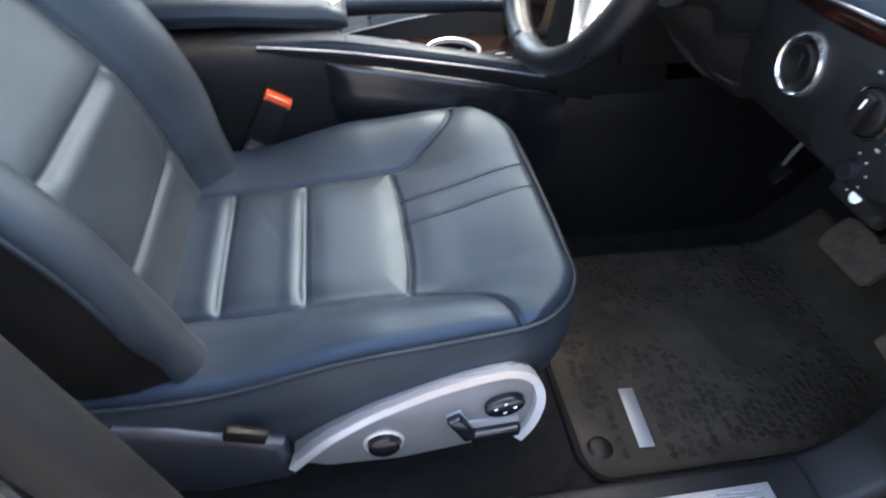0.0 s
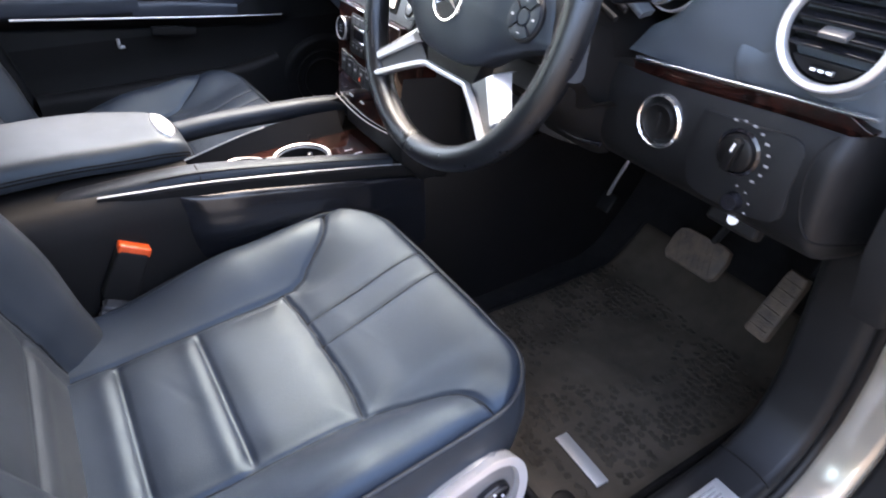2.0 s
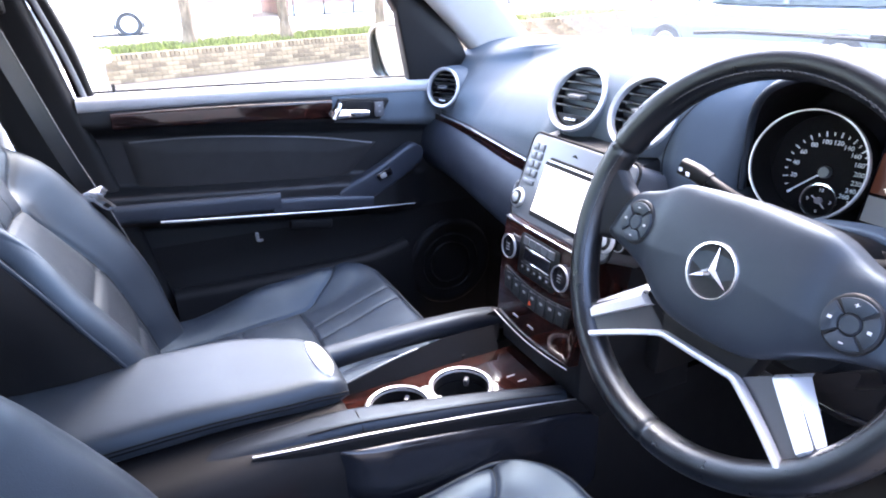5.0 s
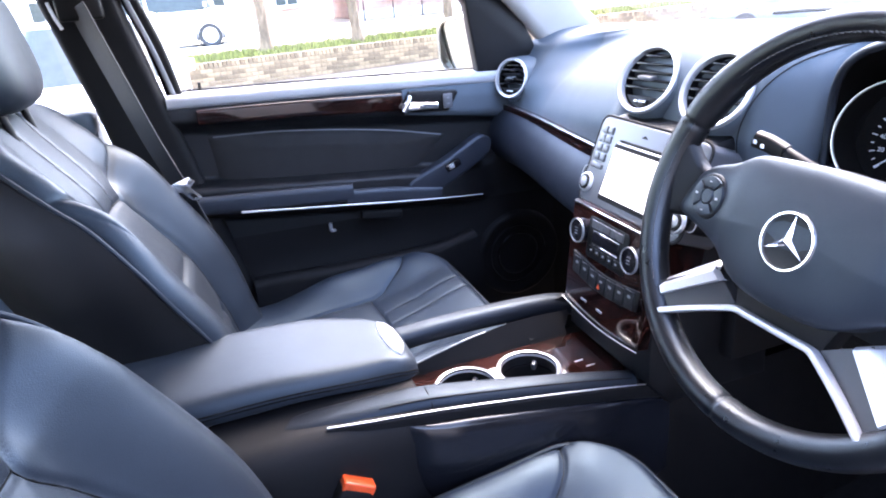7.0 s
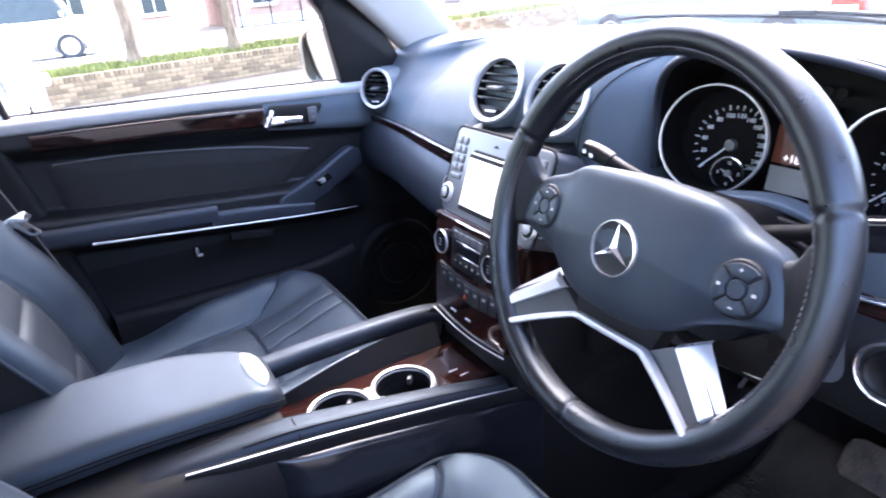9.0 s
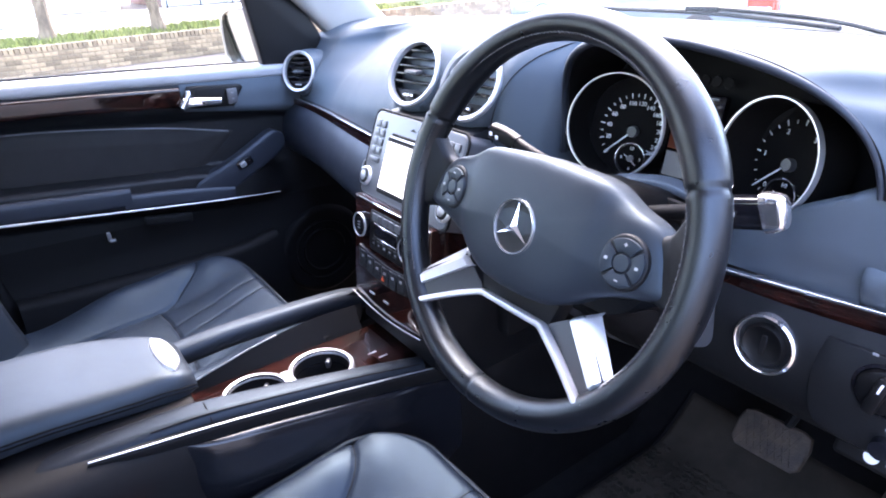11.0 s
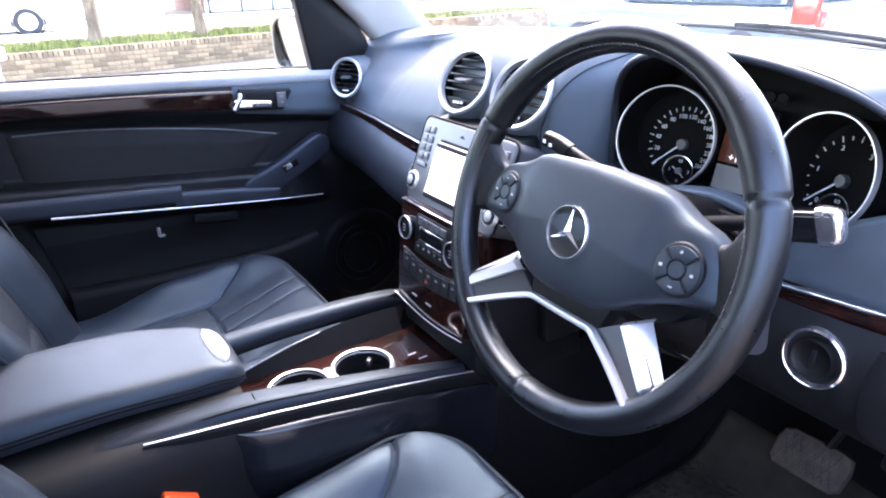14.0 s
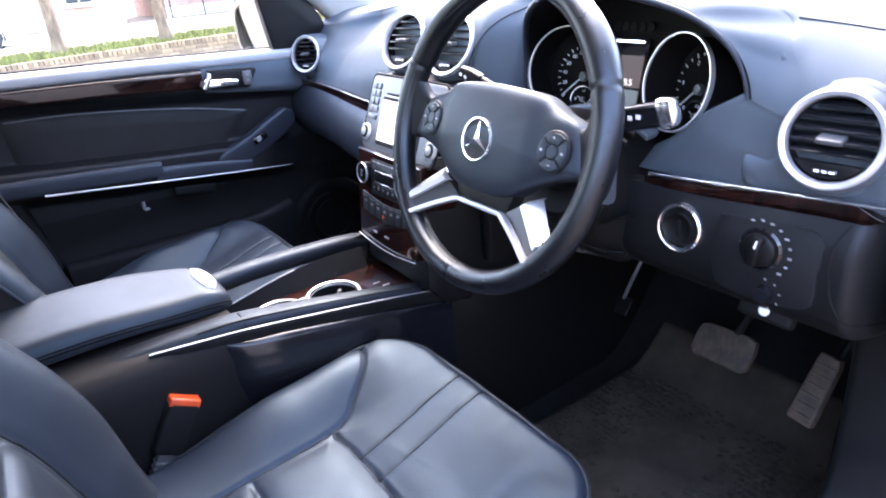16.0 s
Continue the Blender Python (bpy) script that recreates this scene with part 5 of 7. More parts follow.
for s in (-1, 1):
    pod = part("button_pod", prism([(0.026 * math.cos(radians(a)), 0.028 * math.sin(radians(a))) for a in range(0, 360, 10)], 0.008, 0.003, 3), DASH_LOW, wheel, "round cluster of steering wheel buttons", pose(0.004 + s * 0.118, 0.002 - s * 0.003, 0.0062, 0, s * 4, 0) @ Matrix.Scale(0.88, 4))
    part("button", lathe([(0, 0.003), (0.008, 0.003), (0.0095, 0.0)], 24), AIRBAG, pod, m=pose(0, 0, 0))
    for k in range(4):
        a0 = 45 + 90 * k
        outl = [(0.0105 * math.cos(radians(a)), 0.0105 * math.sin(radians(a))) for a in range(a0 - 40, a0 + 41, 10)] + [(0.0235 * math.cos(radians(a)), 0.0245 * math.sin(radians(a))) for a in range(a0 + 40, a0 - 41, -10)]
        part("button", prism(outl, 0.004, 0.001), AIRBAG, pod, m=pose(0, 0, 0.0025, 0, 0, -45))
        b = radians(90 * k)
        mk = letters("+", 0.008) if (k == 1 and s > 0) else rbox(0.004, 0.0012, 0.0006, 0) if k in (1, 3) else rbox(0.0035, 0.0028, 0.0006, 0)
        part("mark", mk, GREY_MARK2, pod, m=pose(0.0170 * math.cos(b), 0.0175 * math.sin(b), 0.0032))
    # arms from the pads to the rim
    arm = sweep(spline([(s * 0.138, 0.000, -0.017), (s * 0.162, 0.004, -0.014), (s * 0.185, 0.010, -0.004)], 12), lambda t: rounded(0.056 + 0.050 * t * t, 0.020 + 0.008 * t, 0.009), (0, 0, 1))
    part("spoke_arm", arm, DASH_LOW, wheel, smooth=60)
    # lower spoke, sinking towards the hub: dark core and silver leaf
    def core(u, v, s=s):
        a, b = (lerp(0.046, 0.121, u), lerp(-0.091, -0.132, u)), (lerp(0.088, 0.139, u), lerp(-0.064, -0.103, u))
        return s * lerp(a[0], b[0], v), lerp(a[1], b[1], v), lerp(-0.013, 0.006, u)
    sp = part("spoke", slab(grid(core, 12, 6), -0.012), SPOKE_GREY, wheel)
    def leaf(u, v, s=s):
        """Bright inner facet, ridge and an outer facet that falls away."""
        a, b = (lerp(0.073, 0.130, u), lerp(-0.0725, -0.116, u)), (lerp(0.0965, 0.1415, u), lerp(-0.0575, -0.100, u))
        w = 0.006 * (max(0.0, 1 - u / 0.06) ** 2 + max(0.0, 1 - (1 - u) / 0.06) ** 2)
        z = (0.000 if v < 0.03 else 0.0040) if v < 0.45 else 0.0040 - 0.015 * (v - 0.45) / 0.55
        return s * lerp(a[0], b[0], v), lerp(a[1], b[1], v), lerp(-0.012, 0.008, u) + z - w
    part("silver_leaf", grid(leaf, 20, 20), SILVER, sp, "satin silver spoke inlay", smooth=25)
half_edge = [(0.0, -0.0920, -0.012), (0.030, -0.0920, -0.012), (0.044, -0.0925, -0.012), (0.056, -0.0970, -0.009), (0.088, -0.1130, -0.002), (0.1235, -0.1330, 0.007)]
edge_line = spline([(-x, y, z) for x, y, z in reversed(half_edge[1:])] + half_edge, 90)
part("silver_edge", sweep(edge_line, rounded(0.0065, 0.012, 0.0015, 2), (0, 0, 1)), SILVER, wheel, "satin silver lower edge", pose(0, 0, 0.002))
part("lower_pad", prism([(-0.060, -0.058), (0.060, -0.058), (0.050, -0.091), (-0.050, -0.091)][::-1], 0.02, 0.003), PLASTIC, wheel, m=pose(0, 0, -0.012))

# ---- centre stack ----
STACK = pose(0, 0.114, 1.24, 90 - 21, 0, 0)
stack = thing("centre_stack", "grey multimedia unit and wood-trimmed climate panel", "centre console", m=STACK)
unit = part("head_unit", prism(rounded(0.250, 0.142, 0.014), 0.07, 0.004, 3), UNIT_GREY, stack, "satin grey multimedia unit with lit screen", pose(0, 0.010, 0.0))
part("unit_seam", sweep([Vector((x, y, 0)) for x, y in rounded(0.253, 0.145, 0.015)], circle(0.0022, 6), closed=True), DARK, unit, m=pose(0, 0, -0.003))
part("screen_frame", prism(rounded(0.143, 0.092, 0.004), 0.002, 0.001), DARK, unit, m=pose(0, -0.013, 0.0012))
part("screen", rbox(0.128, 0.077, 0.002, 0.0005, 1), SCREEN, unit, "white lit screen", pose(-0.003, -0.012, 0.0022))
part("disc_slot", rbox(0.125, 0.0042, 0.003, 0.001, 1), DARK, unit, m=pose(0.0, 0.039, 0.0))
part("slot_edge", rbox(0.128, 0.0025, 0.004, 0.0008, 1), SILVER, unit, m=pose(0.0, 0.0345, 0.0008))
part("arrow", ([(-0.008, 0, 0), (0.008, 0, 0), (0, 0.005, 0)], [(0, 1, 2)]), DARK, unit, m=pose(-0.008, 0.052, 0.0006))
for s in (-1, 1):
    for r in range(5):
        for c in range(2):
            if r == 4 and c == 1:
                continue
            part("key", rbox(0.0135 if r < 4 else 0.029, 0.0125 if r < 4 else 0.009, 0.004, 0.0015, 2), UNIT_GREY, unit, m=pose(s * 0.100 + (-0.0075 + 0.015 * c if r < 4 else 0), 0.050 - 0.0150 * r, 0.0005))
    ear = part("knob_surround", prism(rounded(0.034, 0.036, 0.010), 0.03, 0.003, 2), PLASTIC, unit, m=pose(s * 0.126, -0.032, -0.006))
    part("ear_edge", sweep([Vector((x, y, 0)) for x, y in rounded(0.030, 0.032, 0.009)], circle(0.0009, 6), closed=True), MATT_SILVER, ear)
    kn = part("volume_knob", lathe([(0, 0.007), (0.010, 0.007), (0.0125, 0.006), (0.013, 0.0)], 28), PLASTIC, unit, m=pose(s * 0.113, -0.041, 0))
    part("knob_cap", lathe([(0, 0.001), (0.007, 0.0008), (0.0085, 0)], 24), MATT_SILVER, kn, m=pose(0, 0, 0.007))
    part("knob_ring", lathe([(0.0131, 0.0), (0.0135, 0.005), (0.0155, 0.004), (0.017, 0.0)], 28), SILVER, kn)
SIb = STACK.inverted()
LOWP = SIb @ pose(0, 0.070, 1.12, 90 - 8, 0, 0)


def lower_outline():
    pts = [(-0.112, 0.066), (0.112, 0.066), (0.112, 0.0), (0.108, -0.06), (0.104, -0.108)]
    pts += [(0.104 - 0.208 * i / 12, -0.108 - 0.009 * math.sin(math.pi * i / 12)) for i in range(1, 12)]
    return (pts + [(-0.104, -0.108), (-0.108, -0.06), (-0.112, 0.0)])[::-1]


panel = part("climate_panel", prism(lower_outline(), 0.08, 0.003, 2), WOOD, stack, "dark burr wood climate panel", LOWP)
part("bright_line", rbox(0.222, 0.003, 0.003, 0.001, 1), CHROME, panel, m=pose(0, 0.064, 0.0005))
part("chrome_lip", sweep(spline([(-0.106 + 0.212 * i / 10, -0.110 - 0.009 * math.sin(math.pi * i / 10), 0.003) for i in range(11)], 40), rounded(0.0018, 0.003, 0.0007, 2)), MATT_SILVER, panel)
part("climate_bezel", prism(rounded(0.104, 0.068, 0.006), 0.003, 0.001), PLASTIC, panel, m=pose(-0.005, 0.020, 0.0022))
for s, kx in ((-1, -0.077), (1, 0.065)):
    kn = part("climate_knob", lathe([(0, 0.0115), (0.012, 0.0120), (0.0172, 0.0105), (0.0190, 0.011), (0.0205, 0.0)], 40), GLOSS, panel, m=pose(kx, 0.022, 0))
    part("knob_ring", lathe([(0.0184, 0.0105), (0.0188, 0.0124), (0.0199, 0.0124), (0.0204, 0.0095)], 48), MATT_SILVER, kn, "thin chrome knob ring")
    for k in range(3):
        part("mark", rbox(0.008, 0.0012, 0.0005, 0), GREY_MARK, kn, m=pose(0, -0.005 + 0.005 * k, 0.0122))
part("display", rbox(0.070, 0.018, 0.002, 0.0005, 1), GLOSS, panel, m=pose(-0.006, 0.022, 0.0034))
for dy in (-0.011, 0.011):
    part("display_line", rbox(0.070, 0.0022, 0.002, 0.0005, 1), CHROME, panel, m=pose(-0.006, 0.022 + dy, 0.0036))
for k in range(5):
    part("climate_key", rbox(0.0155, 0.013, 0.003, 0.001, 1), UNIT_GREY, panel, m=pose(-0.040 + 0.017 * k, 0.044, 0.003))
    part("climate_key", rbox(0.0155, 0.012, 0.003, 0.001, 1), PLASTIC, panel, m=pose(-0.040 + 0.017 * k, 0.0005, 0.003))
    part("mark", rbox(0.005, 0.003, 0.0005, 0), GREY_MARK, panel, m=pose(-0.040 + 0.017 * k, 0.0005, 0.0047))
bank = [(-0.092, -0.018)] + [(-0.092 + 0.184 * i / 12, -0.018 - 0.010 * math.sin(math.pi * i / 12)) for i in range(1, 12)] + [(0.092, -0.018), (0.088, -0.052)] + [(0.088 - 0.176 * i / 12, -0.052 - 0.010 * math.sin(math.pi * i / 12)) for i in range(1, 12)] + [(-0.088, -0.052)]
sw = part("switch_bank", prism(bank[::-1], 0.004, 0.001), PLASTIC, panel, m=pose(0, 0, 0.0025))
for k in range(7):
    x = -0.072 + 0.024 * k
    part("switch", rbox(0.0225, 0.029, 0.003, 0.001, 1), DASH_LOW, sw, m=pose(x, -0.035 - 0.010 * math.sin(math.pi * (x + 0.09) / 0.18), 0.0012))
    part("mark", rbox(0.007, 0.004, 0.0005, 0), GREY_MARK, sw, m=pose(x, -0.030 - 0.010 * math.sin(math.pi * (x + 0.09) / 0.18), 0.003))
part("hazard_mark", ([(-0.0045, -0.004, 0), (0.0045, -0.004, 0), (0, 0.0045, 0)], [(0, 1, 2)]), RED, sw, "red warning triangle", pose(-0.005, -0.050, 0.0032))
for x in (-0.045, 0.0):
    part("bright_mark", rbox(0.016, 0.003, 0.001, 0.0003, 1), SILVER, panel, m=pose(x, -0.092, 0.0006))
part("stack_body", moved(prism([(0.105, 0.90), (0.062, 0.95), (0.062, 1.10), (0.085, 1.19), (0.135, 1.31), (0.26, 1.33), (0.30, 0.90)], 0.224, 0.01, 2), SIb @ Matrix(((0, 0, 1, 0.111), (1, 0, 0, 0.012), (0, 1, 0, 0), (0, 0, 0, 1)))), DASH_LOW, stack)

# ---- centre console ----
CX = -0.035
console = thing("centre_console", "black centre console with wood deck and silver strips", "centre console", (0, -0.2, 0.5))
C = lambda shape: in_world(console, shape)


def tunnel_fn(u, v):
    """Side walls and top of the tunnel; v runs over the section."""
    y = -0.95 + 1.86 * u
    wide = 0.105 + 0.035 * step(y, -0.05, 0.30)
    top = 0.930 + 0.05 * step(-y, 0.24, 0.36)
    drop = 0.075 * (1 - step(-y, 0.24, 0.30))
    sec = [(-wide - 0.03, 0.47), (-wide - 0.015, 0.70), (-wide, top - 0.06), (-wide + 0.012, top - 0.012), (-wide + 0.035, top - drop), (wide - 0.035, top - drop), (wide - 0.012, top - 0.012), (wide, top - 0.06), (wide + 0.015, 0.70), (wide + 0.03, 0.47)]
    t = v * (len(sec) - 1)
    i = min(int(t), len(sec) - 2)
    return CX + lerp(sec[i][0], sec[i + 1][0], t - i), y, lerp(sec[i][1], sec[i + 1][1], t - i)


part("tunnel", C(grid(tunnel_fn, 56, 45)), PLASTIC, console, "black plastic tunnel sides")
# recessed deck in wood with the cup holders
DZ = 0.940
CUPS = [(-0.020, -0.172), (-0.020, -0.062)]


def holed_plate(x0, x1, y0, y1, z, holes, r, n=40):
    """A flat plate with round holes and a rim that turns down."""
    bm = bmesh.new()
    loops = [[(x0, y0), (x1, y0), (x1, y1), (x0, y1)]] + [[(hx + r * math.cos(2 * math.pi * i / n), hy + r * math.sin(2 * math.pi * i / n)) for i in range(n)] for hx, hy in holes]
    edges = []
    for loop in loops:
        vs = [bm.verts.new((x, y, z)) for x, y in loop]
        edges += [bm.edges.new((vs[i], vs[(i + 1) % len(vs)])) for i in range(len(vs))]
    bmesh.ops.triangle_fill(bm, use_beauty=True, edges=edges)
    bmesh.ops.solidify(bm, geom=bm.faces[:], thickness=0.008)
    return from_bm(bm)


deck = part("deck", C(holed_plate(CX - 0.058, CX + 0.070, -0.262, 0.085, DZ - 0.004, CUPS, 0.0465)), WOOD, console, "dark burr wood deck", smooth=20)
for x, y in CUPS:
    cup = part("cup_holder", C(moved(lathe([(0.0, -0.066), (0.039, -0.066), (0.042, -0.058), (0.0460, 0.004)], 40), Matrix.Translation((x, y, DZ - 0.006)))), DARK, deck)
    part("cup_ring", C(moved(lathe([(0.0455, 0.002), (0.0470, 0.009), (0.0500, 0.0105), (0.0535, 0.008), (0.0545, 0.0)], 56), Matrix.Translation((x, y, DZ - 0.004)))), SILVER, cup, "satin silver cup ring")
    part("cup_wall", C(moved(lathe([(0.0465, 0.008), (0.0455, -0.008), (0.0448, -0.016)], 40), Matrix.Translation((x, y, DZ - 0.004)))), GLOSS, cup)
    for a in (20, 140, 260):
        part("cup_finger", C(moved(rbox(0.014, 0.008, 0.014, 0.003, 2), Matrix.Translation((x, y, DZ - 0.016)) @ pose(0, 0, 0, 0, 0, a) @ pose(0.039, 0, 0))), UNIT_GREY, cup)
part("cup_bridge", C(rbox(0.052, 0.013, 0.005, 0.002, 2, (-0.020, -0.117, DZ + 0.0030))), SILVER, deck)
# silver slivers stand in for white reflections on the polished deck
for dx in (0.0, 0.02):
    part("bright_mark", C(rbox(0.003, 0.016, 0.001, 0.0003, 1, (-0.012 + dx, 0.028 + dx * 0.5, DZ - 0.0035))), SILVER, deck)
# padded bars either side
RAIL = material("rail_vinyl", (0.0065, 0.0072, 0.0095), 0.48, grain=0.2, grain_scale=1100, kind="pebble", vary=0.12, vary_scale=6, rough_vary=0.04, spec=0.27, tint=(0.52, 0.76, 1.0))
rail = part("side_rail", C(sweep(spline([(0.020, -0.56, 0.976), (0.030, -0.44, 0.986), (0.039, -0.35, 0.9905), (0.048, -0.262, 0.990), (0.058, -0.15, 0.975), (0.066, -0.04, 0.957), (0.075, 0.068, 0.937)], 50), lambda t: rounded(0.050 - 0.016 * max(0.0, t * 1.9 - 0.9), 0.034, 0.0155, 8))), RAIL, console, "padded black bar beside the cup holders", smooth=60)
part("rail_joint", C(sweep([Vector((0.0483 + 0.0256 * math.cos(a), -0.258, 0.9897 + 0.0176 * math.sin(a))) for a in [radians(-40 + 9 * k) for k in range(23)]], circle(0.0011, 6))), STITCH, rail)
part("stitch_line", C(tube([(0.059, -0.33, 1.0060), (0.066, -0.260, 1.0050), (0.073, -0.15, 0.9895), (0.079, -0.04, 0.9710), (0.086, 0.062, 0.9515)], 0.0011, 6)), STITCH, rail)
part("side_rail", C(sweep(spline([(-0.128, -0.26, 0.992), (-0.134, -0.16, 0.992), (-0.143, -0.04, 0.984), (-0.150, 0.045, 0.974), (-0.152, 0.09, 0.962)], 30), rounded(0.042, 0.036, 0.0165, 8))), RAIL, console, "padded black grab bar", smooth=60)
part("bar_foot", C(sweep(spline([(-0.150, 0.060, 0.985), (-0.140, 0.062, 0.955), (-0.120, 0.040, 0.938), (-0.105, -0.02, 0.934)], 16), lambda t: rounded(0.04 - 0.02 * t, 0.03 - 0.012 * t, 0.007), (1, 0, 0.2))), DARK, console)
ledge_top = [(-0.098, -0.258, 0.950), (-0.104, -0.19, 0.962), (-0.110, -0.12, 0.972), (-0.116, -0.03, 0.977), (-0.120, 0.055, 0.972)]
ledge_line = spline(ledge_top, 30)
wall = part("inner_wall", C(slab(grid(lambda u, v: ledge_line[int(round(u * 30))].lerp(Vector((-0.094, ledge_line[int(round(u * 30))].y, 0.930)), v), 30, 6), -0.002)), DARK, console, "dark inner wall beside the deck", smooth=60)
part("wall_edge", C(sweep(ledge_line[:18], circle(0.0016, 8))), MATT_SILVER, wall, "thin bright edge")
# silver strip, side panel and lower flare on the driver's side
strip_pts = [(0.062, -0.403, 1.002), (0.071, -0.354, 1.001), (0.079, -0.259, 0.9935), (0.083, -0.15, 0.9775), (0.087, -0.039, 0.9595), (0.091, 0.077, 0.9385), (0.096, 0.18, 0.912)]
part("silver_strip", C(sweep(spline(strip_pts, 60), lambda t: rounded(0.0026, 0.0012 + 0.0006 * math.sin(math.pi * t), 0.0004), (0, 0, 1))), SILVER, console, "tapering satin silver strip")
part("strip_base", C(sweep(spline([(x - 0.008, y, z - 0.0135) for x, y, z in strip_pts], 40), lambda t: [(a * min(1, 0.2 + 3 * t) + 0.010 * (1 - min(1, 0.2 + 3 * t)), b * min(1, 0.2 + 3 * t) + 0.011 * (1 - min(1, 0.2 + 3 * t))) for a, b in rounded(0.022, 0.026, 0.006)], (0, 0, 1))), DARK, console, "dark edge under the strip")
PANEL_RIM = [(0.060, -0.42, 0.990), (0.068, -0.350, 0.986), (0.076, -0.305, 0.981), (0.0815, -0.275, 0.978), (0.0835, -0.245, 0.9745), (0.085, -0.197, 0.968), (0.086, -0.103, 0.950), (0.088, 0.002, 0.930), (0.090, 0.060, 0.916), (0.092, 0.13, 0.898)]
rim_line = spline(PANEL_RIM, 90)


def knee_face(u, v):
    """A glossy rounded shoulder below the rim that rolls down into the side of the tunnel."""
    r = rim_line[int(round(u * (len(rim_line) - 1)))]
    q = min(1.0, max(0.0, (r.y + 0.300) / 0.085))
    k = math.sqrt(1 - (1 - q) ** 2) * (1 - 0.7 * step(u, 0.75, 1.0))
    side = CX + 0.105 + 0.035 * step(r.y, -0.05, 0.30)
    p = [(r.x - 0.030, r.z - 0.010), (r.x - 0.008, r.z - 0.001), (r.x, r.z), (r.x + 0.007 * k, r.z - 0.0012 - 0.0008 * k), (r.x + 0.0125 * k, r.z - 0.010), (r.x + 0.019 * k, r.z - 0.034), (r.x + 0.024 * k, r.z - 0.070), (lerp(r.x + 0.018 * k, side + 0.010, 0.5), r.z - 0.130), (side + 0.012, r.z - 0.22)]
    x, z = along(p, v)
    return x, r.y, z


part("side_panel", C(grid(knee_face, 90, 48)), PANEL_GLOSS, console, "smooth black knee panel", smooth=70)

# armrest with its release button


def lid_top(y):
    k = min(1.0, max(0.0, (y + 0.305) / 0.053))
    return 1.043 + 0.010 * step(-y, 0.30, 0.50) - 0.030 * (1 - math.sqrt(1 - k * k * 0.96))


def armrest_fn(u, v):
    a = 2 * math.pi * u
    q = lambda c, e: math.copysign(abs(c) ** e, c)
    y = -0.252 - 0.43 * (v * 0.35 + 0.65 * v * v)
    near = 0.006 - 0.012 * max(0.0, 1 - (-0.252 - y) / 0.03) ** 2
    far = -0.190 + 0.075 * max(0.0, 1 - (-0.252 - y) / 0.15) ** 1.7
    mid, half = (near + far) / 2, (near - far) / 2
    top = lid_top(y)
    low = 0.998 + 0.012 * step(-y, 0.27, 0.45)
    c, s = q(math.cos(a), 0.30), math.sin(a)
    crown = top - 0.016 * abs(math.cos(a)) ** 5
    z = lerp(low + 0.012, crown, abs(s) ** 0.36) if s > 0 else lerp(low + 0.012, low, abs(s) ** 0.4)
    return mid + half * c, y, z


arm = part("armrest", C(joined(grid(armrest_fn, 96, 60, close_u=True), ([armrest_fn(i / 96, 0) for i in range(96)], [tuple(range(96))]), ([armrest_fn(i / 96, 1) for i in range(96)], [tuple(range(96))]))), LEATHER, console, "padded black leather armrest lid", smooth=60)
for off, zz in ((0.0, 0.0), (0.0012, -0.005)):
    part("armrest_seam", C(sweep([Vector(armrest_fn(0.030, k / 40)) + Vector((0.0004 + off, 0, zz)) for k in range(41)], circle(0.0011, 6))), STITCH, arm)
part("release_button", C(moved(prism([(p.x, p.y) for p in spline([(-0.052, -0.010, 0), (-0.046, 0.006, 0), (-0.020, 0.014, 0), (0.020, 0.014, 0), (0.046, 0.004, 0), (0.052, -0.004, 0), (0.030, -0.014, 0), (-0.02, -0.016, 0), (-0.052, -0.010, 0)], 32)][:-1], 0.014, 0.004, 3), pose(-0.064, -0.2735, 1.0415, -19, 0, 2))), SILVER, arm, "bright silver release button")
bin_section = [(-0.170, 0.60), (-0.170, 0.965), (-0.150, 0.996), (0.010, 1.003), (0.056, 1.001), (0.070, 0.994), (0.080, 0.980), (0.086, 0.950), (0.089, 0.90), (0.080, 0.60)]
part("bin", C(moved(prism([(x, z) for x, z in bin_section], 0.60, 0.010, 3), Matrix(((1, 0, 0, 0), (0, 0, 1, -0.263), (0, 1, 0, 0), (0, 0, 0, 1))))), DARK, console, "black storage bin below the armrest", smooth=60)


# ---- front passenger's door ----
door = thing("passenger_door", "closed black-trimmed passenger door with wood strip", "car door", (-0.80, -0.15, 0.5))
P = lambda shape: in_world(door, shape)
DOOR_Y0, DOOR_Y1 = -0.56, 0.42


def door_x(y, z):
    """How far the door lining stands into the cabin."""
    fall = 0.05 * (y + 0.15)
    upper, belt, arm, strip = 1.325 - fall, 1.240 - 2 * fall, 1.094 - 2.0 * fall, 1.052 - 2.4 * fall
    x = -0.790
    x += 0.030 * step(z, belt - 0.02, belt + 0.02) - 0.012 * step(z, upper - 0.05, upper + 0.02)
    ledge = step(z, strip - 0.055, strip - 0.01) * (1 - step(z, arm + 0.006, arm + 0.022)) * (1 - step(y, 0.08, 0.24))
    x += 0.062 * ledge
    x += 0.020 * step(-z, -0.93, -0.80) * (1 - step(y, 0.15, 0.3))
    return x


def door_fn(u, v):
    y = DOOR_Y0 + (DOOR_Y1 - DOOR_Y0) * u
    z = 0.50 + (0.830 - 0.05 * (y + 0.15)) * v
    return door_x(y, z), y, z


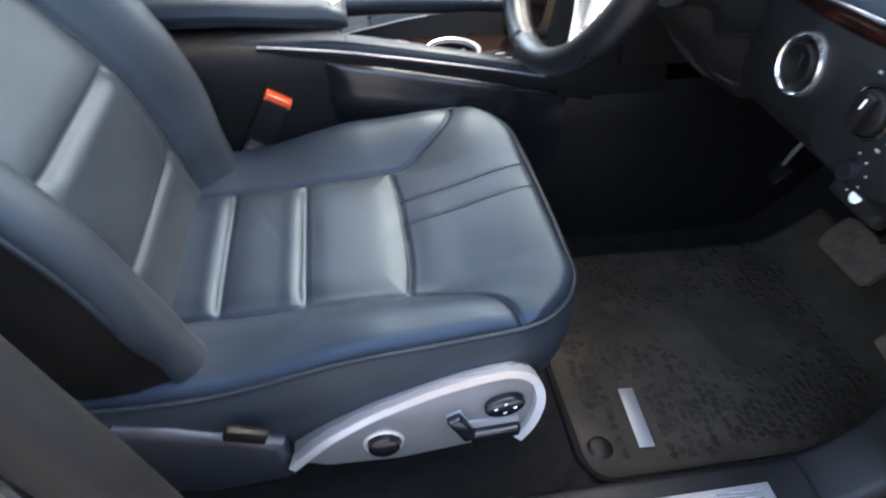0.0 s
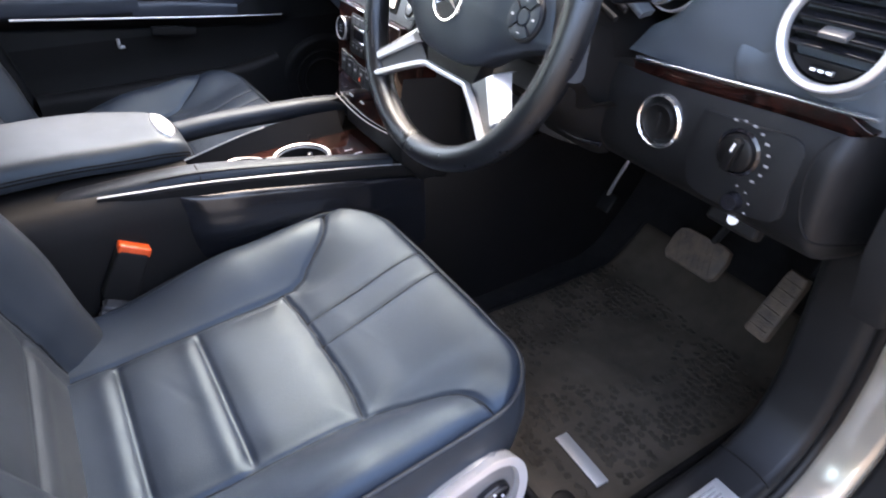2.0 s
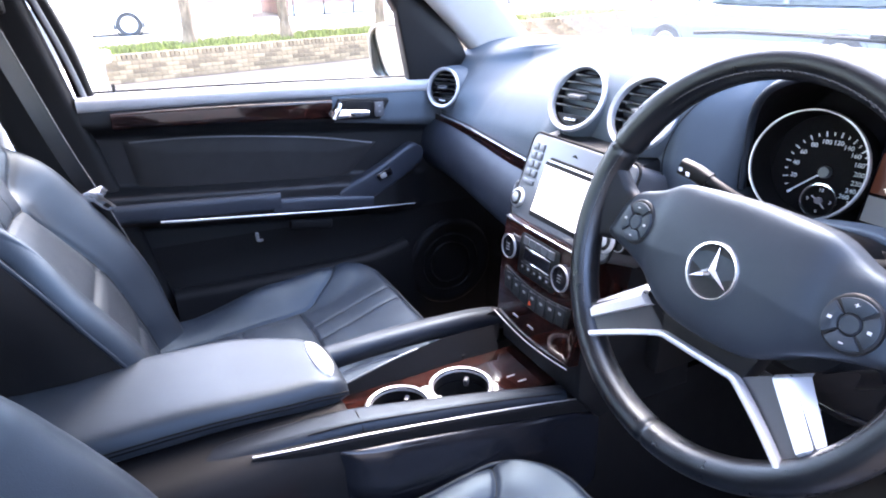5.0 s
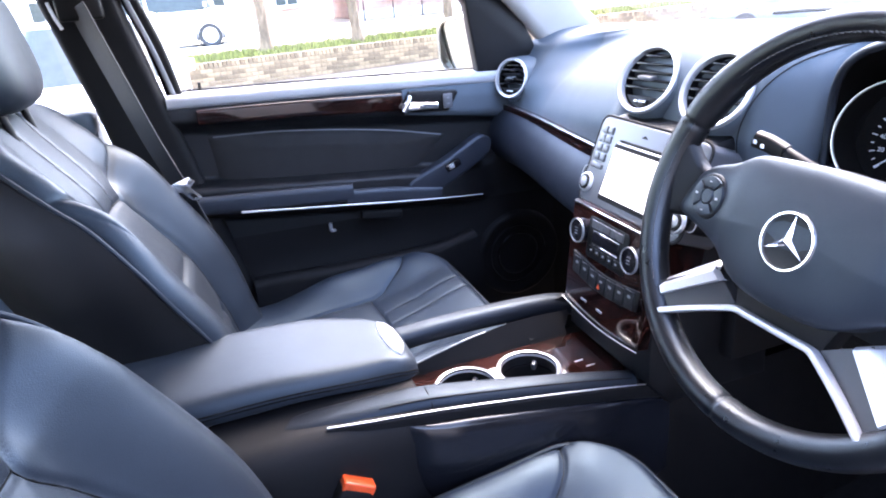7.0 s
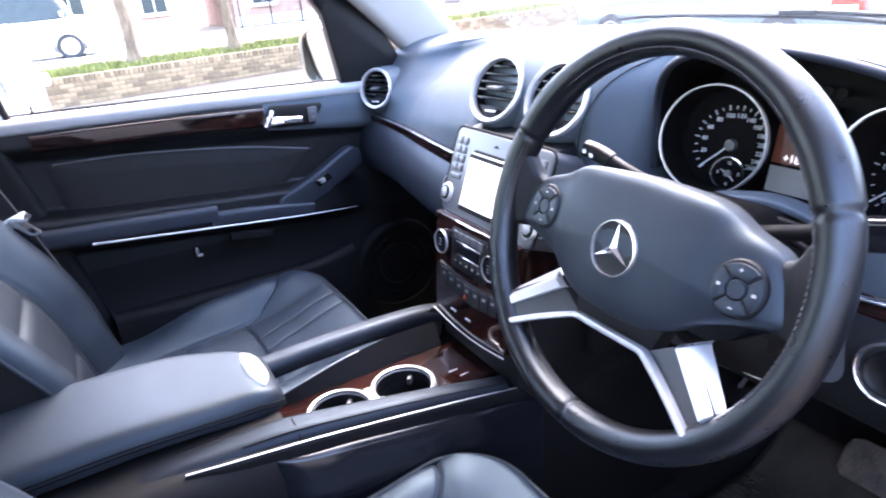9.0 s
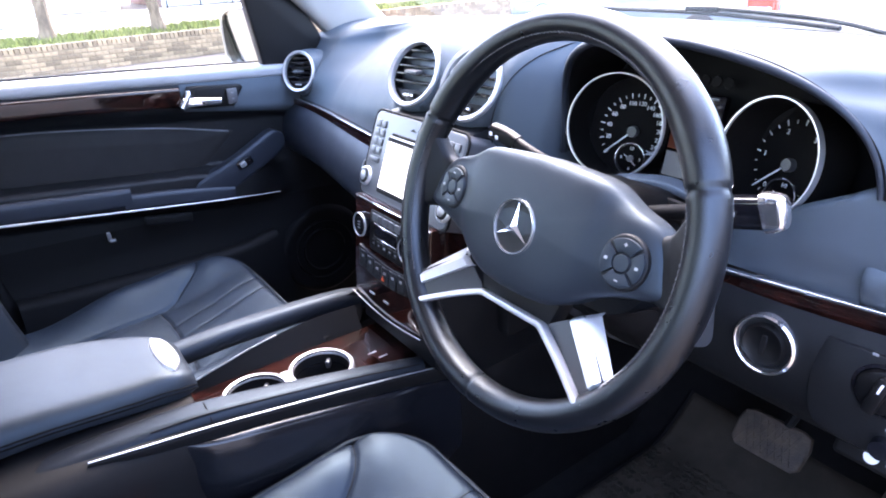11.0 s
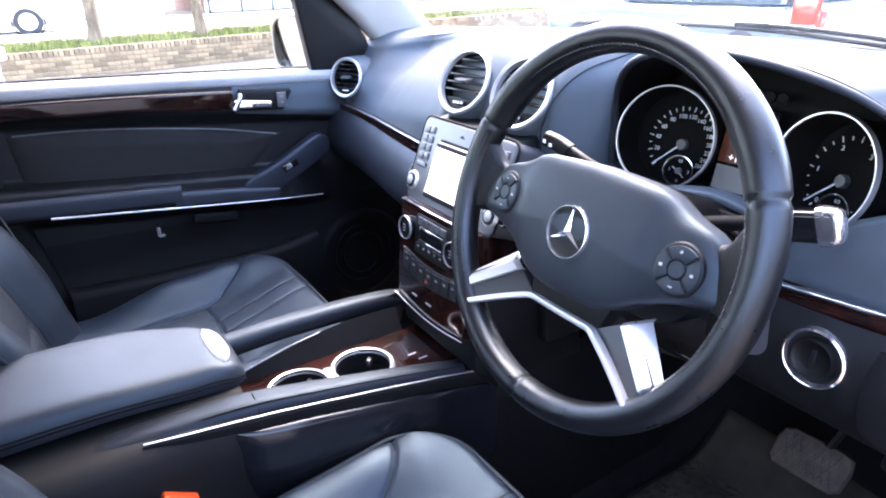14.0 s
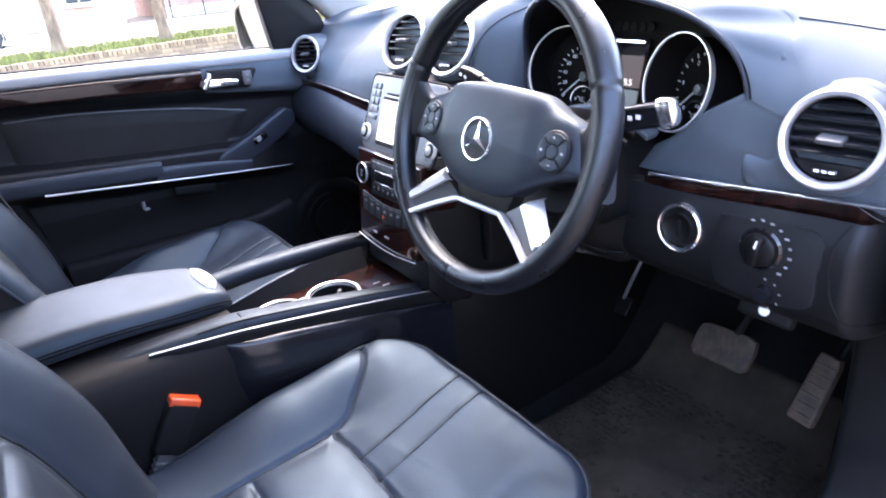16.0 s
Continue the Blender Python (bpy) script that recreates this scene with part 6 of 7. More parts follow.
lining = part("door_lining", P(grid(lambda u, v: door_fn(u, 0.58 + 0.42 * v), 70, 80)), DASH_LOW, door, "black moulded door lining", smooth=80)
part("lower_lining", P(grid(lambda u, v: door_fn(u, 0.58 * v), 70, 70)), DARK, door, "matt black lower door lining", smooth=80)
# paler dash colour stands in for sky light on the lining
part("upper_lining", P(grid(lambda u, v: (lambda y, z: (door_x(y, z) + 0.0022, y, z))(lerp(-0.02, DOOR_Y1, u), lerp(1.236 - 0.148 * lerp(-0.02, DOOR_Y1, u), 1.326 - 0.05 * (lerp(-0.02, DOOR_Y1, u) + 0.15), v)), 30, 16)), DASH_SKYLIT, door, "soft black upper lining by the handle, lightened as if sky-lit", smooth=80)
part("outer_skin", P(rbox(0.05, 0.98, 0.80, 0.02, 3, (-0.90, -0.07, 0.86))), PAINT, door, "champagne painted outer skin")
# window light on the black ledge is put into this pale grey
LEDGE_SKYLIT = material("skylit_ledge_vinyl", (0.24, 0.245, 0.26), 0.36, grain=0.2, grain_scale=900, vary=0.1, vary_scale=8, spec=0.6)
part("belt_top", P(sweep(spline([(-0.800, DOOR_Y0, 1.338), (-0.800, -0.15, 1.322), (-0.802, 0.25, 1.302), (-0.806, DOOR_Y1, 1.293)], 24), rounded(0.085, 0.030, 0.012))), LEDGE_SKYLIT, door, "soft black window ledge, sky light put into its pale colour", smooth=60)
part("window_seal", P(sweep(spline([(-0.834, DOOR_Y0, 1.352), (-0.834, -0.15, 1.336), (-0.836, 0.30, 1.313)], 20), rounded(0.010, 0.012, 0.004))), DARK, door)
part("lock_pin", lathe([(0, 0.018), (0.0035, 0.017), (0.004, 0.0)], 12), DARK, door, m=pose(-0.822 + 0.80, -0.485 + 0.15, 1.352 - 0.5))
part("wood_strip", P(sweep(spline([(-0.757, -0.502, 1.301), (-0.755, -0.40, 1.297), (-0.754, -0.25, 1.289), (-0.755, -0.10, 1.279), (-0.757, -0.025, 1.273)], 40), lambda t: rounded(0.016, 0.034 + 0.012 * t, 0.007), (0, 0, 1))), WOOD, door, "dark glossy burr wood strip", smooth=60)
# inner handle in its bezel
bez = part("handle_bezel", P(moved(prism([(-0.005, 1.296), (0.118, 1.286), (0.125, 1.279), (0.095, 1.236), (0.0, 1.244), (-0.030, 1.254)], 0.010, 0.004, 3), Matrix(((0, 0, 1, -0.749), (1, 0, 0, 0), (0, 1, 0, 0), (0, 0, 0, 1))))), PLASTIC, door)
part("bezel_hollow", P(moved(prism([(0.010, 1.288), (0.078, 1.282), (0.072, 1.250), (0.006, 1.253)], 0.004, 0.001), Matrix(((0, 0, 1, -0.7465), (1, 0, 0, 0), (0, 1, 0, 0), (0, 0, 0, 1))))), DARK, bez)
part("door_handle", P(joined(sweep(spline([(-0.742, -0.026, 1.254), (-0.738, -0.013, 1.274), (-0.738, -0.008, 1.289)], 12), lambda t: rounded(0.012, 0.030 - 0.016 * t, 0.005), (1, 0, 0)), sweep(spline([(-0.738, -0.022, 1.263), (-0.730, 0.015, 1.261), (-0.730, 0.060, 1.257)], 16), lambda t: rounded(0.012, 0.022 - 0.006 * t, 0.005)))), CHROME, bez, "bright satin door handle")
part("lock_switch", P(rbox(0.006, 0.024, 0.036, 0.002, 2, (-0.746, 0.094, 1.262))), UNIT_GREY, bez)
for dz in (-0.006, 0.008):
    part("mark", P(rbox(0.001, 0.006, 0.003, 0, 1, (-0.7425, 0.094, 1.262 + dz))), GREY_MARK, bez)


# cloth inset with a soft welt
def inset_fn(u, v):
    top = 1.251 - 0.030 * u - 0.050 * u * u
    low = lerp(1.090, 1.040, u)
    left, right = lerp(-0.478, -0.492, v), lerp(-0.050, 0.095, v)
    y = lerp(left, right, u)
    z = lerp(low, top, v)
    puff = min(1, 6 * u, 6 * (1 - u), 5 * v, 5 * (1 - v))
    return -0.7885 + 0.014 * math.sqrt(max(0, puff)), y, z


part("cloth_inset", P(grid(inset_fn, 40, 30)), FABRIC, door, "dark grey padded door inset", smooth=80)
part("inset_welt", P(tube([inset_fn(0.02, 0.98), inset_fn(0.3, 1.0), inset_fn(0.7, 1.0), inset_fn(0.98, 0.98)], 0.0018, 8)), UNIT_GREY, lining)
part("armrest_pad", P(sweep(spline([(-0.745, -0.54, 1.104), (-0.742, -0.36, 1.090), (-0.742, -0.183, 1.075)], 20), rounded(0.056, 0.046, 0.013))), VINYL, door, "padded black armrest", smooth=60)
part("arm_ledge", P(sweep(spline([(-0.742, -0.20, 1.063), (-0.742, -0.10, 1.053), (-0.748, 0.050, 1.029)], 20), rounded(0.054, 0.040, 0.012))), VINYL, door, smooth=60)
part("pull_ramp", P(sweep(spline([(-0.742, -0.04, 1.040), (-0.743, 0.05, 1.072), (-0.749, 0.12, 1.104), (-0.766, 0.205, 1.144)], 24), lambda t: rounded(0.036, 0.066 * math.sqrt(max(0.10, 1 - (2 * t - 1) ** 12)), 0.010), (0, 0, 1))), VINYL, door, smooth=60)
sp = part("window_switch", P(moved(rbox(0.042, 0.020, 0.008, 0.003, 2), Matrix(((0, 0, 1, -0.7245), (1, 0, 0, 0.088), (0, 1, 0, 1.100), (0, 0, 0, 1))) @ pose(0, 0, 0, 0, 0, 22))), GLOSS, door)
part("switch_key", P(moved(rbox(0.016, 0.014, 0.010, 0.003, 2), Matrix(((0, 0, 1, -0.7225), (1, 0, 0, 0.083), (0, 1, 0, 1.098), (0, 0, 0, 1))) @ pose(0, 0, 0, 0, 0, 22))), MATT_SILVER, sp)
part("silver_strip", P(sweep(spline([(-0.712, -0.452, 1.078), (-0.709, -0.25, 1.055), (-0.712, 0.0, 1.025), (-0.738, 0.172, 1.001)], 40), lambda t: rounded(0.005, 0.0056 * (1 - 0.5 * t), 0.0016))), SILVER, door, "thin satin silver strip")
part("pull_cup", P(moved(rbox(0.016, 0.11, 0.026, 0.007, 3), pose(-0.742, -0.112, 0.998, -9, 0, 0))), DARK, lining)
part("net_hook", P(joined(rbox(0.010, 0.008, 0.022, 0.002, 2, (-0.762, -0.245, 0.982)), rbox(0.012, 0.014, 0.006, 0.002, 2, (-0.758, -0.240, 0.973)))), MATT_SILVER, lining, "small bright hook")
# lower pocket and loudspeaker
part("door_pocket", P(sweep(spline([(-0.752, -0.46, 0.74), (-0.742, -0.25, 0.735), (-0.742, 0.02, 0.735), (-0.758, 0.16, 0.75)], 24), rounded(0.050, 0.30, 0.020))), DARK, door, smooth=60)
spk = part("loudspeaker", P(moved(lathe([(0.0, -0.006), (0.085, -0.004), (0.110, 0.004), (0.122, 0.010), (0.130, 0.004), (0.134, -0.006)], 56), Matrix(((0, 0, 1, -0.776), (1, 0, 0, 0.292), (0, 1, 0, 0.785), (0, 0, 0, 1))))), DARK, door, "round black loudspeaker grille", smooth=80)
for r in (0.06, 0.085, 0.104):
    part("grille_ring", P(moved(lathe([(r, -0.004), (r + 0.003, 0.001), (r + 0.006, -0.004)], 40), Matrix(((0, 0, 1, -0.774), (1, 0, 0, 0.292), (0, 1, 0, 0.785), (0, 0, 0, 1))))), PLASTIC, spk)

# ---- outside mirror ----
mirror = thing("door_mirror", "champagne outside mirror on the passenger door", "mirror", m=pose(-1.0, 0.248, 1.362, 0, 0, 28))
Q = lambda shape: in_world(mirror, shape)


def shell_fn(u, v):
    a = 2 * math.pi * u
    q = lambda c, e: math.copysign(abs(c) ** e, c)
    s = 1 - 0.55 * v ** 2.2
    return 0.100 * q(math.cos(a), 0.5) * s, 0.12 * v, 0.082 * q(math.sin(a), 0.5) * s


part("housing", joined(grid(shell_fn, 64, 14, close_u=True), ([shell_fn(i / 64, 1) for i in range(64)], [tuple(range(64))])), PAINT, mirror, "champagne mirror housing", smooth=60)
glass_edge = [Vector(shell_fn(i / 64, 0)) for i in range(64)]
part("mirror_glass", ([tuple(p * 0.94) for p in glass_edge], [tuple(range(64))]), material("mirror_silvering", (0.50, 0.54, 0.52), 0.02, metal=1.0), mirror, m=pose(0, -0.002, 0, 7, 0, -10))
part("glass_rim", sweep([p * 0.965 for p in glass_edge], rounded(0.009, 0.008, 0.003, 2), (0, 1, 0), closed=True), PAINT, mirror)
part("foot", Q(sweep(spline([(-0.96, 0.30, 1.295), (-0.90, 0.30, 1.275), (-0.83, 0.30, 1.27)], 8), rounded(0.05, 0.035, 0.012))), PLASTIC, mirror)

# ---- seat belt of the passenger ----
belt = thing("seat_belt", "dark grey seat belt hanging beside the passenger's seat", "seat belt", (-0.70, -0.60, 1.2))
B = lambda shape: in_world(belt, shape)
part("webbing", B(sweep(spline([(-0.715, -0.675, 1.55), (-0.700, -0.640, 1.42), (-0.690, -0.600, 1.27), (-0.680, -0.562, 1.15), (-0.668, -0.50, 0.92), (-0.66, -0.47, 0.72)], 40), rounded(0.003, 0.060, 0.001), (0.75, 0.65, 0.0))), WEB, belt, "woven dark grey webbing")
part("guide", B(rbox(0.022, 0.085, 0.045, 0.008, 3, (-0.728, -0.672, 1.545))), PLASTIC, belt, "black belt guide loop")
part("guide_trim", B(sweep(spline([(-0.708, -0.722, 1.56), (-0.706, -0.715, 1.53), (-0.704, -0.708, 1.51)], 8), rounded(0.004, 0.006, 0.001))), SILVER, belt)
tongue_m = Matrix(((-0.10, 0.10, 0.99, -0.652), (0.955, -0.655, 0.15, -0.560), (0.28, 0.748, -0.05, 1.172), (0, 0, 0, 1)))
part("latch_tongue", B(moved(prism([(-0.030, 0.020), (0.030, 0.020), (0.030, 0.004), (0.011, -0.006), (0.011, -0.034), (0.006, -0.040), (-0.006, -0.040), (-0.011, -0.034), (-0.011, -0.006), (-0.030, 0.004)][::-1], 0.004, 0.001), tongue_m)), CHROME, belt, "bright steel latch tongue")
part("tongue_slot", B(moved(rbox(0.010, 0.012, 0.0052, 0.001, 1, (0, -0.026, -0.002)), tongue_m)), DARK, belt)

# ---- footwell ----
mat_thing = thing("floor_mat", "dark grey-brown worn carpet mat with silver badge", "floor mat", (0.42, 0.34, 0.578))
FM = lambda shape: in_world(mat_thing, shape)


def mat_fn(u, v):
    left = lerp(0.186, 0.20, v)
    right = 0.670 - 0.05 * step(v, 0.72, 1.0)
    # round corners at the near end
    y = 0.036 + 0.64 * v
    cut = 0.045 - math.sqrt(max(0.0, 0.045 ** 2 - max(0.0, 0.081 - y) ** 2))
    x = lerp(left + cut, right - cut, u)
    rim = min(u, 1 - u, v * 1.2, (1 - v) * 1.2)
    base = 0.575 + 0.28 * step(y, 0.54, 0.90)
    ripple = 0.003 * noise.noise(Vector((x * 9, y * 9, 0))) + 0.0016 * noise.noise(Vector((x * 40, y * 40, 3)))
    return x, y, base + 0.014 + ripple - 0.009 * max(0, 1 - rim / 0.02)


part("mat_top", FM(grid(mat_fn, 90, 110)), MAT, mat_thing, "worn dark brown pile", smooth=80)
edge_pts = [mat_fn(0.0, v / 40) for v in range(40, -1, -1)] + [mat_fn(u / 8, 0) for u in range(1, 9)] + [mat_fn(1, v / 40) for v in range(1, 41)]
part("binding", FM(sweep([Vector(p) for p in edge_pts], circle(0.006, 8))), CARPET, mat_thing, "black bound edge")
part("badge", FM(moved(rbox(0.108, 0.025, 0.004, 0.0015, 2), pose(0.576, 0.142, 0.5925, 0, 0, -3))), MATT_SILVER, mat_thing, "plain silver badge bar")
part("mat_stud", FM(moved(lathe([(0, 0.004), (0.014, 0.004), (0.018, 0.002), (0.020, 0)], 28), Matrix.Translation((0.619, 0.068, 0.5905)))), PLASTIC, mat_thing)
# darker tufts left in loose rows where the pile is worn
tufts = []
rng = random.Random(11)
for i in range(34):
    for j in range(34):
        x, y = 0.21 + 0.44 * (i + 0.5 * (j % 2)) / 34 + rng.uniform(-0.003, 0.003), 0.075 + 0.50 * j / 34 + rng.uniform(-0.003, 0.003)
        worn = math.exp(-((x - 0.42) / 0.085) ** 2 - ((y - 0.36) / 0.17) ** 2) + 0.35 * noise.noise(Vector((x * 14, y * 14, 7)))
        if rng.random() < 0.25 + worn * 1.1 or (0.50 < x < 0.65 and 0.115 < y < 0.17) or (0.58 < x and y < 0.10):
            continue
        z = mat_fn((x - 0.186) / 0.484, (y - 0.036) / 0.64)[2]
        tufts.append(moved(rbox(rng.uniform(0.010, 0.015), rng.uniform(0.010, 0.015), 0.003, 0.0015, 1), Matrix.Translation((x, y, z)) @ pose(0, 0, 0, rng.uniform(-14, 14), rng.uniform(-14, 14), rng.uniform(0, 90))))
tagged(part("worn_pile", FM(joined(*tufts)), material("mat_tuft", (0.0265, 0.0222, 0.0178), 0.95, grain=1.0, grain_scale=900, vary=0.3, vary_scale=30, spec=0.08), mat_thing), kind="stuff")


def pedal(name, label, m, outline, mat, arm, ribs, steel=DARK, thick=0.008):
    p = thing(name, label, "pedal", m=m)
    pad_ = part("pedal_pad", prism(outline, 0.016, 0.005, 3), mat, p)
    for a, b in ribs:
        part("rib", sweep([Vector((*a, 0.0004)), Vector((*b, 0.0004))], rounded(0.0026, 0.0026, 0.001)), mat, pad_)
    part("pedal_arm", moved(tube(arm, thick, 8, 16), m.inverted()), steel, p)
    return p


brk = [(-0.055, 0.030), (-0.060, 0.015), (-0.060, -0.022), (-0.050, -0.034), (0.045, -0.036), (0.056, -0.026), (0.060, 0.010), (0.056, 0.032), (0.040, 0.038), (-0.040, 0.038)]
pedal("brake_pedal", "worn grey-brown rubber brake pedal", pose(0.426, 0.545, 0.766, 54, 0, 4), brk[::-1], RUBBER, [(0.44, 0.57, 0.79), (0.46, 0.64, 0.91), (0.46, 0.70, 1.04)],
      [((-0.052 + 0.012 * k, 0.030), (-0.030 + 0.012 * k, -0.028)) for k in range(7)] + [((-0.030 + 0.012 * k, 0.030), (-0.052 + 0.012 * k, -0.028)) for k in range(7)])
acc = [(-0.017, 0.072), (0.015, 0.072), (0.019, 0.060), (0.022, -0.046), (0.018, -0.051), (-0.018, -0.051), (-0.022, -0.046), (-0.020, 0.060)]
pedal("accelerator_pedal", "worn brown accelerator pedal", pose(0.628, 0.470, 0.805, 60, 0, -8), acc[::-1], RUBBER, [(0.635, 0.54, 0.84), (0.65, 0.60, 0.95), (0.65, 0.68, 1.03)], [((-0.017, -0.036 + 0.018 * k), (0.017, -0.036 + 0.018 * k)) for k in range(6)])
pedal("parking_brake_pedal", "small dark parking brake pedal by the tunnel", pose(0.125, 0.60, 0.72, 55, 0, 0), [(-0.03, -0.025), (0.03, -0.025), (0.032, 0.02), (-0.032, 0.02)], PLASTIC, [(0.130, 0.61, 0.73), (0.157, 0.60, 0.79), (0.175, 0.62, 0.86), (0.19, 0.68, 0.98)], [], MATT_SILVER, 0.0045)

# scuff plate on the sill
scuff = thing("scuff_plate", "bright satin scuff plate on the sill", "scuff plate", (0.765, 0.0, 0.672))
SC = lambda shape: in_world(scuff, shape)
part("plate", SC(rbox(0.044, 0.60, 0.006, 0.002, 2, (0.766, -0.063, 0.6745))), SILVER, scuff)
for k in range(5):
    part("writing_bar", SC(rbox(0.003, 0.060, 0.001, 0, 1, (0.753 + 0.0060 * k, 0.19 - 0.004 * (k % 2), 0.6780))), GREY_MARK, scuff)
part("emblem_bar", SC(rbox(0.022, 0.10, 0.001, 0, 1, (0.766, 0.02, 0.6780))), GREY_MARK, scuff)
# hinge and open driver's door beyond the post
odoor = thing("driver_door", "open driver's door, its dark front edge at the hinge", "car door", (0.97, 0.50, 0.5))
OD = lambda shape: in_world(odoor, shape)
part("door_shell", OD(moved(rbox(0.98, 0.14, 0.82, 0.03, 3, (0.52, 0, 0.43)), Matrix.Translation((0.955, 0.47, 0.48)) @ pose(0, 0, 0, 0, 0, -16))), PLASTIC, odoor)
part("hinge", OD(joined(rbox(0.05, 0.05, 0.045, 0.006, 2, (0.905, 0.405, 0.83)), rbox(0.08, 0.02, 0.03, 0.004, 2, (0.925, 0.385, 0.83)), moved(lathe([(0.012, -0.035), (0.012, 0.035)], 12), Matrix.Translation((0.925, 0.375, 0.83))))), CHROME, odoor, "bare metal door hinge")
part("hinge_bolt", OD(moved(lathe([(0, 0.008), (0.008, 0.008), (0.009, 0)], 8), Matrix.Translation((0.903, 0.378, 0.80)) @ pose(0, 0, 0, 90, 0, 0))), MATT_SILVER, odoor)
# wiper beyond the windscreen
wip = thing("wiper", "black windscreen wiper at rest", "wiper", (0.2, 0.78, 1.40))
part("wiper_arm", in_world(wip, tube([(0.44, 0.74, 1.398), (0.291, 0.80, 1.4155), (0.184, 0.80, 1.4245), (0.074, 0.80, 1.430), (0.0, 0.80, 1.431)], 0.0048, 8)), PLASTIC, wip)
part("blade", in_world(wip, tube([(0.30, 0.775, 1.409), (0.05, 0.80, 1.4215), (-0.28, 0.80, 1.4225), (-0.42, 0.79, 1.415)], 0.0042, 8)), DARK, wip)
part("blade_joint", in_world(wip, rbox(0.075, 0.014, 0.012, 0.004, 2, (0.030, 0.80, 1.4295))), PLASTIC, wip)
part("cowl", in_world(wip, sweep(spline([(-0.80, 0.58, 1.395), (-0.4, 0.76, 1.398), (0, 0.82, 1.398), (0.4, 0.76, 1.398), (0.80, 0.58, 1.395)], 30), rounded(0.05, 0.012, 0.004))), DARK, wip)


# ---- planter wall, trees and grass across the road ----
WALL = Matrix.Translation((-12.45, 0, 0)) @ pose(0, 0, 0, 0, 0, 8)
planter = thing("planter_wall", "low tan brick planter wall across the road", "garden wall", m=WALL)
part("core", joined(rbox(0.20, 40, 0.42, 0.005, 1, (0.0, 8, 0.21))), MORTAR, planter)
part("earth", rbox(4.0, 40, 0.40, 0.05, 2, (-2.1, 8, 0.21)), SOIL, planter)
brick_a = mesh_of("brick", rbox(0.05, 0.222, 0.066, 0.006, 1), BRICK, 30)
brick_b = mesh_of("brick", rbox(0.215, 0.070, 0.105, 0.006, 1), BRICK, 30)
rng = random.Random(5)


def lay(me, y, x, z, turn):
    ob = new("brick", me)
    ob.parent = planter
    ob.matrix_basis = pose(x + rng.uniform(-0.004, 0.004), y, z, 0, rng.uniform(-1.2, 1.2), turn + rng.uniform(-1, 1))


rest_a, rest_b = [], []
for c in range(5):
    for k in range(150):
        y = -10 + 0.236 * k + 0.118 * (c % 2)
        z = 0.036 + 0.078 * c
        if -1.6 < y < 5.4:
            lay(brick_a, y, 0.082, z, 0)
        elif -10 < y < 25:
            rest_a.append(moved(rbox(0.05, 0.222, 0.066, 0), Matrix.Translation((0.082, y, z))))
for k in range(420):
    y = -10 + 0.083 * k
    if -1.6 < y < 5.4:
        lay(brick_b, y, 0.0, 0.447, 0)
    elif y < 25:
        rest_b.append(moved(rbox(0.215, 0.070, 0.105, 0), Matrix.Translation((0.0, y, 0.447))))
tagged(part("far_bricks", joined(*rest_a, *rest_b), BRICK, planter), kind="stuff")


def blades(n, x0, x1, y0, y1, z, seed, h0=0.06, h1=0.22):
    r = random.Random(seed)
    verts, faces = [], []
    for _ in range(n):
        x, y = r.uniform(x0, x1), r.uniform(y0, y1)
        h, a, w = r.uniform(h0, h1) * (0.5 + 0.9 * abs(noise.noise(Vector((x * 0.8, y * 0.8, 0)))) + 0.2), r.uniform(0, 6.28), r.uniform(0.012, 0.028)
        lx, ly = r.uniform(-0.08, 0.08), r.uniform(-0.08, 0.08)
        k = len(verts)
        verts += [(x - w * math.cos(a), y - w * math.sin(a), z), (x + w * math.cos(a), y + w * math.sin(a), z), (x + lx, y + ly, z + h)]
        faces.append((k, k + 1, k + 2))
    return verts, faces


solo("grass", moved(blades(16000, -2.6, -0.10, -6, 14, 0.40, 3), WALL), GRASS, "bright green grass on top of the planter", "grass", kind="stuff", smooth=0)


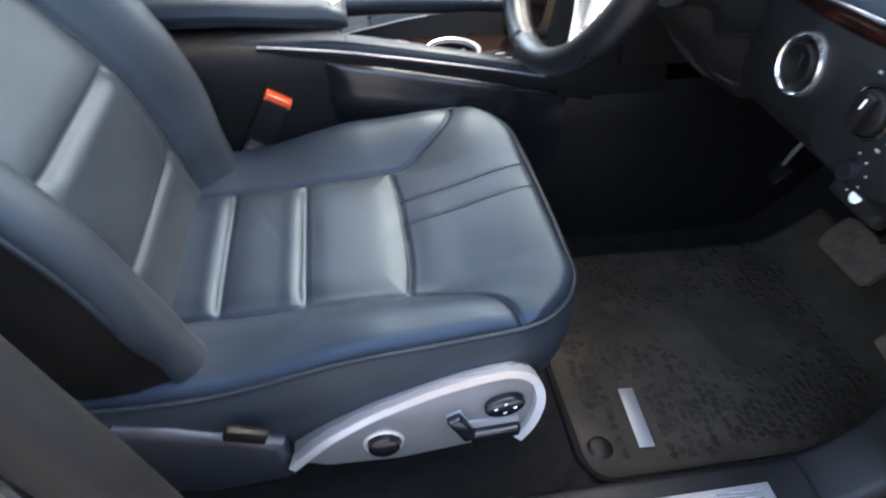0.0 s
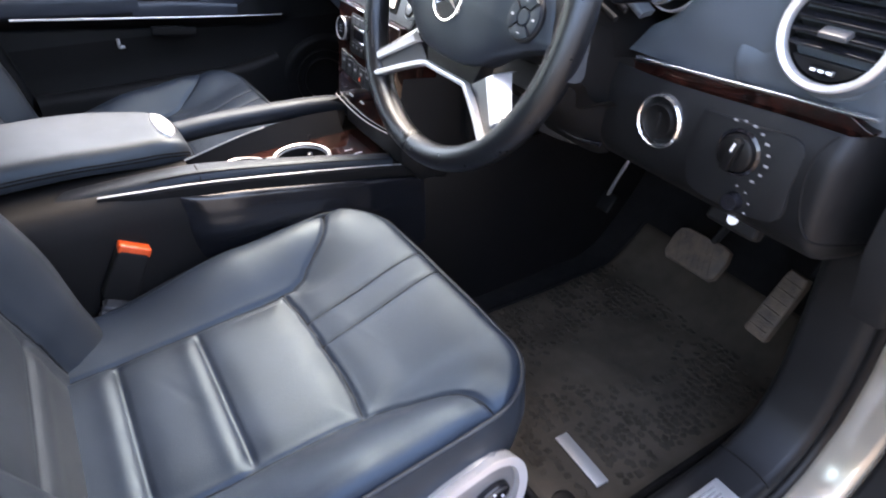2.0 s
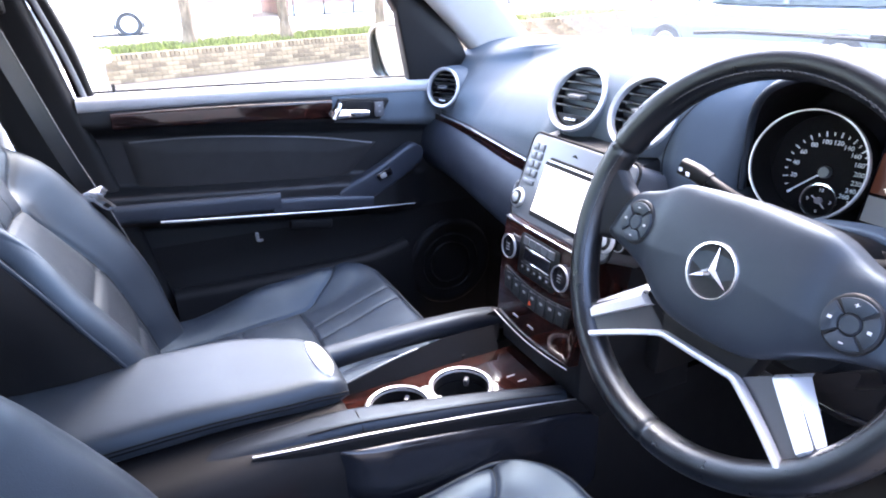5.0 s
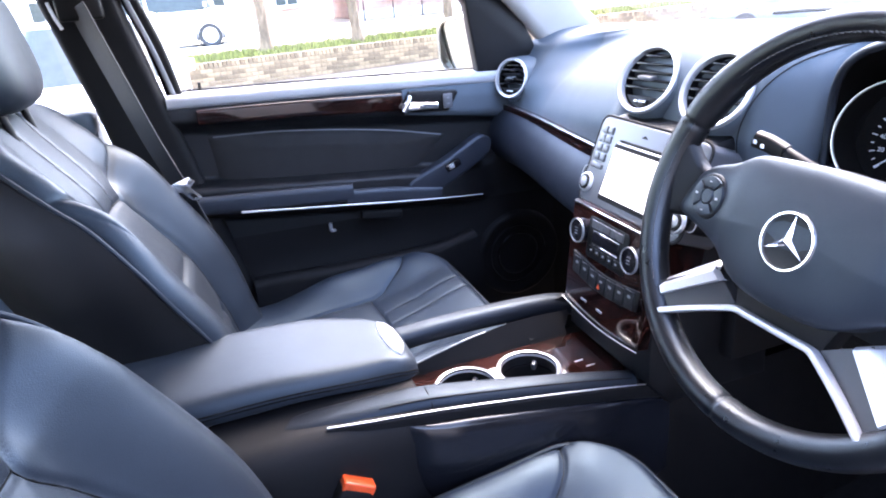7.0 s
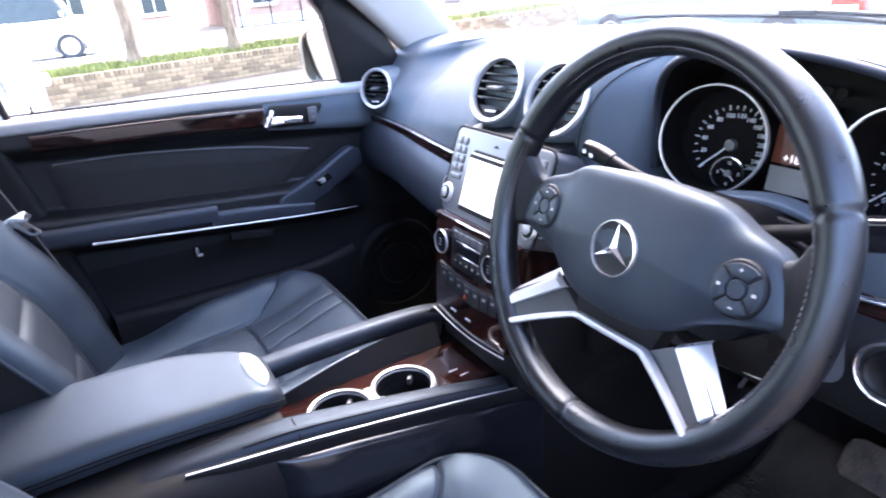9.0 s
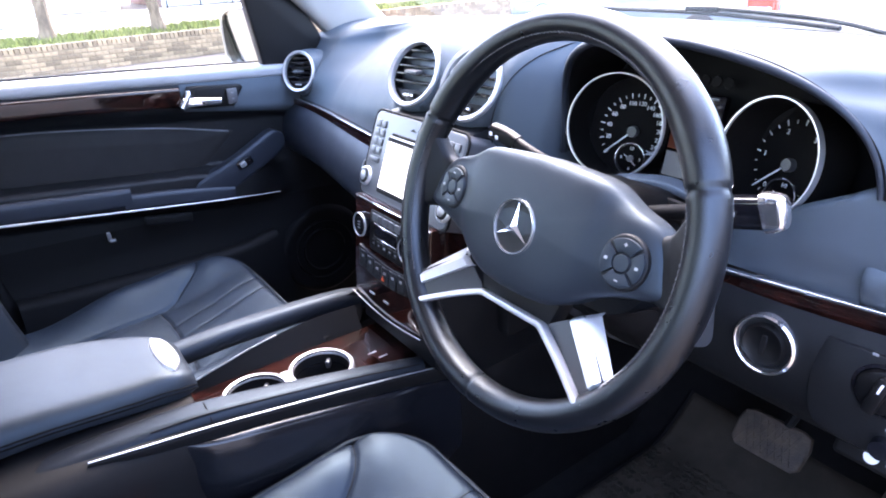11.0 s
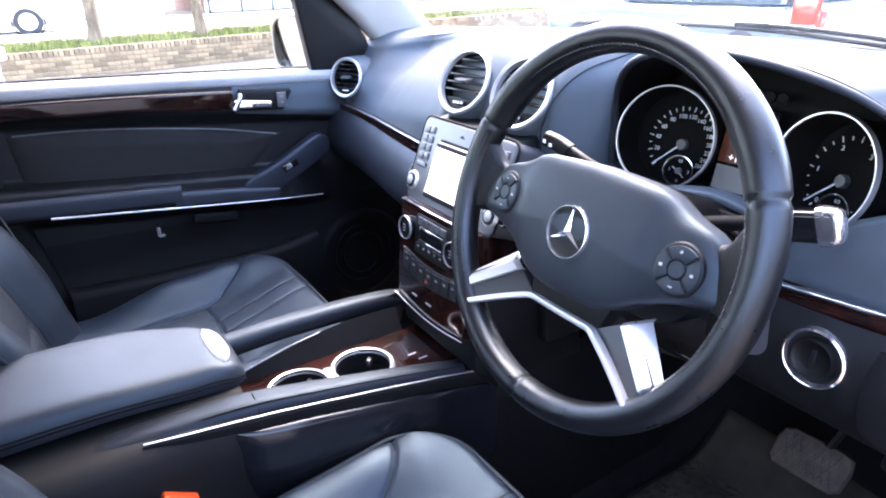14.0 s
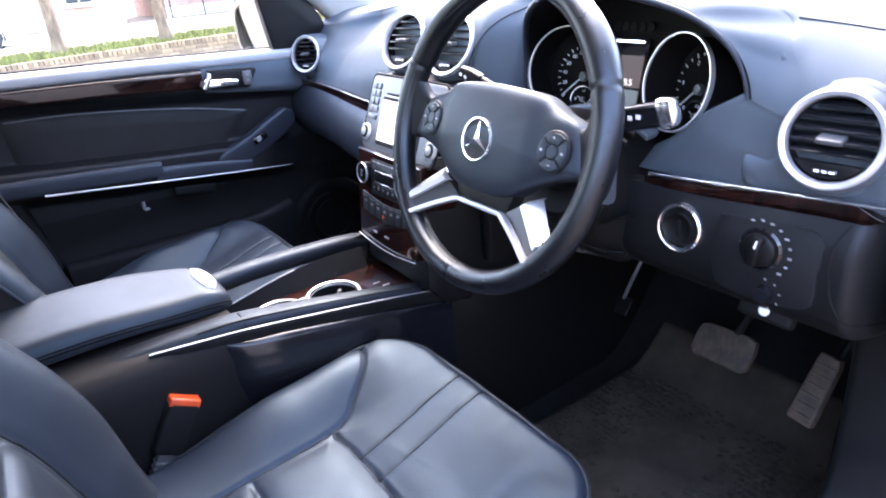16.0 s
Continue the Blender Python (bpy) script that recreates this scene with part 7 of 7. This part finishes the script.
def make_tree(x, y, z, lean, seed, label):
    r = random.Random(seed)
    tree = thing("tree", label, "tree", (x, y, z), "street trees")
    top = Vector((lean, r.uniform(-0.15, 0.15), 2.5))
    line = spline([(0, 0, -0.1), (lean * 0.2 + r.uniform(-0.05, 0.05), r.uniform(-0.06, 0.06), 0.8), (lean * 0.6, r.uniform(-0.08, 0.08), 1.7), tuple(top)], 20)
    part("trunk", sweep(line, lambda t: [(a * (1 - 0.45 * t) * (1 + 0.12 * math.sin(5 * math.atan2(b, a) + t * 4)), b * (1 - 0.45 * t)) for a, b in circle(0.135 + 0.06 * max(0, 1 - t * 6), 12)], (0, 1, 0)), BARK, tree)
    tips = []
    for k in range(6):
        a = k * 1.05 + r.uniform(-0.3, 0.3)
        s = line[10 + r.randrange(10)]
        e = s + Vector((math.cos(a) * r.uniform(1.0, 1.9), math.sin(a) * r.uniform(1.0, 1.9), r.uniform(1.0, 2.2)))
        mid = (s + e) / 2 + Vector((0, 0, 0.25))
        part("limb", sweep(spline([tuple(s), tuple(mid), tuple(e)], 10), lambda t: circle(0.055 * (1 - 0.7 * t), 8), (0.3, 1, 0)), BARK, tree)
        tips += [mid, e, (mid + e) / 2]
    verts, faces = [], []
    for c in tips:
        for _ in range(170):
            p = c + Vector((r.gauss(0, 0.42), r.gauss(0, 0.42), r.gauss(0, 0.36)))
            d, e = Vector((r.uniform(-1, 1), r.uniform(-1, 1), r.uniform(-1, 1))).normalized() * 0.07, Vector((r.uniform(-1, 1), r.uniform(-1, 1), r.uniform(-0.6, 0.6))).normalized() * 0.045
            k = len(verts)
            verts += [tuple(p - d), tuple(p + e), tuple(p + d), tuple(p - e)]
            faces.append((k, k + 1, k + 2, k + 3))
    part("crown", (verts, faces), LEAF, tree, "loose yellow-green leaves", smooth=0)
    return tree


make_tree(-14.4, 0.80, 0.42, -0.25, 1, "street tree with bent grey-brown trunk in the planter")
make_tree(-14.5, 2.95, 0.42, -0.12, 2, "street tree with straight grey-brown trunk in the planter")
make_tree(-14.6, 5.3, 0.42, 0.1, 3, "street tree with leafy trunk in the planter")
make_tree(-14.8, -2.4, 0.42, 0.2, 4, "street tree with dark leaves by the road")


# ---- vehicles outside ----
def make_car(name, label, m, length, width, height, paint, van=False, lamps=RED_LENS):
    """A parked vehicle along its own y, nose towards +y, on the ground."""
    car = thing(name, label, "car", m=m)
    h1 = height * (0.60 if not van else 0.62)
    half = width / 2

    def body(u, v):
        a = 2 * math.pi * v
        q = lambda c, e: math.copysign(abs(c) ** e, c)
        y = -length / 2 + length * u
        end = min(1.0, u / 0.06, (1 - u) / 0.08)
        end = math.sqrt(max(0.0, 1 - (1 - end) ** 2))
        bonnet = 0.16 * step(u, 0.66, 0.98) if not van else 0.05 * step(u, 0.85, 1)
        z0, z1 = 0.20, h1 - bonnet
        return half * q(math.cos(a), 0.36) * (0.86 + 0.14 * end), y, (z0 + z1) / 2 + (z1 - z0) / 2 * q(math.sin(a), 0.45) * (0.80 + 0.20 * end)

    part("body", joined(grid(body, 40, 32, close_v=True), ([body(0, i / 32) for i in range(32)], [tuple(range(32))]), ([body(1, i / 32) for i in range(32)], [tuple(range(32))])), paint, car, smooth=50)
    r0, r1 = (-0.48, 0.20) if not van else (-0.49, 0.36)

    def cabin(u, v):
        t = v
        y0, y1 = length * (r0 + 0.05 * t * t), length * (r1 - (0.17 if not van else 0.08) * t)
        q = lambda c, e: math.copysign(abs(c) ** e, c)
        ang = 2 * math.pi * u
        return (half - 0.06 - 0.13 * t) * q(math.cos(ang), 0.30), (y0 + y1) / 2 + (y1 - y0) / 2 * q(math.sin(ang), 0.30), h1 - 0.05 + (height - h1 + 0.05) * t

    part("glasshouse", joined(grid(cabin, 48, 8, close_u=True)), CAR_GLASS, car, "dark car windows", smooth=50)
    rf = [cabin(i / 48, 0.93) for i in range(48)]
    part("roof", joined((rf + [(x * 0.9, y * 0.96, height + 0.02) for x, y, z in rf], [(i, (i + 1) % 48, 48 + (i + 1) % 48, 48 + i) for i in range(48)] + [tuple(48 + i for i in range(48))])), paint, car, smooth=50)
    for s in (-1, 1):
        for yy in ((r1 - 0.01), (r1 + r0) / 2 + 0.02, r0 + 0.08):
            x0 = half - 0.055
            part("window_post", sweep(spline([(s * x0, length * yy, h1 - 0.04), (s * (x0 - 0.07), length * (yy - 0.03 * (1 if yy > 0 else 0)), (h1 + height) / 2), (s * (x0 - 0.14), length * (yy - 0.10 * (1 if yy > 0 else -0.3)), height - 0.01)], 8), rounded(0.05, 0.07, 0.015), (0, 1, 0)), paint, car)
        for yy in (-0.30, 0.30):
            w = part("wheel", moved(lathe([(0.20, -0.09), (0.30, -0.10), (0.325, -0.07), (0.325, 0.07), (0.30, 0.10), (0.20, 0.09)], 32), Matrix.Translation((s * (half - 0.09), length * yy, 0.325)) @ pose(0, 0, 0, 0, 90, 0)), TYRE, car)
            part("rim", moved(lathe([(0, 0.05), (0.06, 0.06), (0.18, 0.085), (0.205, 0.10), (0.21, 0.02)], 24), Matrix.Translation((s * (half - 0.09), length * yy, 0.325)) @ pose(0, 0, 0, 0, 90 * s, 0)), ALLOY, w)
            part("wheel_arch", moved(lathe([(0.34, 0.0), (0.355, 0.012), (0.375, 0.0)], 32), Matrix.Translation((s * (half - 0.012), length * yy, 0.325)) @ pose(0, 0, 0, 0, 90 * s, 0)), DARK, car)
        part("rear_lamp", rbox(0.16, 0.08, 0.24, 0.03, 3, (s * (half - 0.11), -length / 2 + 0.05, h1 - 0.20)), lamps, car)
        part("headlamp", rbox(0.26, 0.16, 0.14, 0.04, 3, (s * (half - 0.20), length / 2 - 0.12, h1 - 0.30)), ALLOY, car)
        part("side_mirror", rbox(0.17, 0.08, 0.13, 0.03, 3, (s * (half + 0.07), length * (r1 - 0.06), h1 + 0.06)), paint, car)
    for yy in (-length / 2 + 0.005, length / 2 - 0.005):
        part("number_plate", rbox(0.50, 0.03, 0.11, 0.006, 2, (0, yy, 0.62)), WHITE_MARK, car)
    return car


make_car("white_hatchback", "white hatchback parked nose-on across the lane", pose(-7.45, -1.62, 0, 0, 0, -90), 4.2, 1.72, 1.46, WHITE_PAINT)
make_car("white_van", "large white van parked across the street", pose(-26.6, -1.94, 0, 0, 0, 0) @ Matrix.Scale(1.35, 4), 4.3, 1.75, 1.7, WHITE_PAINT, True)
van = make_car("white_van", "white van parked ahead, two grey bars on its rear", pose(-8.5, 11.32, 0, 0, 0, 0), 4.6, 1.9, 2.1, WHITE_PAINT, True)
for z in (0.825, 0.615):
    part("grey_bar", rbox(1.5, 0.04, 0.06, 0.012, 2, (0, -2.32, z)), ALLOY, van)
estate = make_car("blue_grey_estate", "blue-grey car parked crosswise ahead with red tail lamps", pose(-6.2, 8.98, 0, 0, 0, 90) @ Matrix.Scale(1.15, 4), 4.5, 1.85, 1.62, BLUE_PAINT)
for s in (-1, 1):
    part("tail_lamp", rbox(0.10, 0.30, 0.42, 0.04, 3, (s * 0.90, -2.08, 0.86)), RED_LENS, estate, "tall red tail lamp")
    part("reversing_lens", rbox(0.104, 0.28, 0.09, 0.03, 3, (s * 0.90, -2.085, 0.70)), WHITE_MARK, estate, "white lens")
make_car("white_estate", "white car parked further ahead", pose(-1.9, 11.5, 0, 0, 0, 8), 4.5, 1.8, 1.5, WHITE_PAINT)

# ---- houses across the street ----
def make_house(name, label, x, y, w, h, wall):
    house = thing(name, label, "house", (x, y, 0), "houses across the street")
    part("wall", rbox(8, w, h, 0.02, 1, (-4, 0, h / 2)), wall, house)
    part("plinth", rbox(0.2, w, 0.5, 0.02, 1, (0.06, 0, 0.25)), RENDERED, house)
    n = max(2, int(w / 3.2))
    for f in range(2):
        for k in range(n):
            yy = -w / 2 + w * (k + 0.5) / n
            wd = part("window", rbox(0.10, 1.3, 1.25, 0.01, 1, (0.03, yy, 1.65 + 2.9 * f)), RENDERED, house, "white-framed window")
            part("pane", rbox(0.02, 0.54, 1.05, 0.004, 1, (0.09, yy - 0.30, 1.65 + 2.9 * f)), CAR_GLASS, wd)
            part("pane", rbox(0.02, 0.54, 1.05, 0.004, 1, (0.09, yy + 0.30, 1.65 + 2.9 * f)), CAR_GLASS, wd)
            part("sill", rbox(0.22, 1.45, 0.07, 0.01, 1, (0.10, yy, 0.98 + 2.9 * f)), RENDERED, wd)
    part("roof", ([(0.5, -w / 2 - 0.3, h), (0.5, w / 2 + 0.3, h), (-4, w / 2 + 0.3, h + 3), (-4, -w / 2 - 0.3, h + 3), (-8.5, -w / 2 - 0.3, h), (-8.5, w / 2 + 0.3, h)], [(0, 1, 2, 3), (3, 2, 5, 4), (0, 3, 4), (1, 5, 2)]), SOIL, house, "brown tiled roof", smooth=0)
    return house


make_house("brick_house", "red-brown brick house across the street", -36, 2.2, 7.5, 5.8, FAR_BRICK)
make_house("rendered_house", "pale rendered house across the street", -36.5, -7.5, 10, 6.0, RENDERED)
make_house("brick_house", "brick house with dark fence in front", -36, 14.5, 13, 5.8, FAR_BRICK)
make_house("rendered_house", "pale rendered house across the street", -36.5, 30, 14, 6.2, RENDERED)
fence = thing("wire_fence", "dark wire mesh fence along the far footway", "fence", (-33.2, 12, 0))
for k in range(9):
    part("post", rbox(0.06, 0.06, 1.9, 0.01, 1, (0, -4.4 + 1.6 * k, 0.95)), DARK, fence)
wires = []
for k in range(90):
    y = -4.4 + 12.8 * k / 90
    for s in (-1, 1):
        wires.append(sweep([Vector((0, y, 0.1)), Vector((0, y + s * 1.6, 1.85))], rounded(0.014, 0.014, 0.002, 1), (1, 0, 0)))
tagged(part("mesh", joined(*wires), DARK, fence), kind="stuff")
pole = thing("sign_pole", "thin grey pole on the far footway", "pole", (-17.5, 0.3, 0))
part("shaft", lathe([(0.035, 0), (0.03, 2.6), (0, 2.6)], 12), ALLOY, pole)

# plain unseen wall that closes the driver's side, added to cut its light
solo("wall_light_block", rbox(0.30, 26.0, 2.4, 0.02, 1, (3.9, 0, 1.2)), material("light_block_grey", (0.20, 0.205, 0.215), 0.9, grain=0.4, grain_scale=80, vary=0.15, vary_scale=1.2), "unseen plain grey wall added to cut light from the driver's side", "wall", kind="structure")
